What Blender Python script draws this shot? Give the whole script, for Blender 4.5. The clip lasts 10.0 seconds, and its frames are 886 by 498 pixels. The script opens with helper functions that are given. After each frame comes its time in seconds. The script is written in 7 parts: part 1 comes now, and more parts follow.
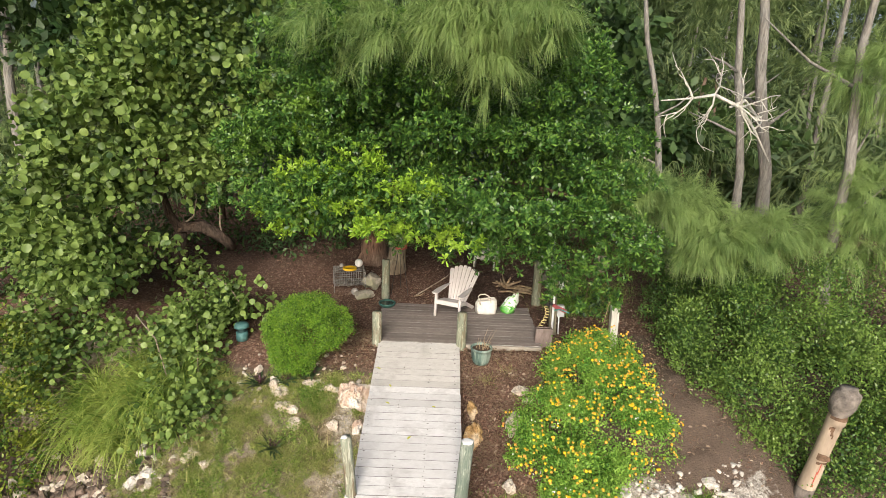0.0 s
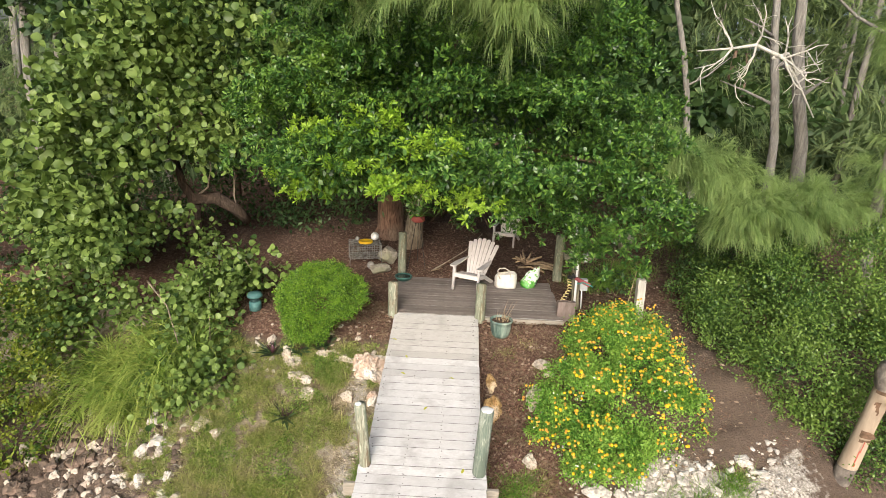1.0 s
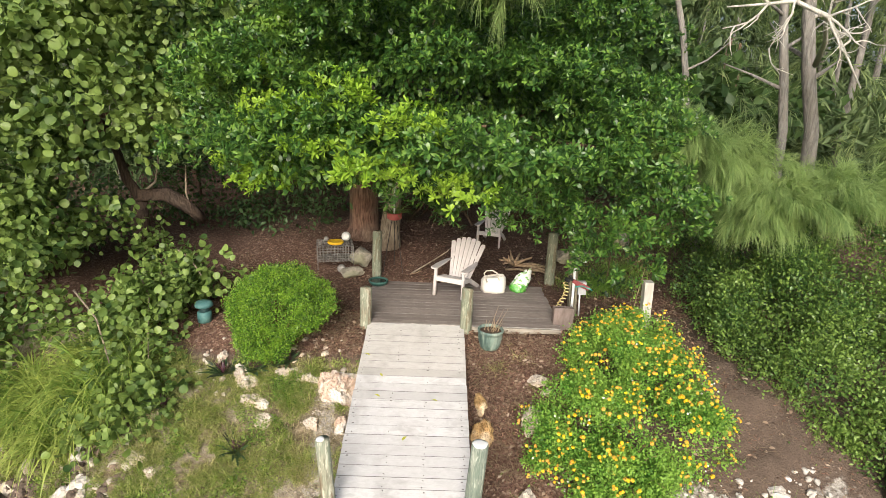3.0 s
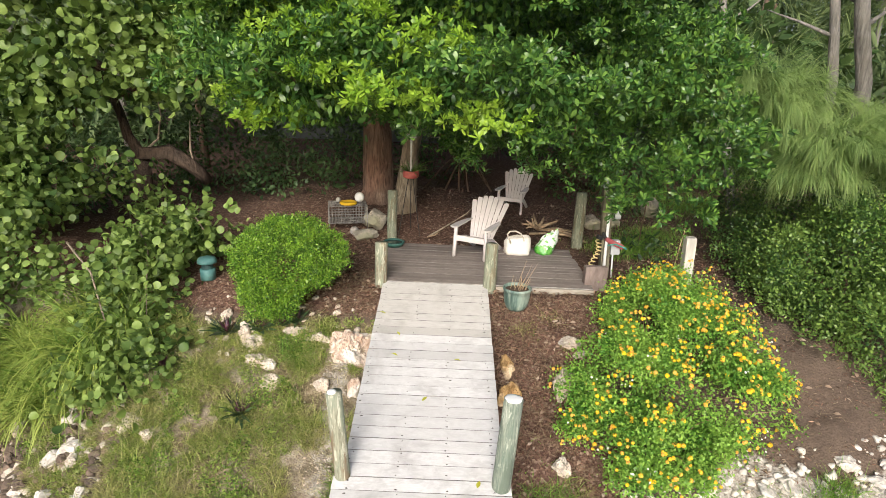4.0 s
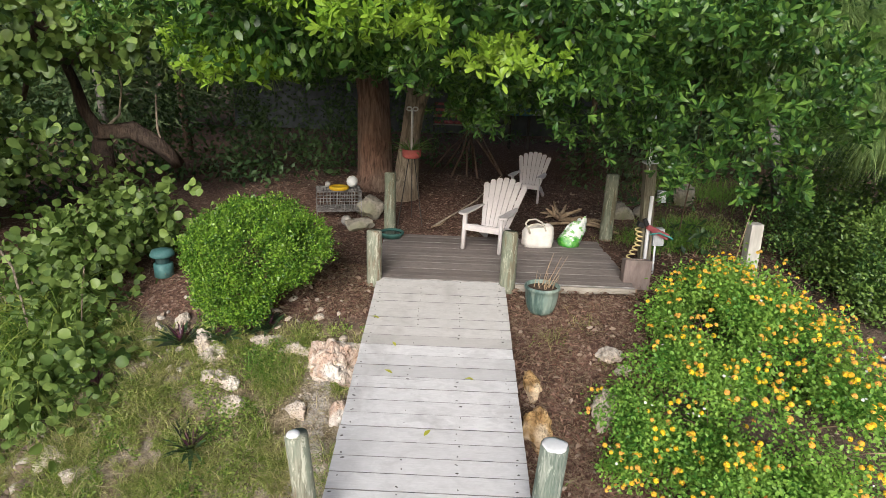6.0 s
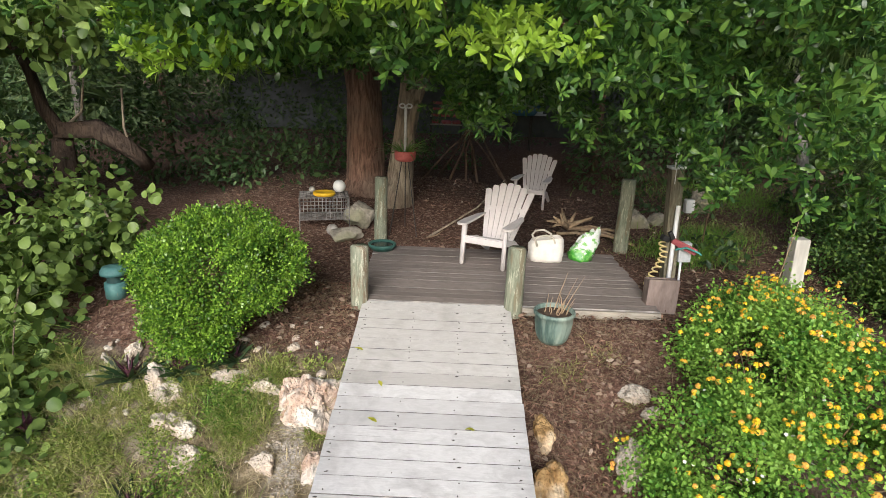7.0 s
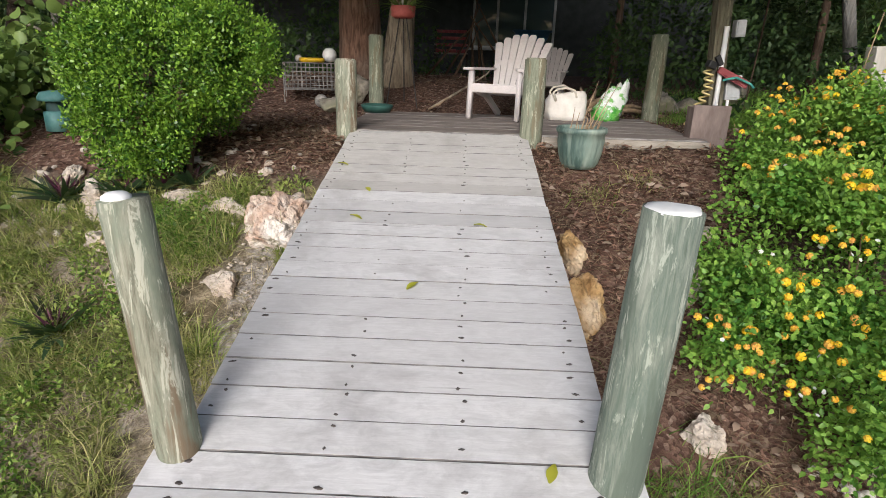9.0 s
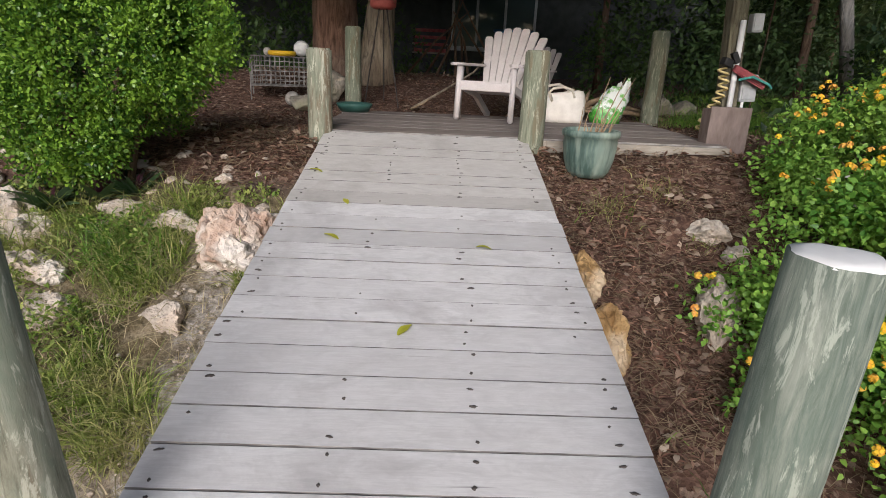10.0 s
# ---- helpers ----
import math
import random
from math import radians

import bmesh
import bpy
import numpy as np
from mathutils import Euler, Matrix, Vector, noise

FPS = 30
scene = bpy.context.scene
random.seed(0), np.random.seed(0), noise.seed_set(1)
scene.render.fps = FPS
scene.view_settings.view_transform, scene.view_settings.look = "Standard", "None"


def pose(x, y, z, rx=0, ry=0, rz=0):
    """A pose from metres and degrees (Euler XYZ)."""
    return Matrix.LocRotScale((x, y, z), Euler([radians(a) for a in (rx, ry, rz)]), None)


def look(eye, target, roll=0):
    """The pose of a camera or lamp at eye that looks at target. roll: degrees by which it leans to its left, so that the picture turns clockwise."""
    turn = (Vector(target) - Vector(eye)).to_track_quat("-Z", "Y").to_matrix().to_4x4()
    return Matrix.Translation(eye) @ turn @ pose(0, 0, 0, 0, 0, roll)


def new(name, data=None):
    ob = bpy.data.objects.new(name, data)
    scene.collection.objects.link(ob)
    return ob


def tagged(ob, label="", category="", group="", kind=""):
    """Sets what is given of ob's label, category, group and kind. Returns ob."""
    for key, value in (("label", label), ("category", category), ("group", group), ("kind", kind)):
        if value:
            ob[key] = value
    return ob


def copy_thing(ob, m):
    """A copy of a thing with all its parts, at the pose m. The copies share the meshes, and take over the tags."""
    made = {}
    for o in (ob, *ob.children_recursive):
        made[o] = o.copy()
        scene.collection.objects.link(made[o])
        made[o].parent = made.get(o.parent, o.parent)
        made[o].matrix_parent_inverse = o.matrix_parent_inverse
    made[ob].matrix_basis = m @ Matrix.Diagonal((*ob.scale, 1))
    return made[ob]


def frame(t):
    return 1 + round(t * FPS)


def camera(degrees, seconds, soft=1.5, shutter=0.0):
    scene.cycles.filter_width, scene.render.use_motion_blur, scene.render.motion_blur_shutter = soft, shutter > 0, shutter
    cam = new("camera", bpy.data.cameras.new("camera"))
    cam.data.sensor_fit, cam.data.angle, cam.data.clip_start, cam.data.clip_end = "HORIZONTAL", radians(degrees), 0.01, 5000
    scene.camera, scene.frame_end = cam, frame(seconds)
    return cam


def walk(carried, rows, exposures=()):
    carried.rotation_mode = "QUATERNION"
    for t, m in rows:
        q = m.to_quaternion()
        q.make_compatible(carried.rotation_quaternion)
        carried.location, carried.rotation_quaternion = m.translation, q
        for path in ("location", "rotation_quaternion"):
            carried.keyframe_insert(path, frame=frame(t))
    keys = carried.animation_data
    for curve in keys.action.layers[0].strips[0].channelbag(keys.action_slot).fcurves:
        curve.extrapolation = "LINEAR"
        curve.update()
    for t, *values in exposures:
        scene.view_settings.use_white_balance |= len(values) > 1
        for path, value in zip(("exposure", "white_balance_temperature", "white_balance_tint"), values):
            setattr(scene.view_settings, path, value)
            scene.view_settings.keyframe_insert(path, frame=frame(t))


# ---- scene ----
cam = camera(76.19, 10.0, 0.7)
PATH = [
    (0, (0.337, -10.345, 4.781), (0.348, -8.417, 4.249), 2.37),
    (0.5, (0.290, -10.273, 4.444), (0.277, -8.347, 3.904), 3.39),
    (1, (0.314, -10.078, 4.256), (0.268, -8.159, 3.693), 2.36),
    (1.5, (0.278, -9.747, 4.106), (0.281, -7.822, 3.563), 3.30),
    (2, (0.324, -9.430, 4.141), (0.391, -7.506, 3.598), 2.75),
    (3.5, (0.194, -8.452, 3.423), (0.201, -6.529, 2.876), 2.46),
    (4, (0.133, -8.201, 3.000), (0.124, -6.286, 2.425), 2.34),
    (4.5, (0.091, -8.032, 2.622), (0.056, -6.123, 2.024), 1.71),
    (5, (0.112, -7.722, 2.442), (0.061, -5.814, 1.842), 1.71),
    (5.5, (0.101, -7.244, 2.414), (0.059, -5.334, 1.824), 1.95),
    (6, (0.103, -6.710, 2.421), (0.077, -4.795, 1.844), 2.09),
    (7.5, (0.106, -5.493, 2.091), (0.087, -3.577, 1.517), 2.30),
    (8, (0.174, -5.403, 1.535), (0.129, -3.495, 0.939), 2.16),
    (8.5, (0.176, -5.248, 0.978), (0.137, -3.342, 0.375), 1.87),
    (9, (0.179, -5.236, 0.592), (0.140, -3.335, -0.031), 1.82),
    (9.5, (0.208, -5.013, 0.472), (0.202, -3.113, -0.152), 1.82),
    (10, (0.056, -4.586, 0.510), (0.105, -2.683, -0.101), 2.64),
]

def glide(rows):
    return [(t, look(e, g, r)) for t, e, g, r in rows]


walk(cam, glide(PATH), [(0, 0.22, 6500, 10), (2, 0.32, 6470, 10), (3.5, 0.34, 6400, 10), (4.5, 0.2, 6250, 10), (6, -0.03, 6030, 11), (7.5, 0.12, 6060, 10), (8.2, 0.11, 6020, 11), (9, -0.23, 5960, 12), (9.5, -0.36, 5930, 12), (10, -0.45, 5950, 14)])

# ---- sky, sun, exposure ----
SUN_EL, SUN_AZ = 25.0, 188.0
scene.view_settings.exposure = 0.0
sky_world = bpy.data.worlds.new("sky")
scene.world = sky_world
sky_world.use_nodes = True
wn, wl = sky_world.node_tree.nodes, sky_world.node_tree.links
sky = wn.new("ShaderNodeTexSky")
sky.sky_type = "NISHITA"
sky.sun_disc = False
sky.sun_elevation, sky.sun_rotation = radians(SUN_EL), radians(SUN_AZ)
sky.air_density, sky.dust_density, sky.ozone_density = 1.0, 6.0, 1.0
wn["Background"].inputs["Strength"].default_value = 0.13
wl.new(sky.outputs["Color"], wn["Background"].inputs["Color"])
sun_data = bpy.data.lights.new("sun", "SUN")
sun_data.energy, sun_data.angle, sun_data.color = 3.0, radians(28), (1.0, 0.975, 0.94)
sun = new("sun", sun_data)
sun_way = Vector((math.sin(radians(SUN_AZ)) * math.cos(radians(SUN_EL)), math.cos(radians(SUN_AZ)) * math.cos(radians(SUN_EL)), math.sin(radians(SUN_EL))))
sun.matrix_world = look(sun_way * 40, (0, 0, 0))

# ---- materials ----


class Nodes:
    """Short hand for a node material."""

    def __init__(self, name, rough=0.7, metal=0.0, spec=0.4):
        self.mat = bpy.data.materials.new(name)
        self.mat.use_nodes = True
        self.n, self.l = self.mat.node_tree.nodes, self.mat.node_tree.links
        self.b = self.n["Principled BSDF"]
        self.b.inputs["Roughness"].default_value = rough
        self.b.inputs["Metallic"].default_value = metal
        self.b.inputs["Specular IOR Level"].default_value = spec
        self.coord = None

    def add(self, kind, operation="", layer_name=""):
        nd = self.n.new("ShaderNode" + kind)
        if operation:
            nd.operation = operation
        if layer_name:
            nd.layer_name = layer_name
        return nd

    def at(self, scale=(1, 1, 1), rot=(0, 0, 0), world=False):
        mp = self.add("Mapping")
        mp.inputs["Scale"].default_value = scale
        mp.inputs["Rotation"].default_value = [radians(a) for a in rot]
        if world:
            g = self.add("NewGeometry")
            self.l.new(g.outputs["Position"], mp.inputs["Vector"])
        else:
            c = self.add("TexCoord")
            self.l.new(c.outputs["Object"], mp.inputs["Vector"])
        return mp.outputs["Vector"]

    def noise(self, vec, scale, detail=4.0, rough=0.55, dist=0.0):
        nd = self.add("TexNoise")
        nd.inputs["Scale"].default_value, nd.inputs["Detail"].default_value = scale, detail
        nd.inputs["Roughness"].default_value, nd.inputs["Distortion"].default_value = rough, dist
        self.l.new(vec, nd.inputs["Vector"])
        return nd.outputs["Fac"]

    def ramp(self, fac, stops):
        nd = self.add("ValToRGB")
        el = nd.color_ramp.elements
        while len(el) < len(stops):
            el.new(0.5)
        for e, (p, c) in zip(el, stops):
            e.position, e.color = p, (*c, 1) if len(c) == 3 else c
        self.l.new(fac, nd.inputs["Fac"])
        return nd.outputs["Color"]

    def mix(self, fac, a, b, mode="MIX"):
        nd = self.add("Mix")
        nd.data_type, nd.blend_type = "RGBA", mode
        for s, v in ((nd.inputs[0], fac), (nd.inputs[6], a), (nd.inputs[7], b)):
            if isinstance(v, (int, float)):
                s.default_value = v
            elif isinstance(v, tuple):
                s.default_value = (*v, 1)
            else:
                self.l.new(v, s)
        return nd.outputs[2]

    def maths(self, op, a, b=0.0):
        nd = self.add("Math", operation=op)
        for s, v in zip(nd.inputs, (a, b)):
            if isinstance(v, (int, float)):
                s.default_value = v
            else:
                self.l.new(v, s)
        return nd.outputs[0]

    def color(self, c):
        self.l.new(c, self.b.inputs["Base Color"])

    def bump(self, h, strength=0.4, dist=0.01):
        nd = self.add("Bump")
        nd.inputs["Strength"].default_value, nd.inputs["Distance"].default_value = strength, dist
        self.l.new(h, nd.inputs["Height"])
        self.l.new(nd.outputs["Normal"], self.b.inputs["Normal"])


def mixed(name, c1, c2, scale=6.0, rough=0.7, bump=0.3, bump_scale=40.0, bump_dist=0.004, stretch=(1, 1, 1), metal=0.0, spec=0.4, lo=0.35, hi=0.65, c3=None):
    """Two or three tones broken up at two scales, with fine relief."""
    m = Nodes(name, rough, metal, spec)
    v = m.at(stretch)
    a, b = m.noise(v, scale), m.noise(v, bump_scale, 3)
    col = m.ramp(a, [(lo, c1), (hi, c2)])
    if c3:
        col = m.mix(m.ramp(m.noise(v, scale * 0.37, 3), [(0.5, (0, 0, 0)), (0.62, (1, 1, 1))]), col, c3)
    col = m.mix(0.35, col, m.mix(b, (0.25, 0.25, 0.25), (0.85, 0.85, 0.85)), "OVERLAY")
    m.color(col)
    m.bump(m.mix(0.4, b, a), bump, bump_dist)
    return m.mat


def leaf_material(name, dark, mid, light, patch=1.2, trans=0.35, rough=0.45, tip=None, fresh=0.42):
    """Leaves: a tone for each leaf, fresher patches over the plant, light coming through."""
    m = Nodes(name, rough, 0.0, 0.35)
    g = m.add("NewGeometry")
    v = m.at((1, 1, 1), world=True)
    each = m.ramp(g.outputs["Random Per Island"], [(0.0, dark), (0.45, mid), (1.0, light)])
    wide = m.ramp(m.noise(v, patch, 2), [(fresh, (0, 0, 0)), (fresh + 0.2, (1, 1, 1))])
    col = m.mix(m.maths("MULTIPLY", wide, 0.7), each, tip or light)
    m.color(col)
    t = m.add("BsdfTranslucent")
    m.l.new(m.mix(0.5, col, (0.13, 0.24, 0.04)), t.inputs["Color"])
    mx = m.add("MixShader")
    mx.inputs[0].default_value = trans
    m.l.new(m.b.outputs[0], mx.inputs[1])
    m.l.new(t.outputs[0], mx.inputs[2])
    m.l.new(mx.outputs[0], m.n["Material Output"].inputs["Surface"])
    return m.mat


def board_material(name, pale, grey, dark):
    """Weathered boards: a tone for each board, faint grain along x, blotches and stains."""
    m = Nodes(name, 0.95, 0.0, 0.1)
    info = m.add("ObjectInfo")
    sh = m.add("CombineXYZ")
    m.l.new(m.maths("MULTIPLY", info.outputs["Random"], 37.0), sh.inputs[0])
    m.l.new(m.maths("MULTIPLY", info.outputs["Random"], 91.0), sh.inputs[1])

    def shifted(scale):
        vo = m.add("VectorMath", operation="ADD")
        m.l.new(m.at(scale), vo.inputs[0])
        m.l.new(sh.outputs[0], vo.inputs[1])
        return vo.outputs[0]

    grain = m.noise(shifted((3.5, 40, 40)), 2.2, 7, 0.7, 1.2)
    check = m.noise(shifted((0.8, 30, 30)), 1.7, 4, 0.5, 0.8)
    blot = m.noise(shifted((3, 6, 6)), 2.2, 7, 0.72, 0.8)
    tone = lambda u: tuple(u * a + (1 - u) * b for a, b in zip(grey, pale))
    base = m.ramp(info.outputs["Random"], [(0.0, tone(0.75)), (0.18, tone(0.1)), (0.4, tone(0.55)), (0.55, pale), (0.75, tone(0.35)), (0.88, pale), (1.0, tone(0.85))])
    col = m.mix(m.maths("MULTIPLY", m.ramp(grain, [(0.36, (1, 1, 1)), (0.58, (0, 0, 0))]), 0.15), base, dark)
    col = m.mix(m.maths("MULTIPLY", m.ramp(blot, [(0.44, (0, 0, 0)), (0.66, (1, 1, 1))]), 0.65), col, grey)
    col = m.mix(m.maths("MULTIPLY", m.ramp(check, [(0.26, (1, 1, 1)), (0.31, (0, 0, 0))]), 0.55), col, dark)
    w = m.at((1, 1, 1), world=True)
    stain = m.ramp(m.noise(w, 1.7, 6, 0.65, 0.5), [(0.5, (0, 0, 0)), (0.74, (1, 1, 1))])
    col = m.mix(m.maths("MULTIPLY", stain, 0.42), col, dark)
    m.color(col)
    m.bump(m.mix(0.5, grain, check), 0.2, 0.002)
    return m.mat


def bark_material(name, c1, c2, c3, fine=14.0):
    m = Nodes(name, 0.9, 0.0, 0.2)
    v = m.at((1, 1, 0.14))
    a = m.noise(v, fine, 6, 0.65, 1.2)
    b = m.noise(m.at(), 1.6, 4)
    col = m.mix(m.ramp(b, [(0.4, (0, 0, 0)), (0.65, (1, 1, 1))]), m.ramp(a, [(0.35, c1), (0.62, c2)]), m.ramp(a, [(0.3, c1), (0.65, c3)]))
    m.color(col)
    m.bump(m.mix(0.35, a, m.noise(m.at((1, 1, 0.22)), 5.0, 5, 0.7, 1.0)), 1.0, 0.07)
    return m.mat


def post_material(name, pale, mid, dark, patch, brown):
    """Old treated pine piling: straight fine grain, pale scuffs, stain patches, long dark checks."""
    m = Nodes(name, 0.85, 0.0, 0.25)
    info = m.add("ObjectInfo")
    sh = m.add("CombineXYZ")
    m.l.new(m.maths("MULTIPLY", info.outputs["Random"], 17.0), sh.inputs[0])

    def shifted(scale):
        vo = m.add("VectorMath", operation="ADD")
        m.l.new(m.at(scale), vo.inputs[0])
        m.l.new(sh.outputs[0], vo.inputs[1])
        return vo.outputs[0]

    a = m.noise(shifted((1, 1, 0.09)), 48.0, 7, 0.75, 0.5)
    c = m.noise(shifted((1, 1, 0.06)), 26.0, 3, 0.5, 0.2)
    s = m.noise(shifted((1, 1, 0.3)), 9.0, 6, 0.7, 0.3)
    t = m.noise(shifted((1, 1, 0.16)), 6.5, 4, 0.6, 0.2)
    sc = m.noise(shifted((1, 1, 0.14)), 30.0, 6, 0.75, 0.6)
    col = m.ramp(a, [(0.30, dark), (0.48, mid), (0.68, pale)])
    col = m.mix(m.maths("MULTIPLY", m.ramp(s, [(0.44, (0, 0, 0)), (0.62, (1, 1, 1))]), 0.7), col, patch)
    col = m.mix(m.maths("MULTIPLY", m.ramp(t, [(0.54, (0, 0, 0)), (0.60, (1, 1, 1))]), 0.85), col, brown)
    col = m.mix(m.maths("MULTIPLY", m.ramp(sc, [(0.54, (0, 0, 0)), (0.60, (1, 1, 1))]), 0.75), col, tuple(min(0.6, k * 1.4) for k in pale))
    col = m.mix(m.maths("MULTIPLY", m.ramp(c, [(0.27, (1, 1, 1)), (0.33, (0, 0, 0))]), 0.75), col, tuple(k * 0.45 for k in dark))
    m.color(col)
    m.bump(m.mix(0.5, a, c), 0.7, 0.006)
    return m.mat


WALKWAY = board_material("weathered_walkway_boards", (0.74, 0.735, 0.735), (0.48, 0.475, 0.475), (0.16, 0.15, 0.148))
WALKWAY_OLD = board_material("tan_weathered_boards", (0.62, 0.605, 0.585), (0.44, 0.425, 0.405), (0.15, 0.135, 0.118))
DECKING = board_material("weathered_deck_boards", (0.32, 0.275, 0.25), (0.19, 0.158, 0.142), (0.06, 0.05, 0.044))
POST = post_material("green_stained_piling", (0.31, 0.335, 0.28), (0.175, 0.21, 0.17), (0.08, 0.105, 0.083), (0.13, 0.175, 0.143), (0.115, 0.145, 0.115))
POST_OLIVE = post_material("olive_stained_piling", (0.34, 0.345, 0.265), (0.205, 0.22, 0.16), (0.09, 0.10, 0.072), (0.155, 0.185, 0.13), (0.18, 0.155, 0.10))
POST_TAN = post_material("tan_stained_piling", (0.40, 0.40, 0.32), (0.25, 0.25, 0.185), (0.10, 0.10, 0.072), (0.19, 0.23, 0.17), (0.19, 0.135, 0.085))
# dark side faces: the shade in the board gaps, put into the colour
BOARD_EDGE = mixed("gap_shade_board_edge", (0.10, 0.092, 0.088), (0.34, 0.325, 0.31), 9, 0.95, 0.4, 40, 0.003, (1, 6, 6))
TIMBER = mixed("grey_timber", (0.26, 0.23, 0.19), (0.36, 0.33, 0.28), 5, 0.85, 0.5, 40, 0.004, (1, 8, 8))
NAIL = mixed("rusty_nail", (0.035, 0.03, 0.028), (0.10, 0.085, 0.075), 60, 0.7, 0.2)
WHITE_CAP = mixed("white_cap_paint", (0.78, 0.78, 0.77), (0.86, 0.86, 0.85), 8, 0.6, 0.1)
PLASTIC = mixed("aged_white_resin", (0.60, 0.555, 0.545), (0.68, 0.635, 0.62), 5, 0.5, 0.1, 60, 0.001)
CANVAS = mixed("off_white_canvas", (0.66, 0.63, 0.57), (0.80, 0.77, 0.71), 9, 0.9, 0.3, 120, 0.001)
STRAP = mixed("cream_strap", (0.50, 0.46, 0.38), (0.62, 0.57, 0.48), 12, 0.9)
CERAMIC = mixed("glazed_green_pot", (0.06, 0.105, 0.092), (0.18, 0.25, 0.215), 16, 0.48, 0.3, 38, 0.003, (1, 1, 0.22), spec=0.5, lo=0.4, hi=0.6, c3=(0.27, 0.33, 0.28))
SOIL = mixed("dry_soil", (0.05, 0.035, 0.025), (0.12, 0.08, 0.055), 20, 0.95, 0.8, 60, 0.01)
TWIG = mixed("dry_twig", (0.22, 0.15, 0.09), (0.40, 0.30, 0.19), 14, 0.9)
GREEN_PLASTIC = mixed("dark_green_plastic", (0.02, 0.075, 0.06), (0.05, 0.13, 0.11), 8, 0.45, 0.1)
LANTERN_GREEN = mixed("faded_green_lantern", (0.04, 0.13, 0.13), (0.10, 0.22, 0.21), 6, 0.55)
LANTERN_DARK = mixed("lantern_recess", (0.02, 0.05, 0.05), (0.03, 0.08, 0.08), 6, 0.6)
YELLOW = mixed("yellow_plastic", (0.62, 0.36, 0.01), (0.75, 0.47, 0.02), 8, 0.5, 0.1)
WIRE = mixed("rusty_galvanised_wire", (0.08, 0.07, 0.062), (0.30, 0.29, 0.27), 9, 0.6, metal=0.2)
FLOAT_WHITE = mixed("white_float", (0.68, 0.68, 0.65), (0.8, 0.8, 0.77), 6, 0.6)
FLOAT_GREY = mixed("dirty_grey_float", (0.22, 0.20, 0.18), (0.40, 0.38, 0.34), 9, 0.8)
LIMESTONE = mixed("pale_limestone", (0.36, 0.31, 0.255), (0.64, 0.585, 0.51), 6.5, 0.92, 1.0, 26, 0.03, c3=(0.54, 0.45, 0.37))
WHITE_STONE = mixed("white_limestone", (0.40, 0.365, 0.325), (0.66, 0.63, 0.585), 7, 0.92, 1.0, 26, 0.02, c3=(0.62, 0.56, 0.50))
BROWN_STONE = mixed("brown_shore_rock", (0.06, 0.045, 0.035), (0.19, 0.14, 0.105), 6, 0.8, 1.0, 26, 0.02, c3=(0.25, 0.18, 0.14))
PINK_STONE = mixed("pinkish_limestone", (0.42, 0.29, 0.215), (0.66, 0.55, 0.46), 7, 0.92, 1.0, 24, 0.03, c3=(0.70, 0.64, 0.57))
OCHRE_STONE = mixed("ochre_limestone", (0.25, 0.145, 0.055), (0.52, 0.35, 0.16), 8, 0.92, 1.0, 25, 0.03, c3=(0.56, 0.44, 0.30))
GREY_STONE = mixed("grey_limestone", (0.20, 0.18, 0.14), (0.42, 0.38, 0.31), 5, 0.92, 0.9, 20, 0.03, c3=(0.26, 0.25, 0.17))
RED_CLAY = mixed("faded_red_pot", (0.34, 0.07, 0.06), (0.46, 0.13, 0.11), 8, 0.6)
METAL = mixed("galvanised_pole", (0.5, 0.5, 0.48), (0.66, 0.66, 0.64), 9, 0.45, metal=0.1)
DARK_METAL = mixed("dark_iron", (0.03, 0.028, 0.026), (0.07, 0.06, 0.055), 14, 0.6, metal=0.4)
PVC = mixed("white_pvc", (0.72, 0.73, 0.73), (0.80, 0.81, 0.81), 6, 0.4, 0.05)
BOX_GREY = mixed("pale_grey_box", (0.42, 0.44, 0.45), (0.52, 0.54, 0.55), 6, 0.5, 0.1)
HOSE = mixed("cream_coiled_hose", (0.55, 0.44, 0.19), (0.68, 0.56, 0.27), 12, 0.5, 0.1)
BLACK = mixed("black_rubber", (0.012, 0.012, 0.013), (0.03, 0.03, 0.03), 10, 0.5)
PANEL = mixed("weathered_brown_board", (0.15, 0.115, 0.10), (0.24, 0.19, 0.17), 4, 0.85, 0.4, 30, 0.003, (3, 3, 1))
RED_CLOTH = mixed("faded_red_cloth", (0.26, 0.05, 0.06), (0.38, 0.13, 0.13), 9, 0.9)
TEAL_ROPE = mixed("teal_rope", (0.05, 0.25, 0.22), (0.10, 0.38, 0.33), 18, 0.9)
OLD_WHITE = mixed("peeling_white_post", (0.42, 0.40, 0.36), (0.66, 0.64, 0.59), 7, 0.85, 0.6, 26, 0.006, (1, 1, 0.2), c3=(0.30, 0.26, 0.20))
RED_BARK = bark_material("red_brown_bark", (0.085, 0.05, 0.036), (0.29, 0.175, 0.125), (0.29, 0.215, 0.165))
GREY_BARK = bark_material("grey_brown_bark", (0.14, 0.115, 0.085), (0.42, 0.36, 0.27), (0.34, 0.27, 0.195))
PINE_BARK = bark_material("pine_bark", (0.15, 0.14, 0.125), (0.35, 0.335, 0.305), (0.28, 0.26, 0.23))
OLD_TIMBER = bark_material("old_timber_post", (0.11, 0.095, 0.065), (0.26, 0.235, 0.165), (0.22, 0.215, 0.15), 22.0)
PALE_BARK = bark_material("pale_dead_wood", (0.45, 0.43, 0.38), (0.70, 0.68, 0.62), (0.6, 0.58, 0.52))
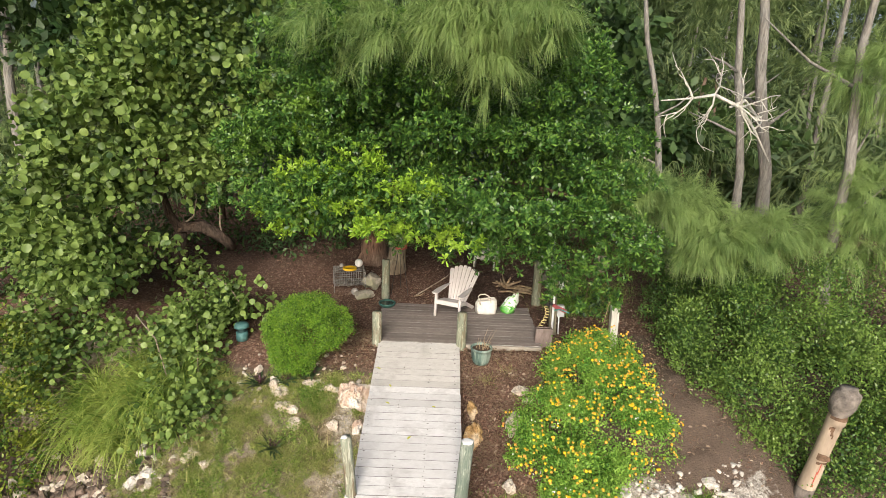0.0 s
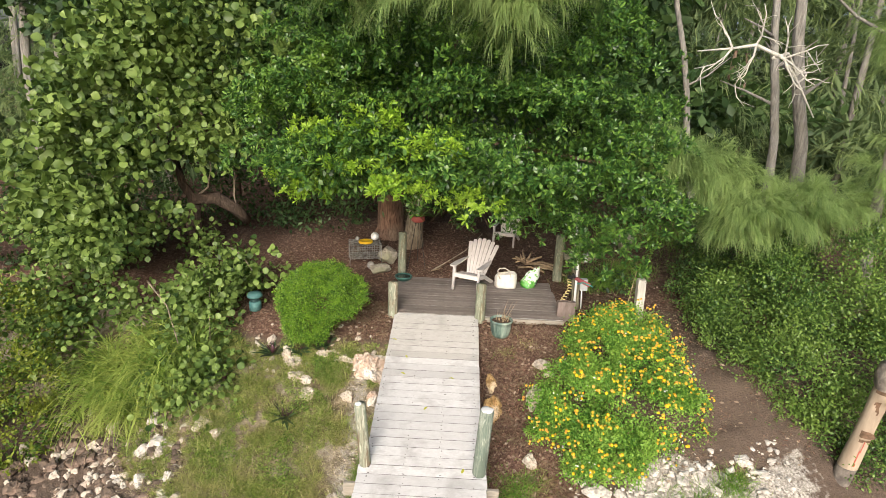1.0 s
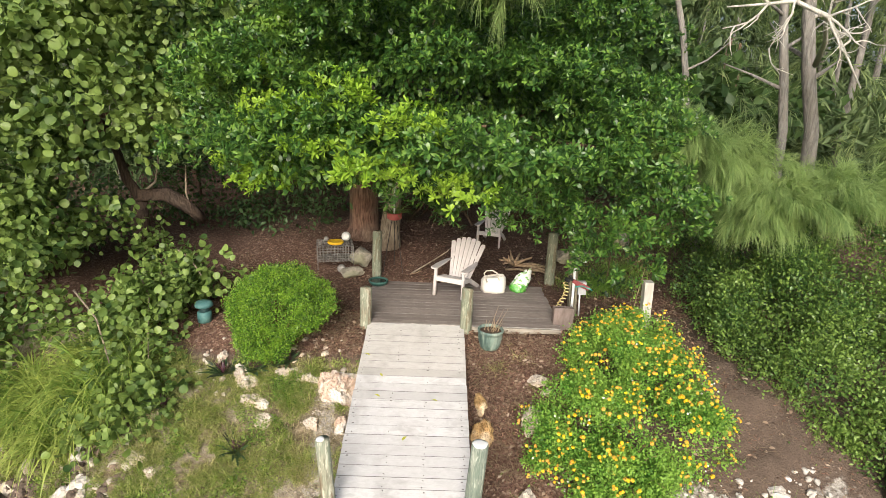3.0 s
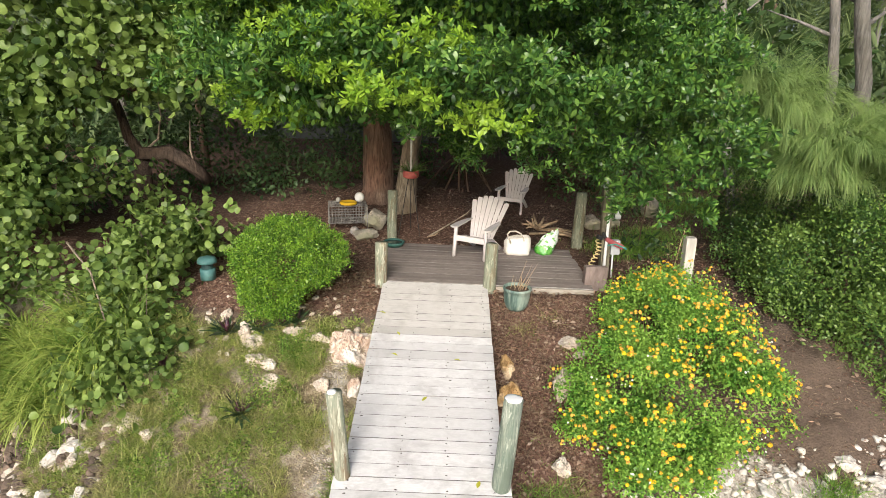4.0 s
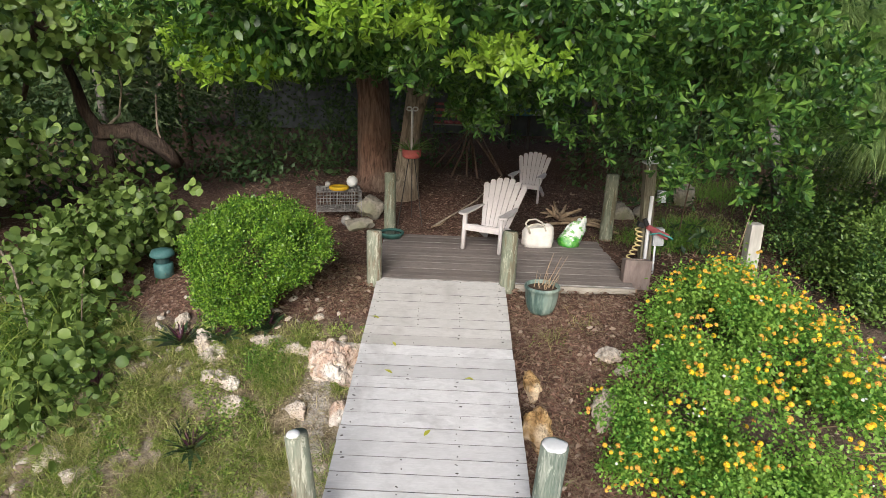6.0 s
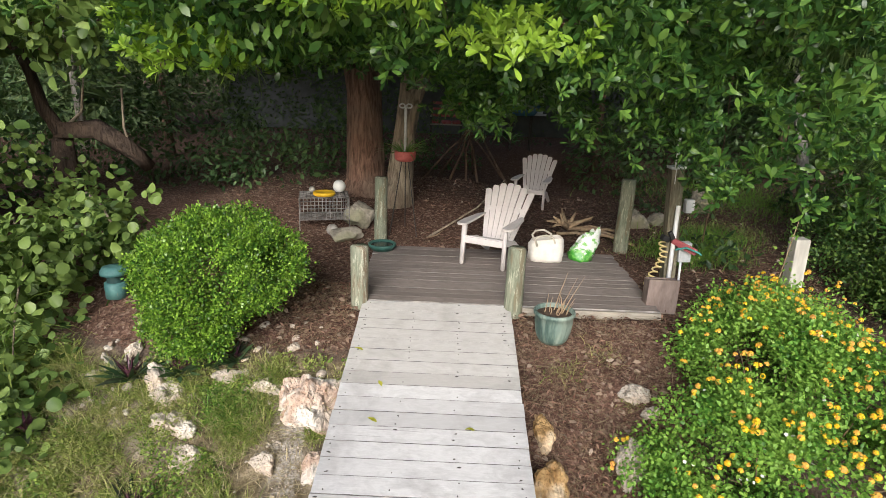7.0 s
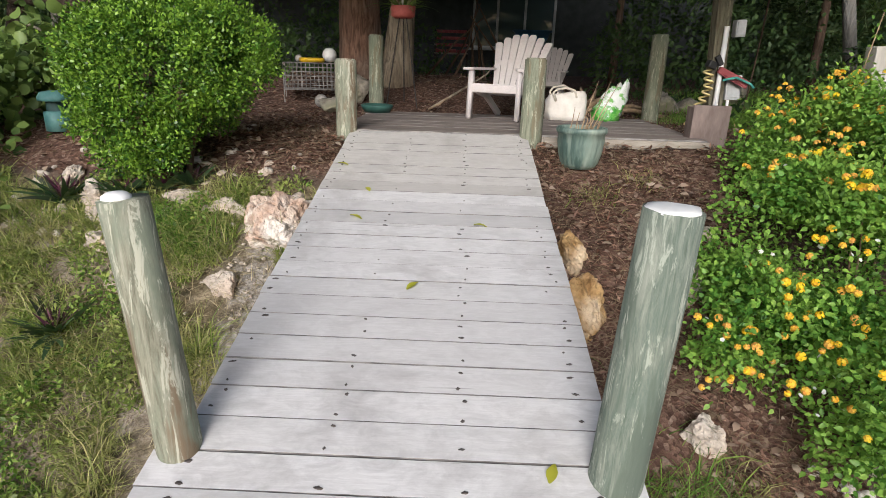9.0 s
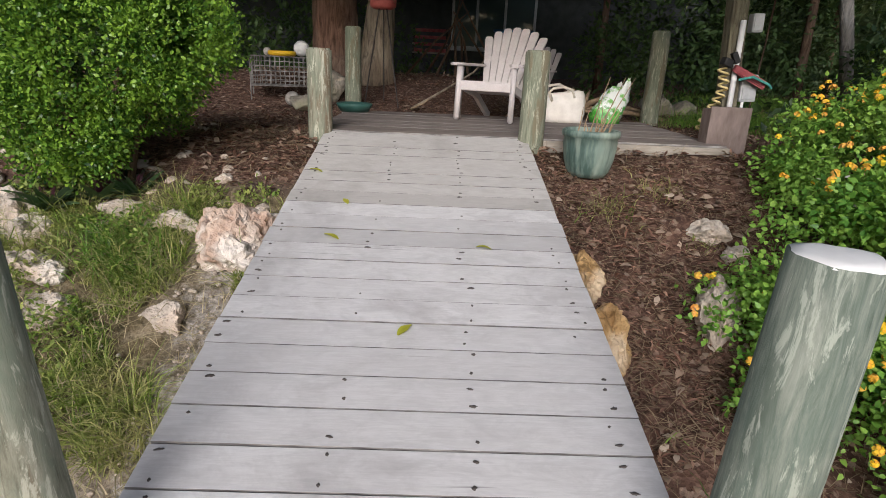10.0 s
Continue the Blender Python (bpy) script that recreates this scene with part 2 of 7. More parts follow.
LIMB_BARK = bark_material("dark_limb_bark", (0.035, 0.024, 0.018), (0.105, 0.072, 0.05), (0.12, 0.09, 0.07))
BROWN_BARK = bark_material("brown_branch_bark", (0.08, 0.05, 0.035), (0.20, 0.135, 0.09), (0.22, 0.16, 0.12))
TIKI = mixed("carved_tan_wood", (0.29, 0.225, 0.165), (0.44, 0.355, 0.27), 5, 0.8, 0.5, 30, 0.004, (1, 1, 0.2))
TIKI_TOP = mixed("weathered_grey_wood_top", (0.10, 0.085, 0.075), (0.25, 0.22, 0.19), 7, 0.95, 0.8, 30, 0.02)
TIKI_RED = mixed("faded_red_paint", (0.32, 0.05, 0.035), (0.42, 0.10, 0.07), 12, 0.8)
TIKI_DARK = mixed("carved_groove_wood", (0.10, 0.06, 0.035), (0.18, 0.11, 0.07), 10, 0.9)
# wall colour lowered to hold the shade under the trees
STUCCO = mixed("shade_dark_stucco", (0.06, 0.068, 0.068), (0.09, 0.10, 0.10), 3, 0.9, 0.3, 60, 0.004)
FRAME_WHITE = mixed("white_window_frame", (0.55, 0.57, 0.57), (0.64, 0.66, 0.66), 5, 0.5, 0.05)
ROOFING = mixed("dark_roofing", (0.07, 0.065, 0.06), (0.12, 0.11, 0.105), 4, 0.9)
TABLE_BLUE = mixed("blue_plastic_tub", (0.04, 0.13, 0.25), (0.06, 0.18, 0.33), 5, 0.5)
# dark wall colour standing in for the dim inside of the house
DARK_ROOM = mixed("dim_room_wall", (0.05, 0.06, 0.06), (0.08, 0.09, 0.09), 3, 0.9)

LEAF_CROWN = leaf_material("glossy_broad_leaf", (0.018, 0.052, 0.013), (0.058, 0.145, 0.03), (0.175, 0.31, 0.052), 0.7, 0.25, 0.3, (0.22, 0.35, 0.035), 0.62)
LEAF_YOUNG = leaf_material("fresh_yellow_green_leaf", (0.12, 0.25, 0.02), (0.23, 0.40, 0.03), (0.36, 0.54, 0.06), 0.7, 0.35, 0.35)
LEAF_GRAPE = leaf_material("round_sea_leaf", (0.022, 0.054, 0.014), (0.095, 0.165, 0.04), (0.26, 0.36, 0.095), 0.8, 0.25, 0.45, (0.21, 0.30, 0.07))
LEAF_ROUND = leaf_material("small_hedge_leaf", (0.014, 0.055, 0.008), (0.095, 0.22, 0.024), (0.30, 0.48, 0.058), 5.0, 0.22, 0.3, (0.25, 0.43, 0.04), 0.48)
LEAF_WEED = leaf_material("weed_leaf", (0.045, 0.10, 0.018), (0.16, 0.28, 0.04), (0.38, 0.49, 0.10), 2.0, 0.3, 0.5, (0.38, 0.37, 0.13))
PURPLE = leaf_material("purple_heart_leaf", (0.055, 0.012, 0.035), (0.09, 0.025, 0.055), (0.14, 0.05, 0.08), 3.0, 0.25, 0.4, (0.10, 0.03, 0.06))
WHITE_PETAL = leaf_material("small_white_petal", (0.7, 0.7, 0.66), (0.78, 0.78, 0.74), (0.82, 0.82, 0.78), 3.0, 0.2, 0.6)
DRY_LEAF = leaf_material("dry_tan_leaf", (0.20, 0.13, 0.09), (0.36, 0.27, 0.20), (0.55, 0.46, 0.37), 3.0, 0.1, 0.8, (0.30, 0.20, 0.14))
LEAF_LANTANA = leaf_material("lantana_leaf", (0.04, 0.13, 0.018), (0.14, 0.33, 0.045), (0.31, 0.51, 0.085), 2.2, 0.3, 0.45)
LEAF_SHRUB = leaf_material("dark_shrub_leaf", (0.022, 0.06, 0.016), (0.08, 0.165, 0.038), (0.21, 0.32, 0.065), 0.9, 0.22, 0.38)
# leaf colours scaled down to carry the shade behind the deck
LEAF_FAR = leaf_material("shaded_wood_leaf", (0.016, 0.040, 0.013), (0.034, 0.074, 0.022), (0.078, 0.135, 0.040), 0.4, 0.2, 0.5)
# far brush made paler, with the haze put into its leaf colour
LEAF_HAZE = leaf_material("hazed_wood_leaf", (0.06, 0.10, 0.05), (0.11, 0.165, 0.075), (0.19, 0.255, 0.11), 0.25, 0.35, 0.8)
NEEDLE = leaf_material("pine_needle", (0.15, 0.25, 0.085), (0.27, 0.40, 0.14), (0.42, 0.55, 0.20), 0.6, 0.5, 0.6)
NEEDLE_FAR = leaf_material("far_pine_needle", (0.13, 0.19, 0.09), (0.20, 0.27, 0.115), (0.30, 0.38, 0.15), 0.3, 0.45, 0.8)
BLADE = leaf_material("grass_blade", (0.11, 0.19, 0.03), (0.29, 0.39, 0.065), (0.58, 0.56, 0.24), 2.6, 0.35, 0.55, (0.50, 0.45, 0.20))
STRAW = leaf_material("dry_straw", (0.16, 0.12, 0.07), (0.36, 0.29, 0.17), (0.58, 0.50, 0.32), 3.0, 0.2, 0.7)
BLADE_GREEN = leaf_material("green_grass_blade", (0.05, 0.13, 0.02), (0.14, 0.29, 0.04), (0.30, 0.46, 0.08), 2.6, 0.35, 0.5, (0.22, 0.40, 0.06))
BLADE_LONG = leaf_material("long_cane_grass", (0.09, 0.19, 0.03), (0.22, 0.35, 0.06), (0.46, 0.54, 0.13), 0.9, 0.4, 0.5, (0.46, 0.52, 0.13))
RHOEO = leaf_material("purple_green_strap_leaf", (0.025, 0.055, 0.025), (0.045, 0.095, 0.04), (0.085, 0.15, 0.06), 3.0, 0.2, 0.38, (0.06, 0.05, 0.05))
LEAF_LOW = leaf_material("yellow_tipped_shrub_leaf", (0.03, 0.08, 0.015), (0.08, 0.16, 0.025), (0.24, 0.30, 0.04), 2.5, 0.25, 0.4, (0.30, 0.33, 0.04))
FLOWER = leaf_material("orange_yellow_flower", (0.89, 0.44, 0.02), (0.92, 0.60, 0.012), (0.92, 0.72, 0.025), 9.0, 0.2, 0.7, (0.88, 0.42, 0.14))
FALLEN = leaf_material("fallen_yellow_leaf", (0.35, 0.36, 0.03), (0.42, 0.42, 0.04), (0.5, 0.47, 0.05), 2.0, 0.3, 0.6)
CHIP = leaf_material("bark_chip", (0.04, 0.019, 0.013), (0.20, 0.10, 0.066), (0.44, 0.28, 0.20), 2.0, 0.0, 0.9, (0.14, 0.08, 0.06))
DRY_FROND = leaf_material("dry_frond", (0.16, 0.11, 0.07), (0.26, 0.19, 0.12), (0.36, 0.28, 0.18), 2.0, 0.1, 0.8)

# ---- building helpers ----


def thing(name, at, label, category, group="", kind="", rz=0.0):
    ob = new(name)
    ob.empty_display_size = 0.1
    ob.matrix_world = pose(*at, 0, 0, rz)
    return tagged(ob, label, category, group, kind)


def part(name, bm, material, parent=None, label="", smooth=False):
    """Links a bmesh as one mesh object under a thing or a part."""
    me = bpy.data.meshes.new(name)
    bm.normal_update()
    bm.to_mesh(me)
    bm.free()
    me.materials.append(material)
    if smooth:
        me.polygons.foreach_set("use_smooth", [True] * len(me.polygons))
    ob = new(name, me)
    ob.parent = parent
    return tagged(ob, label)


def arrays(name, v, f, material, parent=None, smooth=False):
    """A mesh from arrays of corners and of faces that all have as many corners."""
    me = bpy.data.meshes.new(name)
    v, f = np.asarray(v, np.float32), np.asarray(f, np.int32)
    k = f.shape[1]
    me.vertices.add(len(v))
    me.vertices.foreach_set("co", v.ravel())
    me.loops.add(f.size)
    me.loops.foreach_set("vertex_index", f.ravel())
    me.polygons.add(len(f))
    me.polygons.foreach_set("loop_start", np.arange(len(f), dtype=np.int32) * k)
    if smooth:
        me.polygons.foreach_set("use_smooth", np.ones(len(f), bool))
    me.update(calc_edges=True)
    me.materials.append(material)
    ob = new(name, me)
    ob.parent = parent
    return ob


def box(bm, size, at=(0, 0, 0), rot=(0, 0, 0), bevel=0.0):
    r = bmesh.ops.create_cube(bm, size=1.0, matrix=pose(*at, *rot) @ Matrix.Diagonal((*size, 1)))
    if bevel:
        es = list({e for v in r["verts"] for e in v.link_edges})
        bmesh.ops.bevel(bm, geom=es, offset=bevel, segments=2, affect="EDGES", profile=0.6)


def tube(bm, pts, radii, seg=8, wob=0.0, seed=0, cap=True):
    """A tapered pipe through points."""
    pts = [Vector(p) for p in pts]
    radii = radii if isinstance(radii, (list, tuple)) else [radii] * len(pts)
    rings, side = [], None
    for i, p in enumerate(pts):
        d = (pts[min(i + 1, len(pts) - 1)] - pts[max(i - 1, 0)]).normalized()
        if side is None:
            side = d.orthogonal().normalized()
        side = (side - d * side.dot(d)).normalized()
        up = d.cross(side)
        ring = []
        for k in range(seg):
            a = 2 * math.pi * k / seg
            n = side * math.cos(a) + up * math.sin(a)
            r = radii[i] * (1 + wob * noise.noise(n * 1.3 + p * 2.2 + Vector((seed, 0, 0))))
            ring.append(bm.verts.new(p + n * r))
        rings.append(ring)
    for a, b in zip(rings, rings[1:]):
        for k in range(seg):
            bm.faces.new((a[k], a[(k + 1) % seg], b[(k + 1) % seg], b[k]))
    if cap:
        bm.faces.new(rings[0][::-1])
        bm.faces.new(rings[-1])


def lathe(bm, profile, seg=24, at=(0, 0, 0), close=False):
    """Turns a list of (radius, height) round the z axis."""
    rings = []
    for r, z in profile:
        if r < 1e-5:
            rings.append([bm.verts.new((at[0], at[1], at[2] + z))] * seg)
        else:
            rings.append([bm.verts.new((at[0] + r * math.cos(2 * math.pi * k / seg), at[1] + r * math.sin(2 * math.pi * k / seg), at[2] + z)) for k in range(seg)])
    for a, b in zip(rings, rings[1:]):
        for k in range(seg):
            q = []
            for vtx in (a[k], a[(k + 1) % seg], b[(k + 1) % seg], b[k]):
                if vtx not in q:
                    q.append(vtx)
            if len(q) > 2:
                bm.faces.new(q)


def lump(bm, size, at=(0, 0, 0), seed=0.0, rough=0.35, detail=2.2, sub=3, flat=0.0):
    """A stone: a ball pushed in and out and cut by flat faces."""
    r = bmesh.ops.create_icosphere(bm, subdivisions=sub, radius=1.0)
    rnd = random.Random(int(seed * 97) + 5)
    cuts = [(Vector((rnd.uniform(-1, 1), rnd.uniform(-1, 1), rnd.uniform(-0.6, 1))).normalized(), rnd.uniform(0.5, 0.82)) for _ in range(13)]
    for vtx in r["verts"]:
        p = vtx.co.normalized()
        k = 1 + rough * noise.noise(p * 1.1 + Vector((seed, 3.1, 0))) + 0.35 * rough * noise.noise(p * detail * 2 + Vector((0, seed, 0)))
        q = p * k
        for n, d in cuts:
            over = q.dot(n) - d
            if over > 0:
                q -= n * over * 0.96
        q += p * rough * (0.20 * noise.noise(p * 5 + Vector((seed, seed, 0))) + 0.20 * noise.noise(p * 14 + Vector((seed, seed, 0))))
        vtx.co = Vector((q.x * size[0], q.y * size[1], q.z * size[2])) + Vector(at)


def crag(bm, size, seed=0.0, sub=5):
    """A jagged, pitted limestone block."""
    r = bmesh.ops.create_icosphere(bm, subdivisions=sub, radius=1.0)
    rnd = random.Random(int(seed * 97) + 5)
    cuts = [(Vector((rnd.uniform(-1, 1), rnd.uniform(-1, 1), rnd.uniform(-0.5, 1))).normalized(), rnd.uniform(0.55, 0.9)) for _ in range(9)]
    off = Vector((seed * 1.7, seed, 2.0))
    longest = max(size)
    for vtx in r["verts"]:
        p = vtx.co.normalized()
        q = p * (1 + 0.5 * noise.noise(p * 1.3 + off))
        for n, d in cuts:
            over = q.dot(n) - d
            if over > 0:
                q -= n * over * 0.9
        w = Vector((q.x * size[0], q.y * size[1], q.z * size[2]))
        u = w / longest
        k = 0.0
        for f, a in ((2.3, 0.13), (5.0, 0.075), (11.0, 0.05), (24.0, 0.03)):
            k += a * noise.noise(u * f + off)
        pit = noise.noise(u * 7.0 + off * 2.0)
        k -= 0.16 * max(0.0, pit - 0.18)
        vtx.co = w + p * k * longest


def sprout(name, tv, tf, pos, axis, normal, size, material, parent=None, smooth=False):
    """Sets a small leaf pattern at many places: its y runs along axis, its z along normal."""
    axis = axis / (np.linalg.norm(axis, axis=1, keepdims=True) + 1e-9)
    right = np.cross(axis, normal)
    right /= np.linalg.norm(right, axis=1, keepdims=True) + 1e-9
    nn = np.cross(right, axis)
    tv, size = np.asarray(tv, float), np.asarray(size, float)[:, None, None]
    v = pos[:, None, :] + size * (tv[None, :, 0:1] * right[:, None, :] + tv[None, :, 1:2] * axis[:, None, :] + tv[None, :, 2:3] * nn[:, None, :])
    f = np.asarray(tf)[None] + (np.arange(len(pos)) * len(tv))[:, None, None]
    return arrays(name, v.reshape(-1, 3), f.reshape(-1, f.shape[2]), material, parent, smooth)


rng = np.random.default_rng(7)


def unit(n):
    d = rng.normal(size=(n, 3))
    return d / np.linalg.norm(d, axis=1, keepdims=True)


def lumpy(p, scale, seed=0.0):
    return np.array([noise.noise(Vector((a * scale + seed, b * scale, c * scale))) for a, b, c in p])


def shell(blobs, count, inner=0.7, gap=-0.2, scale=1.1, bumpy=0.25, seed=0.0):
    """Places and outward ways over a group of ellipsoids, with lobes and gaps, none deep inside another."""
    vol = np.array([b[3] * b[4] + b[4] * b[5] + b[3] * b[5] for b in blobs])
    pos, out = [], []
    for b, share in zip(blobs, vol / vol.sum()):
        n = int(count * share)
        d = unit(n)
        c, r = np.array(b[:3]), np.array(b[3:6])
        k = rng.uniform(inner, 1.0, n) ** 0.6
        p = c + d * r * k[:, None]
        p = c + (p - c) * (1 + bumpy * (lumpy(p, scale, seed) + 0.6 * lumpy(p, scale * 2.7, seed + 5)))[:, None]
        o = d / r
        o /= np.linalg.norm(o, axis=1, keepdims=True)
        keep = 0.6 * lumpy(p, scale * 1.3, seed + 9) + 0.7 * lumpy(p, scale * 2.6, seed + 17) > gap
        for b2 in blobs if len(blobs) < 30 else ():
            if b2 is not b:
                q = (p - np.array(b2[:3])) / np.array(b2[3:6])
                keep &= (q ** 2).sum(1) > 0.55
        pos.append(p[keep])
        out.append(o[keep])
    return np.concatenate(pos), np.concatenate(out)


def kite(w=0.42, fold=0.08):
    """One small folded leaf: two faces joined along the midrib."""
    return [(0, 0, 0), (-w / 2, 0.55, fold), (0, 1, 0), (w / 2, 0.55, fold)], [(0, 2, 1), (0, 3, 2)]


def oval(w=0.5, cup=0.05):
    """One small blunt leaf, a little cupped."""
    return [(0, 0, 0), (-0.40 * w, 0.28, cup), (-0.5 * w, 0.62, cup), (0, 1, 0), (0.5 * w, 0.62, cup), (0.40 * w, 0.28, cup)], [(0, 5, 1), (1, 5, 4), (1, 4, 2), (2, 4, 3)]


def ovate(w=0.62):
    """A pointed leaf, broad near its stalk, folded a little along the midrib."""
    return [(0, 0, 0), (-0.48 * w, 0.22, 0.05), (-0.42 * w, 0.55, 0.06), (0, 1, -0.06), (0.42 * w, 0.55, 0.06), (0.48 * w, 0.22, 0.05), (0, 0.4, -0.03)], [(6, 1, 0), (6, 2, 1), (6, 3, 2), (6, 4, 3), (6, 5, 4), (6, 0, 5)]


def disc_leaf():
    """A round leaf folded along its pale midrib, its tip bent down."""
    v = [(0, 0.0, 0.0), (0, 0.5, -0.06), (0, 0.98, -0.16)]
    for side in (-1, 1):
        for x, y, z in ((0.30, 0.06, 0.05), (0.50, 0.40, 0.12), (0.44, 0.75, 0.06), (0.22, 0.96, -0.08)):
            v.append((side * x, y, z))
    f = []
    for i, flip in ((3, False), (7, True)):
        for q in ((0, 1, i), (i, 1, i + 1), (i + 1, 1, i + 2), (i + 2, 1, i + 3), (i + 3, 1, 2)):
            f.append(q if flip else q[::-1])
    return v, f


def rosette_leaf(seed, count=8, w=0.36):
    """An uneven fan of blunt leaves round a twig tip, which points along y."""
    v, f = [], []
    rnd = random.Random(seed)
    for k in range(count):
        a = 2 * math.pi * k / count * 1.6 + rnd.uniform(-0.5, 0.5)
        lean, long = rnd.uniform(0.45, 1.75), rnd.uniform(0.7, 1.15)
        root = rnd.uniform(-0.45, 0.05)
        out = Vector((math.cos(a), 0, math.sin(a)))
        d = out * math.sin(lean) + Vector((0, 1, 0)) * math.cos(lean)
        side = Vector((-math.sin(a), 0, math.cos(a)))
        up = side.cross(d)
        i = len(v)
        for s, t, h in ((0, 0.06, 0), (-0.30, 0.38, 0.05), (0.30, 0.38, 0.05), (-0.46, 0.66, 0.02), (0.46, 0.66, 0.02), (-0.32, 0.91, -0.03), (0.32, 0.91, -0.03), (0, 1.0, -0.08)):
            v.append(tuple(Vector((0, root, 0)) + d * t * long + side * s * w + up * h))
        f += [(i, i + 2, i + 1), (i + 1, i + 2, i + 4), (i + 1, i + 4, i + 3), (i + 3, i + 4, i + 6), (i + 3, i + 6, i + 5), (i + 5, i + 6, i + 7)]
    return v, f


def lobes(blobs, count, wide, flat, seed):
    """Breaks large forms up into many small flattened tiers of leaves."""
    p, o = shell(blobs, count, 0.8, -0.3, 0.9, 0.2, seed)
    r = rng.uniform(0.7, 1.3, len(p))
    return [(a[0], a[1], a[2], wide * k, wide * k, flat * k) for a, k in zip(p, r)]


def sprigs(pos, out, per, spread, droop, upward, loose=0.5):
    """For each twig tip several leaves that fan out of it: their places, axes and normals."""
    n = len(pos)
    p = np.repeat(pos, per, 0) + rng.normal(size=(n * per, 3)) * spread
    o = np.repeat(out, per, 0)
    a = o * 0.9 + unit(n * per) * 0.9 + np.array((0, 0, -droop))
    nn = o * 0.6 + np.array((0, 0, upward)) + unit(n * per) * loose
    return p, a, nn


def strands(name, pos, way, length, width, material, parent=None, droop=0.9, segs=3):
    """Thin hanging ribbons: pine needles and grass."""
    n = len(pos)
    length = np.broadcast_to(np.asarray(length, float), (n,))
    width = np.broadcast_to(np.asarray(width, float), (n,))
    way = way / (np.linalg.norm(way, axis=1, keepdims=True) + 1e-9)
    side = np.cross(way, np.array((0, 0, 1.0)) + unit(n) * 0.5)
    side /= np.linalg.norm(side, axis=1, keepdims=True) + 1e-9
    rows, p, d = [], pos.copy(), way.copy()
    for k in range(segs + 1):
        w = (width * (1 - 0.85 * (k / segs) ** 1.5))[:, None] / 2
        rows += [p - side * w, p + side * w]
        p = p + d * (length / segs)[:, None]
        d = d + np.array((0, 0, -droop / segs))
        d /= np.linalg.norm(d, axis=1, keepdims=True)
    v = np.stack(rows, 1).reshape(-1, 3)
    base = (np.arange(n) * (2 * segs + 2))[:, None, None]
    f = np.array([(2 * k, 2 * k + 1, 2 * k + 3, 2 * k + 2) for k in range(segs)])[None] + base
    return arrays(name, v, f.reshape(-1, 4), material, parent)


def smoothstep(a, b, x):
    t = np.clip((x - a) / (b - a), 0, 1)
    return t * t * (3 - 2 * t)


# ---- ground ----
PROFILE_Y = [-300, -9, -6, -4.5, -3.5, -2.4, -1.6, -1.0, -0.45, -0.1, 3, 10, 18, 300]
PROFILE_Z = [-3.0, -3.0, -2.75, -2.4, -2.0, -1.4, -0.88, -0.52, -0.23, -0.085, -0.06, 0.1, 0.3, 0.3]


def ground_z(x, y):
    x, y = np.asarray(x, float), np.asarray(y, float)
    ye = y - 1.9 * smoothstep(-3.0, -6.5, x) + 1.3 * smoothstep(2.2, 5.5, x)
    bank = 0.36 * smoothstep(2.15, 4.1, y) * smoothstep(-5.0, -2.6, x) * smoothstep(1.5, 0.3, x) * smoothstep(9.0, 5.5, y)
    return np.interp(ye, PROFILE_Y, PROFILE_Z) + bank


def gz(x, y):
    return float(ground_z(x, y))


def axis_steps(a, b, step, far):
    mid = np.arange(a, b + step / 2, step)
    out = np.geomspace(0.4, far, 14)
    return np.concatenate([(a - out)[::-1], mid, b + out])


gx, gy = axis_steps(-9, 9, 0.09, 280), axis_steps(-6.5, 9, 0.09, 280)
GX, GY = np.meshgrid(gx, gy)
GZ = ground_z(GX, GY)
flat = np.stack([GX.ravel(), GY.ravel(), GZ.ravel()], 1)
near = (np.abs(flat[:, 0]) < 9.5) & (flat[:, 1] > -7) & (flat[:, 1] < 9.5)
rough_z = np.zeros(len(flat))
rough_z[near] = 0.05 * lumpy(flat[near], 1.7) + 0.03 * lumpy(flat[near], 6.0, 4)
slope_zone = smoothstep(0.2, -1.2, flat[:, 1])
rough_z *= 0.5 + 1.4 * slope_zone
under_deck = (flat[:, 0] > -0.95) & (flat[:, 0] < 2.5) & (flat[:, 1] > -0.1) & (flat[:, 1] < 2.3)
flat[:, 2] += np.where(under_deck, -0.1, rough_z)
nx, ny = len(gx), len(gy)
ii = (np.arange(ny - 1)[:, None] * nx + np.arange(nx - 1)[None]).ravel()
ground_faces = np.stack([ii, ii + 1, ii + nx + 1, ii + nx], 1)


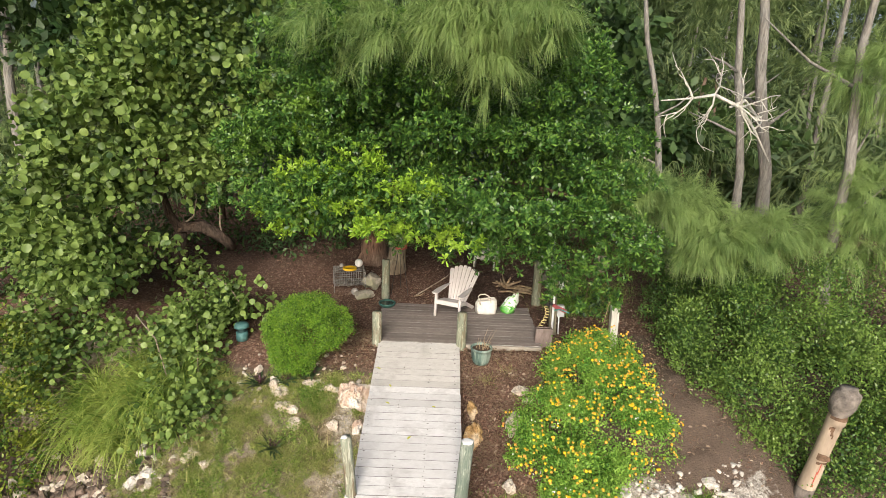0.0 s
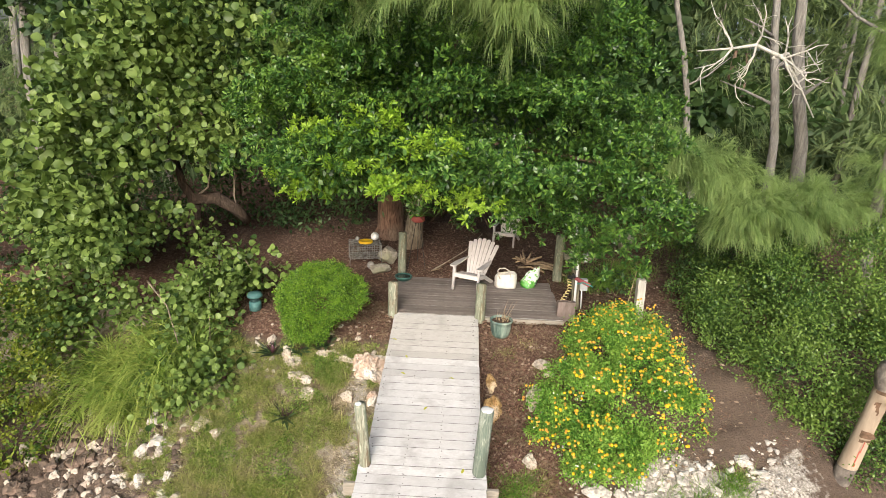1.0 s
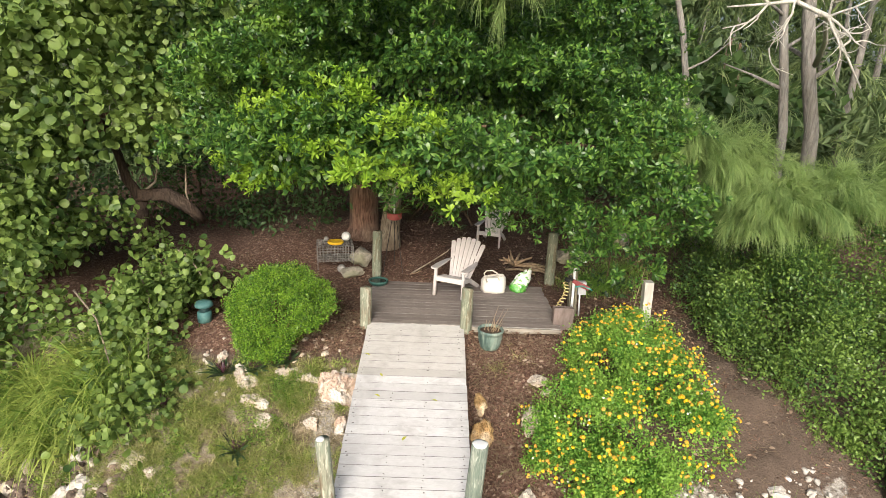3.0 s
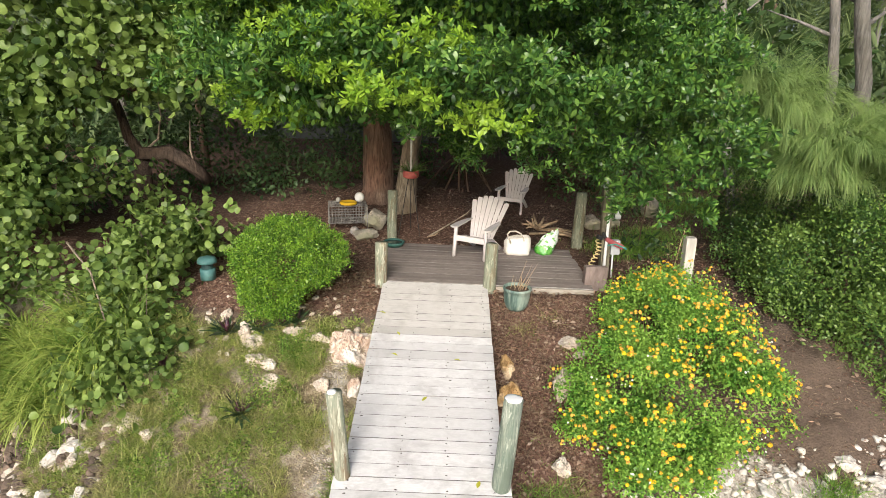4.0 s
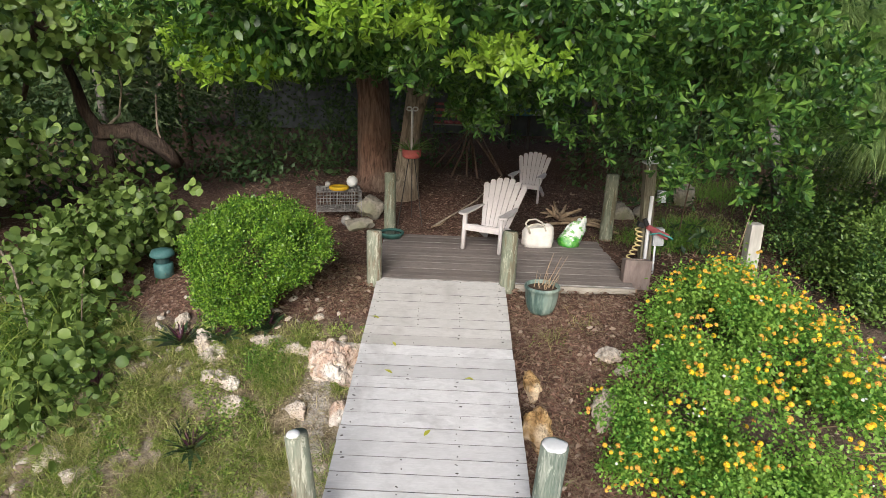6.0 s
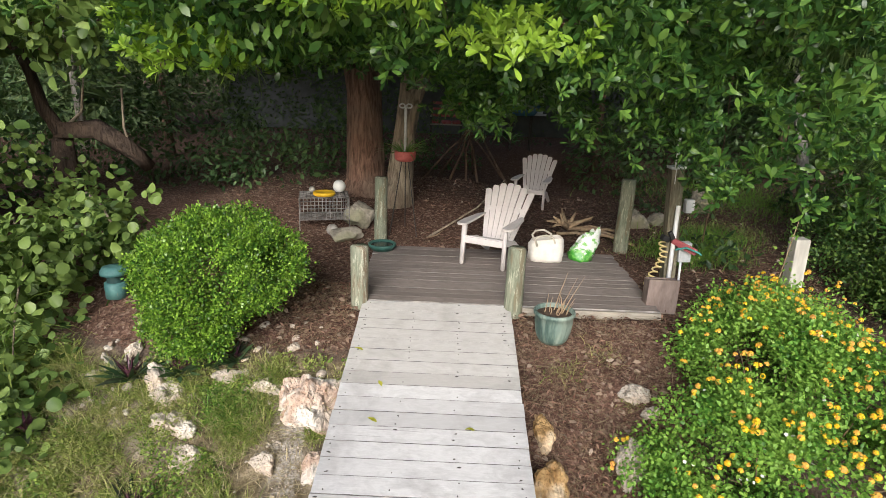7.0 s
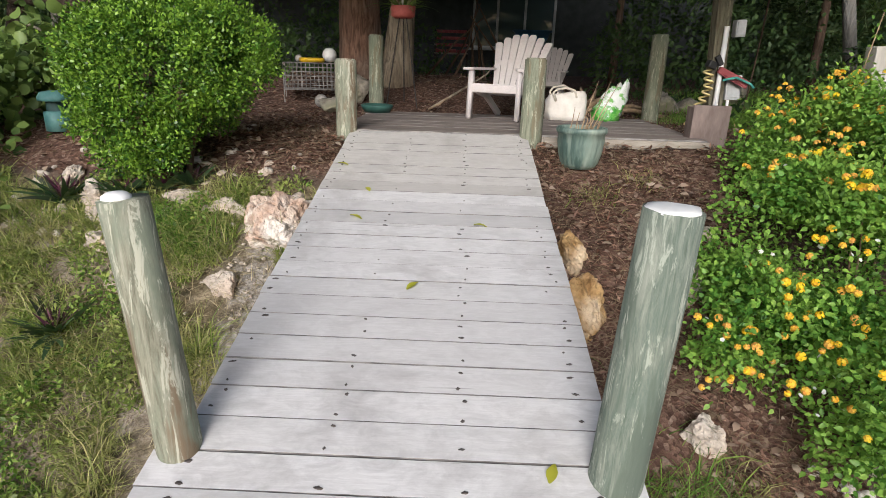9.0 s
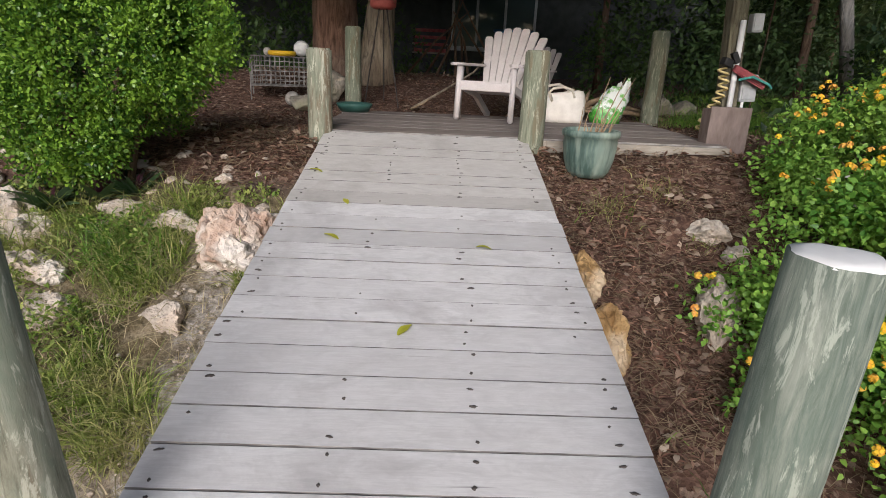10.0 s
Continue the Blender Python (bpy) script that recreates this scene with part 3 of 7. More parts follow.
def ground_material():
    m = Nodes("garden_ground", 0.95, 0.0, 0.15)
    v = m.at(world=True)
    zone = m.add("VertexColor", layer_name="zone")
    sep = m.add("SeparateColor")
    m.l.new(zone.outputs["Color"], sep.inputs[0])
    fine, mid, wide = m.noise(v, 55, 5, 0.7), m.noise(v, 11, 5, 0.65), m.noise(v, 1.8, 4)
    chips = m.add("TexVoronoi")
    chips.inputs["Scale"].default_value = 34
    chips.inputs["Randomness"].default_value = 1.0
    m.l.new(v, chips.inputs["Vector"])
    chip_tone = m.add("SeparateColor")
    m.l.new(chips.outputs["Color"], chip_tone.inputs[0])
    mulch = m.mix(fine, m.ramp(chip_tone.outputs[0], [(0.0, (0.055, 0.03, 0.022)), (0.5, (0.15, 0.083, 0.06)), (0.84, (0.27, 0.17, 0.125)), (1.0, (0.48, 0.37, 0.29))]), (0.085, 0.052, 0.038))
    sand = m.ramp(mid, [(0.3, (0.20, 0.165, 0.125)), (0.55, (0.36, 0.315, 0.25)), (0.75, (0.50, 0.46, 0.38))])
    sand = m.mix(m.ramp(fine, [(0.45, (0, 0, 0)), (0.65, (1, 1, 1))]), sand, (0.16, 0.125, 0.09))
    grass = m.ramp(mid, [(0.3, (0.06, 0.055, 0.03)), (0.5, (0.15, 0.12, 0.07)), (0.7, (0.30, 0.25, 0.165))])
    gravel = m.mix(m.ramp(mid, [(0.35, (0, 0, 0)), (0.65, (1, 1, 1))]), m.ramp(chip_tone.outputs[1], [(0.0, (0.10, 0.085, 0.07)), (0.5, (0.24, 0.215, 0.185)), (1.0, (0.62, 0.59, 0.54))]), m.ramp(fine, [(0.4, (0.26, 0.235, 0.20)), (0.6, (0.52, 0.49, 0.44))]))
    dirt = m.mix(m.ramp(fine, [(0.35, (0, 0, 0)), (0.65, (1, 1, 1))]), m.mix(mid, (0.05, 0.036, 0.028), (0.12, 0.088, 0.068)), m.mix(mid, (0.10, 0.073, 0.056), (0.19, 0.145, 0.113)))

    def edge(ch):
        s = m.maths("ADD", ch, m.maths("MULTIPLY", m.maths("SUBTRACT", mid, 0.5), 0.9))
        return m.ramp(s, [(0.42, (0, 0, 0)), (0.58, (1, 1, 1))])

    col = m.mix(edge(sep.outputs[1]), dirt, grass)
    col = m.mix(m.ramp(m.maths("MULTIPLY", sep.outputs[1], wide), [(0.44, (0, 0, 0)), (0.60, (1, 1, 1))]), col, sand)
    col = m.mix(edge(sep.outputs[2]), col, gravel)
    col = m.mix(edge(sep.outputs[0]), col, mulch)
    m.color(col)
    m.bump(m.mix(0.5, fine, chips.outputs["Distance"]), 0.9, 0.02)
    return m.mat


ground = arrays("ground", flat, ground_faces, ground_material(), None, True)
tagged(ground, "sloping garden ground with bark mulch, weedy sand and gravel", "ground", kind="structure")
px, py = flat[:, 0], flat[:, 1]
ye = py - 1.9 * smoothstep(-3.0, -6.5, px) + 1.3 * smoothstep(2.2, 5.5, px)
mulch_zone = np.maximum(smoothstep(-1.0, -0.3, ye) * (px < 3.2), ((px > 0.7) & (px < 2.5) & (py > -3.1)).astype(float))
mulch_zone = np.maximum(mulch_zone, smoothstep(0.3, 1.5, py))
grass_zone = smoothstep(-0.4, -1.1, ye) * (px < 0.2)
grass_zone = np.maximum(grass_zone, smoothstep(-3.4, -3.9, py) * (px > 0) * 0.6)
grass_zone = np.maximum(grass_zone, ((px > 3.0) & (py > 4)).astype(float))
gravel_zone = smoothstep(-2.45, -3.0, py + 0.25 * np.sin(px * 3)) * smoothstep(1.5, 2.0, px) * smoothstep(6.4, 4.8, px) * 0.9
shore = smoothstep(-2.7, -3.1, ye) * smoothstep(-3.3, -3.9, px)
grass_zone *= 1 - shore
bare = np.exp(-((px + 1.22) / 0.30) ** 2) * smoothstep(-0.9, -1.3, py) * smoothstep(-4.4, -3.0, py)
gravel_zone = np.maximum(gravel_zone, bare * 0.55)
fade = smoothstep(-7.0, -5.2, py + 0.4 * np.sin(px * 1.3) + 0.25 * np.sin(px * 3.7))
grass_zone, gravel_zone = grass_zone * fade, gravel_zone * fade
zone = ground.data.color_attributes.new("zone", "FLOAT_COLOR", "POINT")
zone.data.foreach_set("color", np.stack([mulch_zone, grass_zone, gravel_zone, np.ones(len(px))], 1).astype(np.float32).ravel())

# ---- walkway and deck ----
SLOPE, PITCH, HALF = 0.21, 0.1604, 0.80
TILT = math.degrees(math.atan(SLOPE))


def piling(x, y, top, foot, r, cap=False, lean=(0, 0), label="round weathered pine piling with green stains", mat=POST):
    ob = thing("post", (x, y, foot), label, "post", "pilings beside the walkway")
    bm = bmesh.new()
    h = top - foot
    n = 7
    pts = [(lean[0] * k / n, lean[1] * k / n, h * k / n) for k in range(n + 1)]
    tube(bm, pts, [r * 1.04 - 0.06 * r * k / n for k in range(n + 1)], 20, 0.06, x * 7 + y)
    rim = [e for e in bm.edges if all(abs(v.co.z - h) < 1e-4 for v in e.verts)]
    bmesh.ops.bevel(bm, geom=rim, offset=0.012, segments=2, affect="EDGES")
    part("shaft", bm, mat, ob, "", True)
    if cap:
        bm = bmesh.new()
        rr = r * cap
        dome = 0.02 if cap < 0.8 else 0.01
        lathe(bm, [(rr, -0.002), (rr * 0.98, dome * 0.4), (rr * 0.7, dome * 0.85), (rr * 0.35, dome), (0, dome * 1.05)], 22)
        for v in bm.verts:
            k = 1 + 0.22 * noise.noise(Vector((v.co.x * 22, v.co.y * 22, x * 3)))
            v.co.x, v.co.y = v.co.x * k, v.co.y * k
        c = part("cap", bm, WHITE_CAP, ob, "white painted patch on the post top", True)
        c.location = (lean[0] - (0.018 if cap < 0.8 else 0), lean[1], h + 0.001)
    return ob


piling(-0.655, -3.55, 0.165, -2.3, 0.077, 0.56, (-0.2, 0.0), "round weathered piling with brown streaks and a white top", POST_TAN)
piling(0.685, -3.60, 0.205, -2.4, 0.093, 0.88, (0.135, 0.0), "round green-stained pine piling with a white painted top")
piling(-0.84, -0.02, 0.61, -0.5, 0.095, mat=POST_TAN)
piling(0.83, -0.04, 0.665, -0.5, 0.098, mat=POST_OLIVE)
piling(-0.93, 2.5, 0.92, -0.2, 0.095, mat=POST_OLIVE)
piling(2.70, 2.5, 1.03, -0.2, 0.105, mat=POST_OLIVE)

walkway = thing("walkway", (0, 0, 0), "sloping boardwalk of pale weathered boards with dark nails", "walkway", kind="structure")
bm = bmesh.new()
for x in (-0.72, -0.25, 0.25, 0.72):
    box(bm, (0.05, 3.75, 0.18), (x, -1.87, SLOPE * -1.87 - 0.145), (TILT, 0, 0))
part("joist", bm, TIMBER, walkway)
bm = bmesh.new()
for x in (-0.74, -0.26, 0.26, 0.74):
    box(bm, (0.05, 4.6, 0.18), (x, -6.85, -1.13))
part("joist", bm, TIMBER, walkway)
bm = bmesh.new()
box(bm, (2.06, 0.05, 0.2), (0, -3.80, -0.96), (0, 0, 0), 0.006)
part("cross_beam", bm, TIMBER, walkway, "grey cross beam under the boards")
deck = thing("deck", (0, 0, 0), "low deck of dark weathered boards beside the mulch", "deck", kind="structure")
bm = bmesh.new()
for x in (-0.8, 0.0, 0.8, 1.6, 2.3):
    box(bm, (0.05, 2.1, 0.1), (x, 1.0, -0.095))
part("joist", bm, TIMBER, deck)
bm = bmesh.new()
box(bm, (1.50, 0.035, 0.09), (1.68, -0.047, -0.055), (0, 0, 0), 0.004)
part("fascia", bm, TIMBER, deck, "pale grey edge board")


# ---- deck things ----
def adirondack(deep=1.0):
    """A moulded resin garden chair, front towards -y, its origin on the ground between the front feet."""
    ob = thing("garden_chair", (0, 0, 0), "off-white resin garden chair with a fan back on the deck", "chair", "garden chairs")

    def strip(bm, pts, w, t):
        """A flat bar along points in the y-z plane, at x, of width w."""
        for (x0, y0, z0), (x1, y1, z1) in zip(pts, pts[1:]):
            a, b = Vector((x0, y0, z0)), Vector((x1, y1, z1))
            d = b - a
            m = Matrix.Translation((a + b) / 2) @ d.to_track_quat("Y", "Z").to_matrix().to_4x4() @ Matrix.Diagonal((w, d.length + t * 0.5, t, 1))
            bmesh.ops.create_cube(bm, size=1.0, matrix=m)

    for s in (-1, 1):
        bm = bmesh.new()
        x = 0.285 * s
        for a, b in (((x, 0.02, 0.0), (x - 0.005 * s, 0.045 * deep, 0.53)),):
            d = Vector(b) - Vector(a)
            m = Matrix.Translation((Vector(a) + Vector(b)) / 2) @ d.to_track_quat("Z", "Y").to_matrix().to_4x4()
            bmesh.ops.create_cube(bm, size=1.0, matrix=m @ Matrix.Diagonal((0.05, 0.085, d.length, 1)))
        bmesh.ops.bevel(bm, geom=bm.edges[:], offset=0.012, segments=2, affect="EDGES")
        part("front_leg", bm, PLASTIC, ob, "", True)
        bm = bmesh.new()
        pts = [(0.26 * s, 0.06 * deep, 0.335), (0.26 * s, 0.40 * deep, 0.25), (0.26 * s, 0.80 * deep, 0.0)]
        strip(bm, pts, 0.04, 0.075)
        part("rear_leg", bm, PLASTIC, ob)
        bm = bmesh.new()
        outline = [(-0.02, -0.04), (0.02, -0.075), (0.085, -0.075), (0.125, -0.03), (0.12, 0.18), (0.09, 0.48), (0.03, 0.62), (0.0, 0.62), (-0.01, 0.3)]
        vs = []
        for z in (0.53, 0.558):
            vs.append([bm.verts.new((s * (0.255 + px_), py_ * deep + 0.05, z)) for px_, py_ in outline])
        bm.faces.new(vs[0][::-1] if s > 0 else vs[0])
        bm.faces.new(vs[1] if s > 0 else vs[1][::-1])
        for k in range(len(outline)):
            q = (vs[0][k], vs[0][(k + 1) % len(outline)], vs[1][(k + 1) % len(outline)], vs[1][k])
            bm.faces.new(q if s > 0 else q[::-1])
        bmesh.ops.bevel(bm, geom=[e for e in bm.edges if abs(e.verts[0].co.z - e.verts[1].co.z) < 1e-4], offset=0.008, segments=2, affect="EDGES")
        part("armrest", bm, PLASTIC, ob)
    bm = bmesh.new()
    box(bm, (0.60, 0.03, 0.085), (0, 0.03, 0.335), (0, 0, 0), 0.01)
    part("front_rail", bm, PLASTIC, ob)
    for k in range(6):
        y = (0.06 + 0.075 * k) * deep
        bm = bmesh.new()
        box(bm, (0.52, 0.066 * deep, 0.018), (0, y, 0.372 - 0.022 * k), (-14, 0, 0), 0.005)
        part("seat_slat", bm, PLASTIC, ob)
    back = []
    for k in range(7):
        f = (k - 3) / 3
        bm = bmesh.new()
        bot = Vector((0.19 * f, 0.50 * deep, 0.25))
        topz = 0.955 - 0.10 * f * f
        top = Vector((0.315 * f, 0.88 * deep - 0.03 * abs(f), topz))
        n = 7
        rows = []
        for j in range(n + 1):
            u = (0, 0.2, 0.4, 0.6, 0.8, 0.93, 0.98, 1.0)[j]
            p = bot.lerp(top, u)
            w = (0.028 + 0.021 * u) * (1.0, 1.0, 0.86, 0.5)[max(0, j - n + 3)]
            rows.append([bm.verts.new(p + Vector((sx * w, sy, sy * -0.4))) for sx, sy in ((-1, -0.010), (1, -0.010), (1, 0.010), (-1, 0.010))])
        for a, b in zip(rows, rows[1:]):
            for q in range(4):
                bm.faces.new((a[q], a[(q + 1) % 4], b[(q + 1) % 4], b[q]))
        bm.faces.new(rows[0][::-1])
        bm.faces.new(rows[-1])
        part("back_slat", bm, PLASTIC, ob)
    for z, y, w in ((0.33, 0.545, 0.44), (0.62, 0.70, 0.56)):
        bm = bmesh.new()
        box(bm, (w, 0.02, 0.06), (0, y * deep + 0.012, z), (-24, 0, 0), 0.006)
        part("back_rail", bm, PLASTIC, ob)
    return ob


def grounded(ob, x, y, z, rz):
    ob.matrix_world = pose(x, y, z, 0, 0, rz)
    return ob


chair_front = grounded(adirondack(1.15), 0.54, 1.22, 0.008, -24)
chair_rear = copy_thing(chair_front, pose(1.60, 5.0, gz(1.7, 5.3) - 0.01, 0, 0, -18))
tagged(chair_rear, "off-white resin garden chair with a fan back on the mulch")


def tote():
    ob = thing("tote_bag", (1.44, 1.72, 0.0), "slouched off-white canvas tote bag on the deck", "bag")
    bm = bmesh.new()
    r = bmesh.ops.create_cube(bm, size=1.0)
    bmesh.ops.subdivide_edges(bm, edges=bm.edges[:], cuts=6, use_grid_fill=True)
    for v in bm.verts:
        x, y, z = v.co * 2
        k = 1 - 0.10 * (z > 0.9)
        bulge = 1 + 0.07 * (1 - z * z)
        sq = lambda a, b: a * math.sqrt(max(0, 1 - 0.35 * b * b))
        v.co = Vector((0.225 * sq(x, y) * bulge * k + 0.03 * noise.noise(v.co * 6), 0.15 * sq(y, x) * bulge * (1 - 0.25 * max(z, 0)) + 0.02 * noise.noise(v.co * 4 + Vector((3, 0, 0))), 0.155 * (z + 1) + 0.025 * x * (z > 0.5) + 0.012 * noise.noise(v.co * 6)))
    top = [f for f in bm.faces if f.normal.z > 0.8 and f.calc_center_median().z > 0.25]
    bmesh.ops.delete(bm, geom=top, context="FACES")
    part("body", bm, CANVAS, ob, "", True)
    for s, dz in ((-1, 0.0), (1, 0.02)):
        bm = bmesh.new()
        tube(bm, [(-0.14, 0.12 * s, 0.22), (-0.18, 0.14 * s, 0.31), (-0.14, 0.13 * s, 0.35 + dz), (-0.03, 0.11 * s, 0.37 + dz), (0.07, 0.1 * s, 0.34), (0.10, 0.11 * s, 0.26)], 0.016, 6)
        part("handle", bm, STRAP, ob, "", True)
    return ob


tote()


def feed_bag():
    """A part-used plastic sack standing up, its open top pinched over."""
    m = Nodes("green_white_sack", 0.35, 0.0, 0.5)
    v = m.at((1, 1, 1))
    sep = m.add("SeparateXYZ")
    m.l.new(v, sep.inputs[0])
    h = m.maths("ADD", m.maths("MULTIPLY", sep.outputs[2], 2.0), m.maths("MULTIPLY", m.noise(v, 6, 3), 0.5))
    col = m.mix(m.ramp(m.maths("ADD", h, m.maths("MULTIPLY", m.noise(v, 9, 4, 0.6, 1.5), 0.9)), [(0.93, (0, 0, 0)), (1.0, (1, 1, 1))]), (0.06, 0.30, 0.035), (0.70, 0.74, 0.70))
    col = m.mix(m.ramp(m.noise(v, 14, 3), [(0.5, (0, 0, 0)), (0.6, (1, 1, 1))]), col, (0.16, 0.45, 0.08))
    m.color(col)
    m.bump(m.noise(v, 18, 4), 0.6, 0.01)
    ob = thing("plastic_sack", (1.93, 1.78, 0.0), "crumpled green and white plastic garden sack on the deck", "sack")
    bm = bmesh.new()
    n, seg = 12, 22
    rings = []
    for j in range(n + 1):
        u = j / n
        rx, ry = 0.15 * (1 + 0.25 * math.sin(2.6 * u) - 0.35 * u ** 3), 0.12 * (1 - 0.85 * u)
        ring = []
        for k in range(seg):
            a = 2 * math.pi * k / seg
            c = 0.30 * noise.noise(Vector((math.cos(a) * 2.5, math.sin(a) * 2.5, u * 5))) + 0.12 * noise.noise(Vector((math.cos(a) * 6, math.sin(a) * 6, u * 11)))
            ring.append(bm.verts.new((math.cos(a) * rx * (1 + c) + 0.13 * u ** 1.4, math.sin(a) * (ry * (1 + c) + 0.006), u * (0.40 + 0.07 * math.cos(a) + 0.05 * math.sin(5 * a) * u))))
        rings.append(ring)
    for a, b in zip(rings, rings[1:]):
        for k in range(seg):
            bm.faces.new((a[k], a[(k + 1) % seg], b[(k + 1) % seg], b[k]))
    bm.faces.new(rings[0][::-1])
    part("body", bm, m.mat, ob, "", True)


feed_bag()


def flower_pot():
    z0 = gz(1.2, -0.42) + 0.005
    ob = thing("flower_pot", (1.21, -0.40, z0), "glazed green pot with a dry dead plant on the mulch", "pot")
    h = 0.34
    bm = bmesh.new()
    lathe(bm, [(0.0, 0), (0.13, 0), (0.155, 0.04), (0.178, 0.12), (0.192, 0.22), (0.194, 0.285), (0.206, 0.292), (0.212, 0.315), (0.208, 0.335), (0.198, h), (0.186, 0.335), (0.182, 0.29), (0.0, 0.285)], 96)
    for v in bm.verts:
        if 0.03 < v.co.z < 0.25:
            k = 1 + 0.016 * math.cos(24 * math.atan2(v.co.y, v.co.x))
            v.co.x, v.co.y = v.co.x * k, v.co.y * k
    part("body", bm, CERAMIC, ob, "", True)
    bm = bmesh.new()
    lathe(bm, [(0.18, 0.295), (0.12, 0.31), (0.05, 0.30), (0, 0.315)], 24)
    part("soil", bm, SOIL, ob, "dry dark soil")
    r = random.Random(3)
    for k in range(16):
        bm = bmesh.new()
        a, b = r.uniform(0, 6.3), r.uniform(0.02, 0.13)
        p = Vector((math.cos(a) * b, math.sin(a) * b, 0.29))
        tall = 0.42 if k < 3 else r.uniform(0.08, 0.22)
        d = Vector((r.uniform(0.1, 0.5) if k < 3 else r.uniform(-0.5, 0.5), r.uniform(-0.3, 0.3), 1.0))
        tube(bm, [p, p + d * tall * 0.5, p + d * tall + Vector((r.uniform(-0.04, 0.04), 0, 0))], [0.006, 0.004, 0.002], 5)
        part("stem", bm, TWIG, ob)


flower_pot()


def dish():
    ob = thing("water_dish", (-0.83, 1.86, 0.03), "shallow dark green plastic dish on the mulch edge", "dish")
    ob.location.z = 0.003
    bm = bmesh.new()
    lathe(bm, [(0, 0.0), (0.15, 0.0), (0.185, 0.05), (0.2, 0.085), (0.185, 0.095), (0.165, 0.055), (0.13, 0.03), (0, 0.028)], 28)
    part("bowl", bm, GREEN_PLASTIC, ob, "", True)
    bm = bmesh.new()
    lathe(bm, [(0.155, 0.07), (0.08, 0.068), (0, 0.068)], 24)
    m = Nodes("still_water", 0.05, 0.0, 0.5)
    m.b.inputs["Base Color"].default_value = (0.01, 0.03, 0.03, 1)
    part("water", bm, m.mat, ob, "still dark water", True)


dish()


def crab_trap():
    x, y = -1.86, 2.84
    z0 = gz(x, y)
    ob = thing("wire_trap", (x, y, z0 - 0.003), "rusty wire mesh crab trap standing on floats and mulch", "trap", rz=14)
    w, d, h = 0.74, 0.52, 0.34
    zb = 0.17
    bm = bmesh.new()
    n = 13
    t = 0.0065
    for i in range(n + 1):
        u = -w / 2 + w * i / n
        for yy in (-d / 2, d / 2):
            tube(bm, [(u, yy, zb), (u, yy, zb + h)], t, 4, cap=False)
        for zz in (zb, zb + h):
            tube(bm, [(u, -d / 2, zz), (u, d / 2, zz)], t, 4, cap=False)
    for i in range(10):
        v_ = -d / 2 + d * i / 9
        for xx in (-w / 2, w / 2):
            tube(bm, [(xx, v_, zb), (xx, v_, zb + h)], t, 4, cap=False)
        for zz in (zb, zb + h):
            tube(bm, [(-w / 2, v_, zz), (w / 2, v_, zz)], t, 4, cap=False)
    for i in range(7):
        zz = zb + h * i / 6
        for yy in (-d / 2, d / 2):
            tube(bm, [(-w / 2, yy, zz), (w / 2, yy, zz)], t, 4, cap=False)
        for xx in (-w / 2, w / 2):
            tube(bm, [(xx, -d / 2, zz), (xx, d / 2, zz)], t, 4, cap=False)
    part("mesh_cage", bm, WIRE, ob)
    bm = bmesh.new()
    for sx in (-1, 1):
        for sy in (-1, 1):
            tube(bm, [(sx * w / 2, sy * d / 2, 0.0), (sx * w / 2, sy * d / 2, zb + h)], 0.008, 6)
    for zz in (zb, zb + h):
        tube(bm, [(-w / 2, -d / 2, zz), (w / 2, -d / 2, zz), (w / 2, d / 2, zz), (-w / 2, d / 2, zz), (-w / 2, -d / 2, zz)], 0.007, 6)
    part("corner_frame", bm, WIRE, ob)
    top = z0 + zb + h
    lid = thing("yellow_lid", (x + 0.03, y - 0.10, top + 0.006), "round yellow plastic lid lying on the trap", "lid")
    bm = bmesh.new()
    lathe(bm, [(0, 0.0), (0.15, 0.0), (0.17, 0.02), (0.165, 0.055), (0.14, 0.06), (0.12, 0.045), (0, 0.045)], 32)
    part("disc", bm, YELLOW, lid, "", True)
    for k, (bx, by, bz, r, mat, lab) in enumerate(((-1.65, 3.0, top + 0.105, 0.1, FLOAT_WHITE, "round white foam float on the trap"), (-1.68, 2.56, gz(-1.68, 2.56) + 0.09, 0.09, FLOAT_GREY, "dirty grey foam float on the mulch"), (-2.06, 2.92, top + 0.055, 0.05, FLOAT_GREY, "small grey float on the trap"))):
        f = thing("float", (bx, by, bz), lab, "float", "trap floats")
        bm = bmesh.new()
        lathe(bm, [(0.0, -r), (r * 0.5, -r * 0.87), (r * 0.87, -r * 0.5), (r, 0), (r * 0.87, r * 0.5), (r * 0.5, r * 0.87), (r * 0.14, r * 0.98), (r * 0.12, r * 0.8), (0, r * 0.8)], 20)
        part("ball", bm, mat, f, "", True)


crab_trap()


def stone(x, y, size, seed, mat=LIMESTONE, sink=0.35, rz=0.0, label="rough pale limestone rock in the ground", z=None, rough=0.4, sub=4):
    bm = bmesh.new()
    lump(bm, size, (0, 0, 0), seed, rough, sub=sub)
    ob = part("rock", bm, mat, None, label, sub > 3)
    tagged(ob, category="rock", group="garden rocks")
    ob.matrix_world = pose(x, y, (gz(x, y) + size[2] * (1 - 2 * sink)) if z is None else z, 0, 0, rz)
    return ob


def ledge(x, y, size, seed, mat=LIMESTONE, sink=0.3, rz=0.0, label="jagged pale limestone ledge in the weedy bank", tilt=(0, 0)):
    bm = bmesh.new()
    crag(bm, size, seed)
    ob = part("rock", bm, mat, None, label, False)
    tagged(ob, category="rock", group="garden rocks")
    ob.matrix_world = pose(x, y, gz(x, y) + size[2] * (1 - 2 * sink), tilt[0], tilt[1], rz)


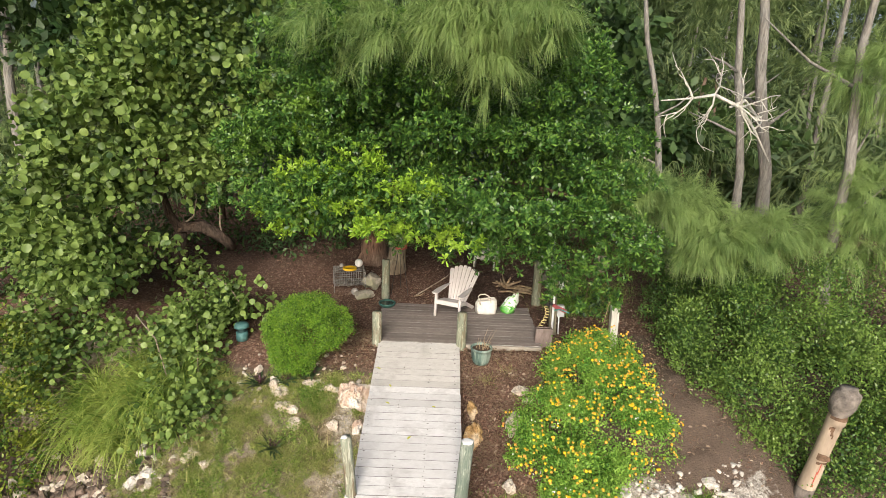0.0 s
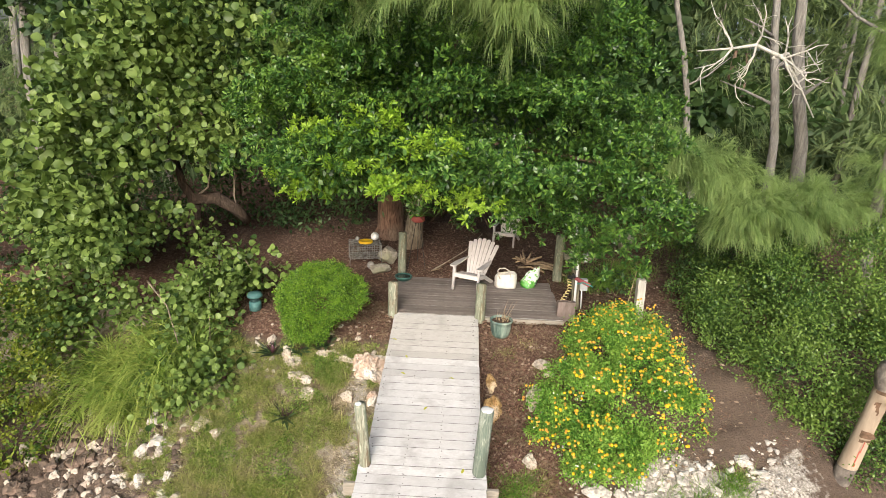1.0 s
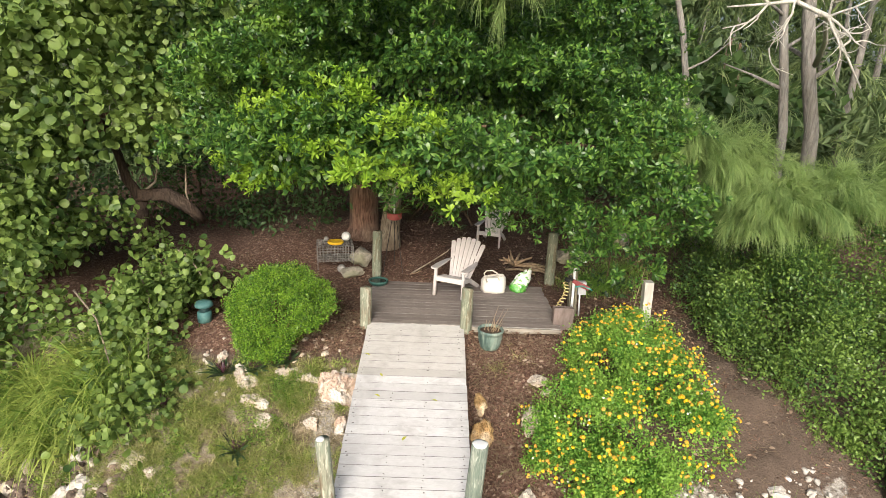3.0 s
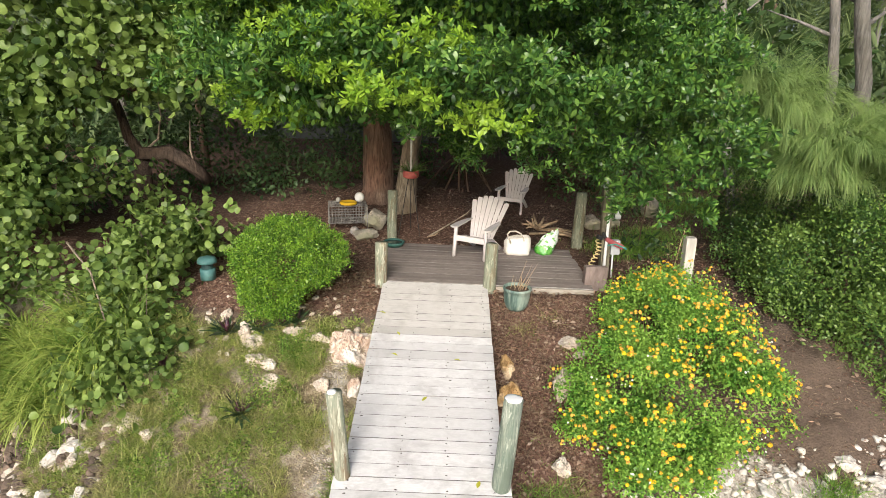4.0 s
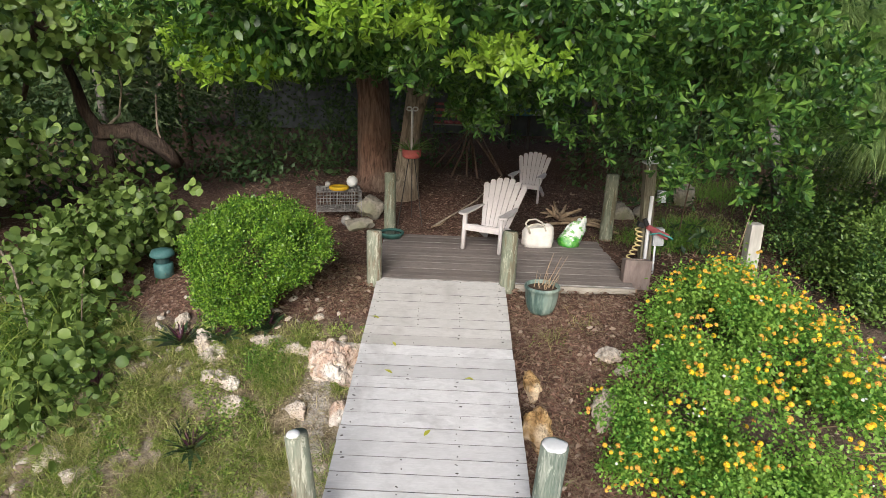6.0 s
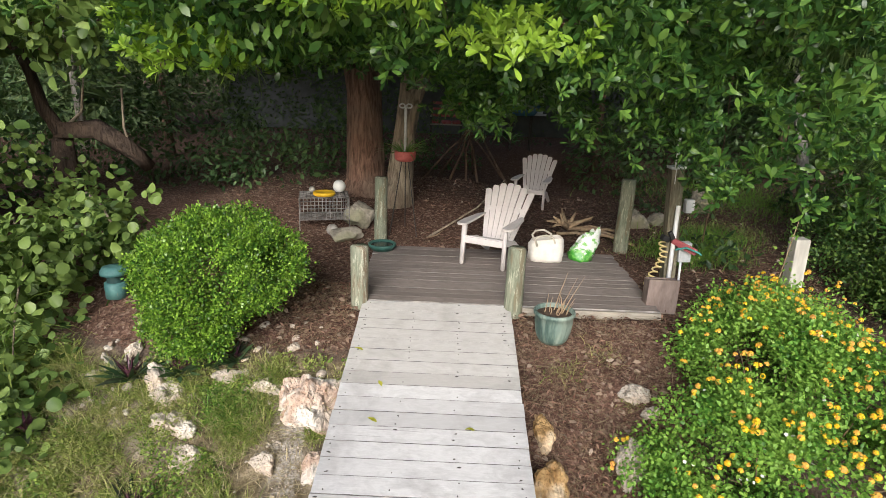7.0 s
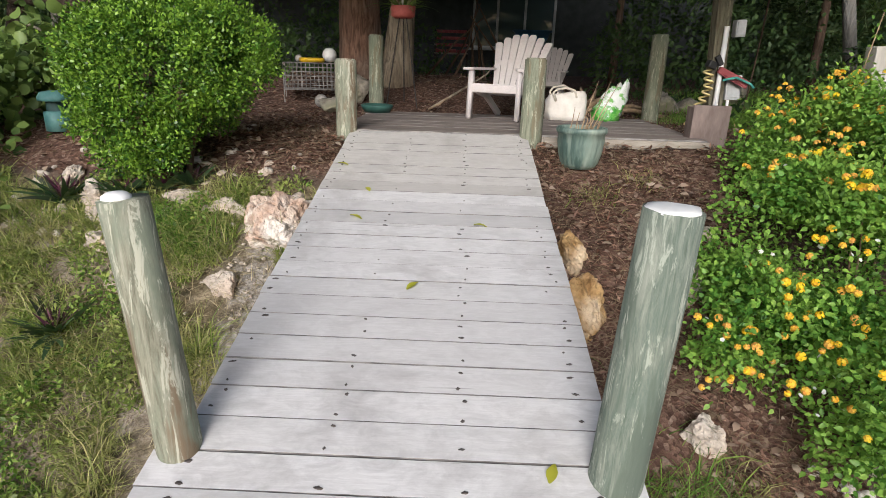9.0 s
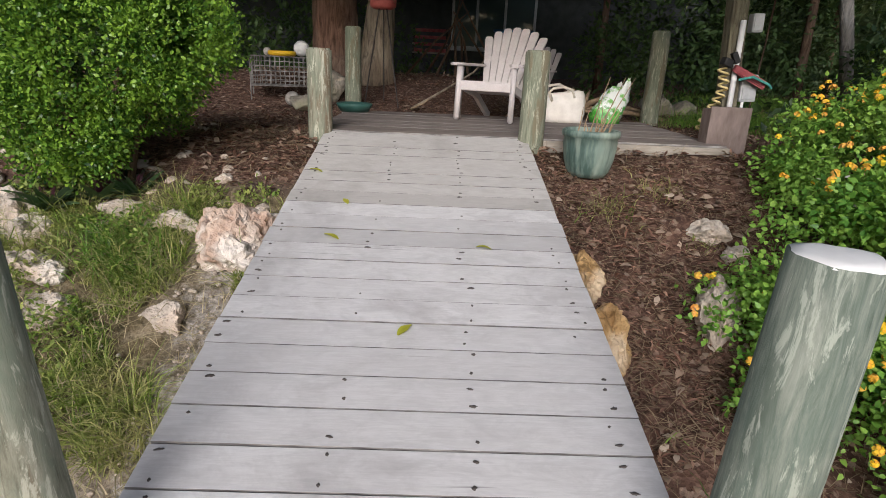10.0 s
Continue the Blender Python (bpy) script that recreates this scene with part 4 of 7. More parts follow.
ledge(-1.10, -1.22, (0.27, 0.36, 0.24), 1.3, PINK_STONE, 0.40, -12, "large rugged pinkish limestone rock beside the walkway", (14, -8))
ledge(-1.30, -1.10, (0.17, 0.20, 0.15), 1.9, PINK_STONE, 0.48, 30, "large rugged pinkish limestone rock beside the walkway")
ledge(-0.98, -1.66, (0.13, 0.17, 0.13), 2.7, PINK_STONE, 0.42, 15, "rugged pinkish limestone rock beside the walkway")
for x, y, size, seed, sink, rz in ((-1.58, -1.02, (0.22, 0.13, 0.10), 3.1, 0.48, -10), (-1.82, -0.94, (0.24, 0.13, 0.09), 3.9, 0.5, 12), (-2.58, -1.02, (0.15, 0.13, 0.19), 4.4, 0.42, 20), (-2.28, -1.36, (0.24, 0.20, 0.13), 5.2, 0.52, -25), (-2.44, -1.16, (0.17, 0.15, 0.15), 5.5, 0.5, 40), (-2.06, -1.6, (0.16, 0.18, 0.09), 5.9, 0.6, 10), (-1.42, -1.62, (0.12, 0.16, 0.09), 6.1, 0.58, 35), (-2.98, -0.72, (0.10, 0.09, 0.09), 6.7, 0.5, 35), (-3.72, -2.05, (0.2, 0.16, 0.14), 7.3, 0.45, 35), (-3.42, -2.25, (0.15, 0.13, 0.10), 7.9, 0.45, 5), (-1.35, -3.05, (0.12, 0.14, 0.06), 8.8, 0.55, 5), (-1.40, -0.62, (0.07, 0.06, 0.06), 9.4, 0.4, 5), (-1.62, -0.72, (0.06, 0.05, 0.05), 9.9, 0.4, 65)):
    ledge(x, y, size, seed, LIMESTONE, sink, rz)
stone(-1.46, 2.42, (0.25, 0.19, 0.14), 7.0, GREY_STONE, 0.2, 10, "weathered grey limestone rock on the mulch")
stone(-1.29, 2.84, (0.27, 0.21, 0.24), 7.7, GREY_STONE, 0.05, -15, "tall weathered limestone rock behind the dish")
ledge(1.93, -0.97, (0.17, 0.14, 0.13), 8.3, LIMESTONE, 0.35, 15, "pale limestone rock with weeds in the mulch")
ledge(2.03, -1.12, (0.10, 0.08, 0.08), 8.7, LIMESTONE, 0.35, 15, "pale limestone rock with weeds in the mulch")
ledge(1.76, -1.55, (0.15, 0.23, 0.20), 9.1, LIMESTONE, 0.36, -25, "pale limestone rock at the edge of the lantana")
ledge(1.64, -2.50, (0.11, 0.11, 0.15), 10.2, LIMESTONE, 0.3, 30, "whitish limestone rock beside the piling")
ledge(1.01, -1.38, (0.11, 0.17, 0.17), 11.4, OCHRE_STONE, 0.28, 8, "rugged ochre limestone rock at the boardwalk edge")
ledge(1.06, -1.76, (0.17, 0.23, 0.23), 12.6, OCHRE_STONE, 0.3, -12, "rugged ochre limestone rock at the boardwalk edge")
stone(3.35, 3.9, (0.26, 0.24, 0.22), 13.7, GREY_STONE, 0.2, 0, "weathered grey limestone rock behind the deck")
stone(3.85, 4.2, (0.22, 0.2, 0.16), 14.1, GREY_STONE, 0.3, 0, "weathered grey limestone rock behind the deck")
stone(5.35, 1.0, (0.22, 0.2, 0.24), 15.3, GREY_STONE, 0.25, 0, "rounded limestone rock beside the dirt path")
stone(5.0, 5.2, (0.3, 0.28, 0.34), 16.9, GREY_STONE, 0.2, 0, "rounded limestone rock beside the dirt path")
rr = random.Random(11)
for k in range(190):
    x, y = rr.uniform(-7.0, -3.6), 0
    ye_ = rr.uniform(-4.6, -2.6 - 0.5 * (x > -4.3))
    y = ye_ + 1.9 * float(smoothstep(-3.0, -6.5, x))
    s = rr.uniform(0.05, 0.15)
    stone(x, y, (s * rr.uniform(0.8, 1.3), s, s * rr.uniform(0.7, 1.1)), 20 + k * 1.7, rr.choice((WHITE_STONE, LIMESTONE, BROWN_STONE)) if x > -5.2 else rr.choice((BROWN_STONE, BROWN_STONE, BROWN_STONE, LIMESTONE)), 0.25, rr.uniform(0, 180), "broken limestone rock on the shore bank", sub=3, rough=0.6)
def rubble(name, label, spots, mat):
    """Small broken stones, joined: a few shapes turned and scaled."""
    moulds = []
    for k in range(6):
        bm = bmesh.new()
        lump(bm, (1.2, 1.0, 0.75), (0, 0, 0), 90 + k * 1.3, 0.6, sub=2)
        bm.verts.index_update()
        moulds.append((np.array([v.co for v in bm.verts]), np.array([[v.index for v in f.verts] for f in bm.faces])))
        bm.free()
    vs, fs, base = [], [], 0
    for k, (x, y, s) in enumerate(spots):
        v, f = moulds[k % 6]
        a = k * 2.4
        w = np.stack([v[:, 0] * math.cos(a) - v[:, 1] * math.sin(a), v[:, 0] * math.sin(a) + v[:, 1] * math.cos(a), v[:, 2]], 1) * s
        vs.append(w + np.array((x, y, gz(x, y) + s * 0.2)))
        fs.append(f + base)
        base += len(v)
    tagged(arrays(name, np.concatenate(vs), np.concatenate(fs), mat), label, "rubble", kind="stuff")


rubble("stone_chips", "small pale limestone pieces on the mulch", [(rr.uniform(-3.3, -1.05), rr.uniform(-1.3, -0.35), rr.uniform(0.02, 0.07)) for k in range(80)], LIMESTONE)
rubble("bank_rubble", "pale limestone rubble and grit on the bank", [(rr.uniform(2.2, 5.3), rr.uniform(-4.5, -2.55), 0.012 + 0.05 * rr.random() ** 2) for k in range(900)], WHITE_STONE)
rubble("bare_rubble", "pale grit on the bare strip beside the walkway", [(rr.gauss(-1.22, 0.16), rr.uniform(-3.6, -1.3), 0.004 + 0.016 * rr.random() ** 2) for k in range(420)], LIMESTONE)
rubble("shore_rubble", "broken brown and pale rubble along the water's edge", [(rr.uniform(-6.8, -3.7), rr.uniform(-3.4, -1.5), 0.02 + 0.09 * rr.random() ** 2) for k in range(900)], BROWN_STONE)
rubble("shore_rubble", "broken pale rubble along the water's edge", [(rr.uniform(-6.4, -3.8), rr.uniform(-3.2, -1.8), 0.02 + 0.08 * rr.random() ** 2) for k in range(260)], LIMESTONE)
for k in range(60):
    x, y = rr.uniform(2.3, 5.2), rr.uniform(-4.3, -2.65)
    s = rr.uniform(0.06, 0.15)
    stone(x, y, (s * 1.2, s, s * 0.6), 150 + k, WHITE_STONE, 0.35, rr.uniform(0, 180), "pale limestone chunk on the bank", sub=3, rough=0.7)


def feeder():
    """A round red tray on a thin pole, and bird spikes of wire legs."""
    x, y = -0.60, 2.7
    z0 = gz(x, y)
    ob = thing("plant_stand", (x, y, z0), "thin metal stand with a faded red hanging pot", "stand")
    bm = bmesh.new()
    for a in range(3):
        c = math.radians(90 + 120 * a)
        tube(bm, [(math.cos(c) * 0.24, math.sin(c) * 0.24, 0), (math.cos(c) * 0.05, math.sin(c) * 0.05, 1.15)], 0.009, 6)
    part("tripod", bm, DARK_METAL, ob)
    bm = bmesh.new()
    lathe(bm, [(0, 1.13), (0.11, 1.13), (0.155, 1.16), (0.16, 1.28), (0.145, 1.28), (0.14, 1.18), (0, 1.16)], 24)
    part("pot", bm, RED_CLAY, ob, "faded red plastic pot", True)
    bm = bmesh.new()
    tube(bm, [(0, -0.03, 1.15), (0, -0.03, 1.93)], 0.02, 10)
    part("pole", bm, METAL, ob, "pale metal pole", True)
    bm = bmesh.new()
    for s in (-1, 1):
        for k in range(12):
            a, b = 2 * math.pi * k / 12, 2 * math.pi * (k + 1) / 12
            tube(bm, [(s * 0.05 + 0.04 * math.cos(a), -0.03, 1.93 + 0.03 * math.sin(a)), (s * 0.05 + 0.04 * math.cos(b), -0.03, 1.93 + 0.03 * math.sin(b))], 0.012, 6)
    part("ring_hook", bm, METAL, ob, "double ring hook", True)
    n = 60
    a = rng.uniform(0, 2 * np.pi, n)
    w = np.stack([np.cos(a), np.sin(a), rng.uniform(0.3, 1.6, n)], 1)
    strands("strap_leaves", np.stack([np.cos(a) * 0.05, np.sin(a) * 0.05 + 0.02, np.full(n, 1.22)], 1), w, rng.uniform(0.25, 0.5, n), 0.022, LEAF_SHRUB, ob, 1.3, 4)


feeder()


def service_post():
    x, y = 2.83, 0.85
    z0 = gz(x, y) - 0.2
    ob = thing("utility_post", (x, y, z0), "square grey timber post with white conduit and grey boxes", "post")
    ob.matrix_world = pose(x - 0.03, y, z0, 0, -2.5, 0)
    bm = bmesh.new()
    box(bm, (0.145, 0.15, 1.72), (0.0, 0, 0.86), (0, -1.5, 0), 0.012)
    part("shaft", bm, OLD_TIMBER, ob)
    bm = bmesh.new()
    tube(bm, [(-0.02, -0.11, 0.15), (0.01, -0.105, 1.30)], 0.025, 10)
    part("conduit", bm, PVC, ob, "white plastic conduit", True)
    bm = bmesh.new()
    tube(bm, [(-0.05, -0.06, 1.55), (-0.045, -0.06, 2.0), (-0.03, -0.06, 2.35)], 0.017, 8)
    part("mast", bm, PVC, ob, "thin white pipe rising above the post", True)
    bm = bmesh.new()
    box(bm, (0.17, 0.17, 0.03), (-0.022, 0, 1.735), (0, -1.5, 0), 0.006)
    part("post_cap", bm, BOX_GREY, ob, "pale flat cap on the post")
    for zz, s in ((1.28, (0.10, 0.1, 0.16)), (0.72, (0.15, 0.12, 0.24))):
        bm = bmesh.new()
        box(bm, s, (0.165, -0.02, zz), (0, 0, 0), 0.012)
        b = part("box", bm, BOX_GREY, ob, "grey electrical box")
        bm = bmesh.new()
        box(bm, (s[0] * 0.8, 0.012, s[2] * 0.8), (0.165, -0.02 - s[1] / 2 - 0.004, zz), (0, 0, 0), 0.004)
        part("cover", bm, BOX_GREY, b)
    bm = bmesh.new()
    tube(bm, [(0.13, -0.06, 0.2), (0.13, -0.06, 0.7)], 0.015, 8)
    part("pipe", bm, PVC, ob, "", True)
    hose = thing("coiled_hose", (2.58, 0.62, 0.0), "cream coiled air hose hanging from the post", "hose")
    bm = bmesh.new()
    pts = []
    for k in range(90):
        u = k / 89
        a = u * 2 * math.pi * 9
        pts.append((0.04 * math.cos(a) + 0.05 * math.sin(u * 5) - 0.05 * u, 0.04 * math.sin(a), 0.62 - 0.56 * u))
    tube(bm, pts, 0.011, 5)
    part("coil", bm, HOSE, hose, "", True)
    bm = bmesh.new()
    box(bm, (0.09, 0.08, 0.07), (0.03, 0, 0.66), (0, 20, 10), 0.015)
    box(bm, (0.05, 0.05, 0.1), (0.09, -0.02, 0.70), (0, -30, 0), 0.01)
    part("nozzle", bm, BLACK, hose, "black hose fitting")
    cloth = thing("cloth", (2.88, 0.70, 0.55), "faded red cloth with teal rope tied round the post", "cloth")
    bm = bmesh.new()
    box(bm, (0.34, 0.035, 0.07), (0, 0, 0), (0, 24, 0), 0.014)
    bmesh.ops.subdivide_edges(bm, edges=bm.edges[:], cuts=2)
    for v in bm.verts:
        v.co += Vector((0, 0.015, 0.02)) * noise.noise(v.co * 13)
    part("band", bm, RED_CLOTH, cloth)
    bm = bmesh.new()
    tube(bm, [(-0.12, -0.05, -0.03), (0.0, -0.06, 0.0), (0.16, -0.05, -0.06), (0.2, -0.03, -0.09)], 0.012, 6)
    part("rope", bm, TEAL_ROPE, cloth, "teal rope")
    # a single leaning board, given made-up sides, back and soil
    pn = thing("panel_box", (2.50, 0.17, gz(2.5, 0.2) - 0.03), "weathered brown board panel at the deck corner, built as a box", "planter")
    for name, s, at in (("front_board", (0.34, 0.03, 0.43), (0, 0, 0.2)), ("side_board", (0.03, 0.10, 0.41), (-0.155, 0.066, 0.19)), ("side_board", (0.03, 0.10, 0.41), (0.155, 0.066, 0.19)), ("back_board", (0.34, 0.03, 0.41), (0, 0.132, 0.19))):
        bm = bmesh.new()
        box(bm, s, at, (0, 0, 0), 0.005)
        part(name, bm, PANEL, pn)
    bm = bmesh.new()
    box(bm, (0.275, 0.095, 0.05), (0, 0.066, 0.36))
    part("soil", bm, SOIL, pn)


service_post()

wp = thing("white_post", (3.86, 0.13, gz(3.86, 0.13) - 0.1), "leaning square post with peeling white paint among flowers", "post")
bm = bmesh.new()
box(bm, (0.15, 0.15, 1.03), (0, 0, 0.515), (0, -2, 0), 0.012)
part("shaft", bm, OLD_WHITE, wp)

lt = thing("garden_lantern", (-3.52, 0.0, gz(-3.52, 0.0) - 0.015), "faded green plastic garden lamp on the mulch", "lamp")
bm = bmesh.new()
lathe(bm, [(0, 0), (0.115, 0), (0.115, 0.17), (0.08, 0.18)], 24)
part("base", bm, LANTERN_GREEN, lt, "", True)
bm = bmesh.new()
lathe(bm, [(0.085, 0.18), (0.085, 0.27)], 24)
part("louvre", bm, LANTERN_DARK, lt, "", True)
bm = bmesh.new()
lathe(bm, [(0.08, 0.265), (0.145, 0.27), (0.145, 0.30), (0.12, 0.345), (0.05, 0.36), (0, 0.362)], 24)
part("cap", bm, LANTERN_GREEN, lt, "", True)


def totem():
    x, y = 5.98, -3.0
    z0 = gz(x, y) - 0.15
    ob = thing("carved_totem", (x, y, z0), "leaning carved wooden totem with red painted mouth", "statue")
    h = 0.93 - z0
    bm = bmesh.new()
    seg, n = 32, 46
    lean = 0.34
    rings = []
    for j in range(n + 1):
        u = j / n
        ring = []
        for k in range(seg):
            a = 2 * math.pi * k / seg
            d = ((a + math.pi / 2 + math.pi) % (2 * math.pi)) - math.pi
            r = 0.118 + 0.008 * math.sin(u * 9)
            if u > 0.78:
                r = 0.118 + 0.055 * math.sin((u - 0.78) / 0.22 * 2.6) + 0.02 * noise.noise(Vector((math.cos(a) * 2, math.sin(a) * 2, u * 20)))
            f = max(0.0, 1 - abs(d) / 1.2)
            if 0.70 < u < 0.77:
                r += 0.034 * f
            if 0.64 < u < 0.70 and 0.18 < abs(d) < 0.85:
                r -= 0.04
            if 0.46 < u < 0.70 and abs(d) < 0.16:
                r += 0.05
            if 0.42 < u < 0.455 and abs(d) < 0.8:
                r += 0.038
            if 0.18 < u < 0.40 and abs(d) < 0.35:
                r -= 0.03
            if u > 0.97:
                r *= 0.72
            ring.append(bm.verts.new((r * math.cos(a) + lean * u, r * math.sin(a), h * u)))
        rings.append(ring)
    for a, b in zip(rings, rings[1:]):
        for k in range(seg):
            bm.faces.new((a[k], a[(k + 1) % seg], b[(k + 1) % seg], b[k]))
    bm.faces.new(rings[-1])
    for f in bm.faces:
        c = f.calc_center_median()
        u = c.z / h
        d = math.atan2(c.x - lean * u, -c.y)
        if u > 0.79 or u < 0.17:
            f.material_index = 1
        elif (0.46 < u < 0.70 and 0.16 < abs(d) < 0.24) or (0.44 < u < 0.47 and abs(d) < 0.9) or (0.765 < u < 0.79 and abs(d) < 1.3) or (abs(u - 0.60 - 0.09 * abs(d)) < 0.016 and 0.25 < abs(d) < 0.95):
            f.material_index = 3
        elif 0.19 < u < 0.39 and abs(d) < 0.3:
            f.material_index = 2 if abs(d + 0.25 * math.sin(u * 30)) < 0.2 else 0
        elif (0.645 < u < 0.69 and 0.2 < abs(d) < 0.8) or 0.40 < u < 0.42 and abs(d) < 0.8:
            f.material_index = 3
    body = part("body", bm, TIKI, ob, "", True)
    body.data.materials.append(TIKI_TOP)
    body.data.materials.append(TIKI_RED)
    body.data.materials.append(TIKI_DARK)


totem()


def sticks():
    r = random.Random(5)
    ob = thing("driftwood_pile", (2.15, 3.35, gz(2.1, 3.4)), "pile of dry driftwood branches and a dead root", "driftwood")
    for k in range(9):
        a = r.uniform(0, 6.28)
        bm = bmesh.new()
        d = Vector((math.cos(a), math.sin(a) * 0.7, 0))
        tube(bm, [Vector((-0.1, 0, 0.12)), Vector((-0.1, 0, 0.2)) + d * 0.15, Vector((-0.1, 0, 0.28 + r.uniform(-0.15, 0.12))) + d * r.uniform(0.25, 0.42)], [0.05, 0.04, 0.012], 7, 0.3, k)
        part("root", bm, TWIG, ob, "", True)
    for k, (p, q, rad) in enumerate((((-0.1, 0, 0.1), (0.75, -0.35, 0.05), 0.04), ((0.1, -0.15, 0.06), (0.8, -0.7, 0.05), 0.035), ((0.0, 0.15, 0.05), (0.65, 0.1, 0.06), 0.03), ((-0.3, -0.2, 0.05), (0.3, -0.5, 0.06), 0.03), ((0.2, -0.3, 0.12), (0.75, -0.15, 0.1), 0.028))):
        bm = bmesh.new()
        p, q = Vector(p), Vector(q)
        mid = (p + q) / 2 + Vector((0, 0.05, 0.05))
        tube(bm, [p, mid, q], [rad, rad * 0.9, rad * 0.6], 8, 0.25, k)
        part("branch", bm, TWIG, ob, "", True)
    tp = thing("stick_tripod", (0.45, 6.2, gz(0.4, 6.2)), "dark tripod of long dry branches leaning together", "branches")
    for k, (a, rad) in enumerate(((200, 1.0), (235, 0.7), (265, 0.5), (290, 0.55), (330, 0.9), (20, 0.8), (80, 0.7), (140, 0.8))):
        bm = bmesh.new()
        c = math.radians(a)
        b = Vector((math.cos(c) * rad, math.sin(c) * rad * 0.8, 0))
        tube(bm, [b, b * 0.45 + Vector((0.06 * math.sin(k * 2.1), 0, 0.62)), b * -0.12 + Vector((0.05 * math.cos(k * 3.0), 0, 1.15 + 0.3 * math.sin(k * 1.9)))], [0.026, 0.02, 0.01], 6, 0.2, k)
        part("branch", bm, BROWN_BARK, tp, "", True)
    lg = thing("fallen_branch", (0.02, 2.55, gz(0, 2.5)), "dry forked branch leaning on the chair back", "branch")
    bm = bmesh.new()
    tube(bm, [(-0.25, 0.0, 0.04), (0.1, 0.1, 0.25), (0.5, 0.2, 0.5), (0.9, 0.2, 0.95)], [0.02, 0.016, 0.012, 0.006], 6)
    part("stem", bm, GREY_BARK, lg, "", True)
    bm = bmesh.new()
    tube(bm, [(-0.25, 0.0, 0.04), (-0.1, -0.12, 0.12), (0.0, -0.1, 0.2)], [0.014, 0.01, 0.004], 6)
    part("twig", bm, TWIG, lg, "", True)
    dr = thing("driftwood_log", (4.05, -3.75, gz(4.05, -3.75)), "long thin dry stick on the gravel bank", "stick")
    bm = bmesh.new()
    tube(bm, [(0.18, 0.7, 0.16), (0.05, 0.1, 0.06), (0.0, -0.9, 0.03)], [0.02, 0.016, 0.012], 6)
    part("stem", bm, TWIG, dr, "", True)
    tl = thing("driftwood_log", (-5.6, -1.0, gz(-5.6, -1.0) + 0.05), "grey driftwood log on the shore rocks", "log")
    bm = bmesh.new()
    tube(bm, [(-0.6, 0.1, 0.05), (0, 0, 0.08), (0.7, -0.2, 0.02)], [0.06, 0.05, 0.03], 8, 0.3)
    part("stem", bm, TWIG, tl, "", True)


sticks()


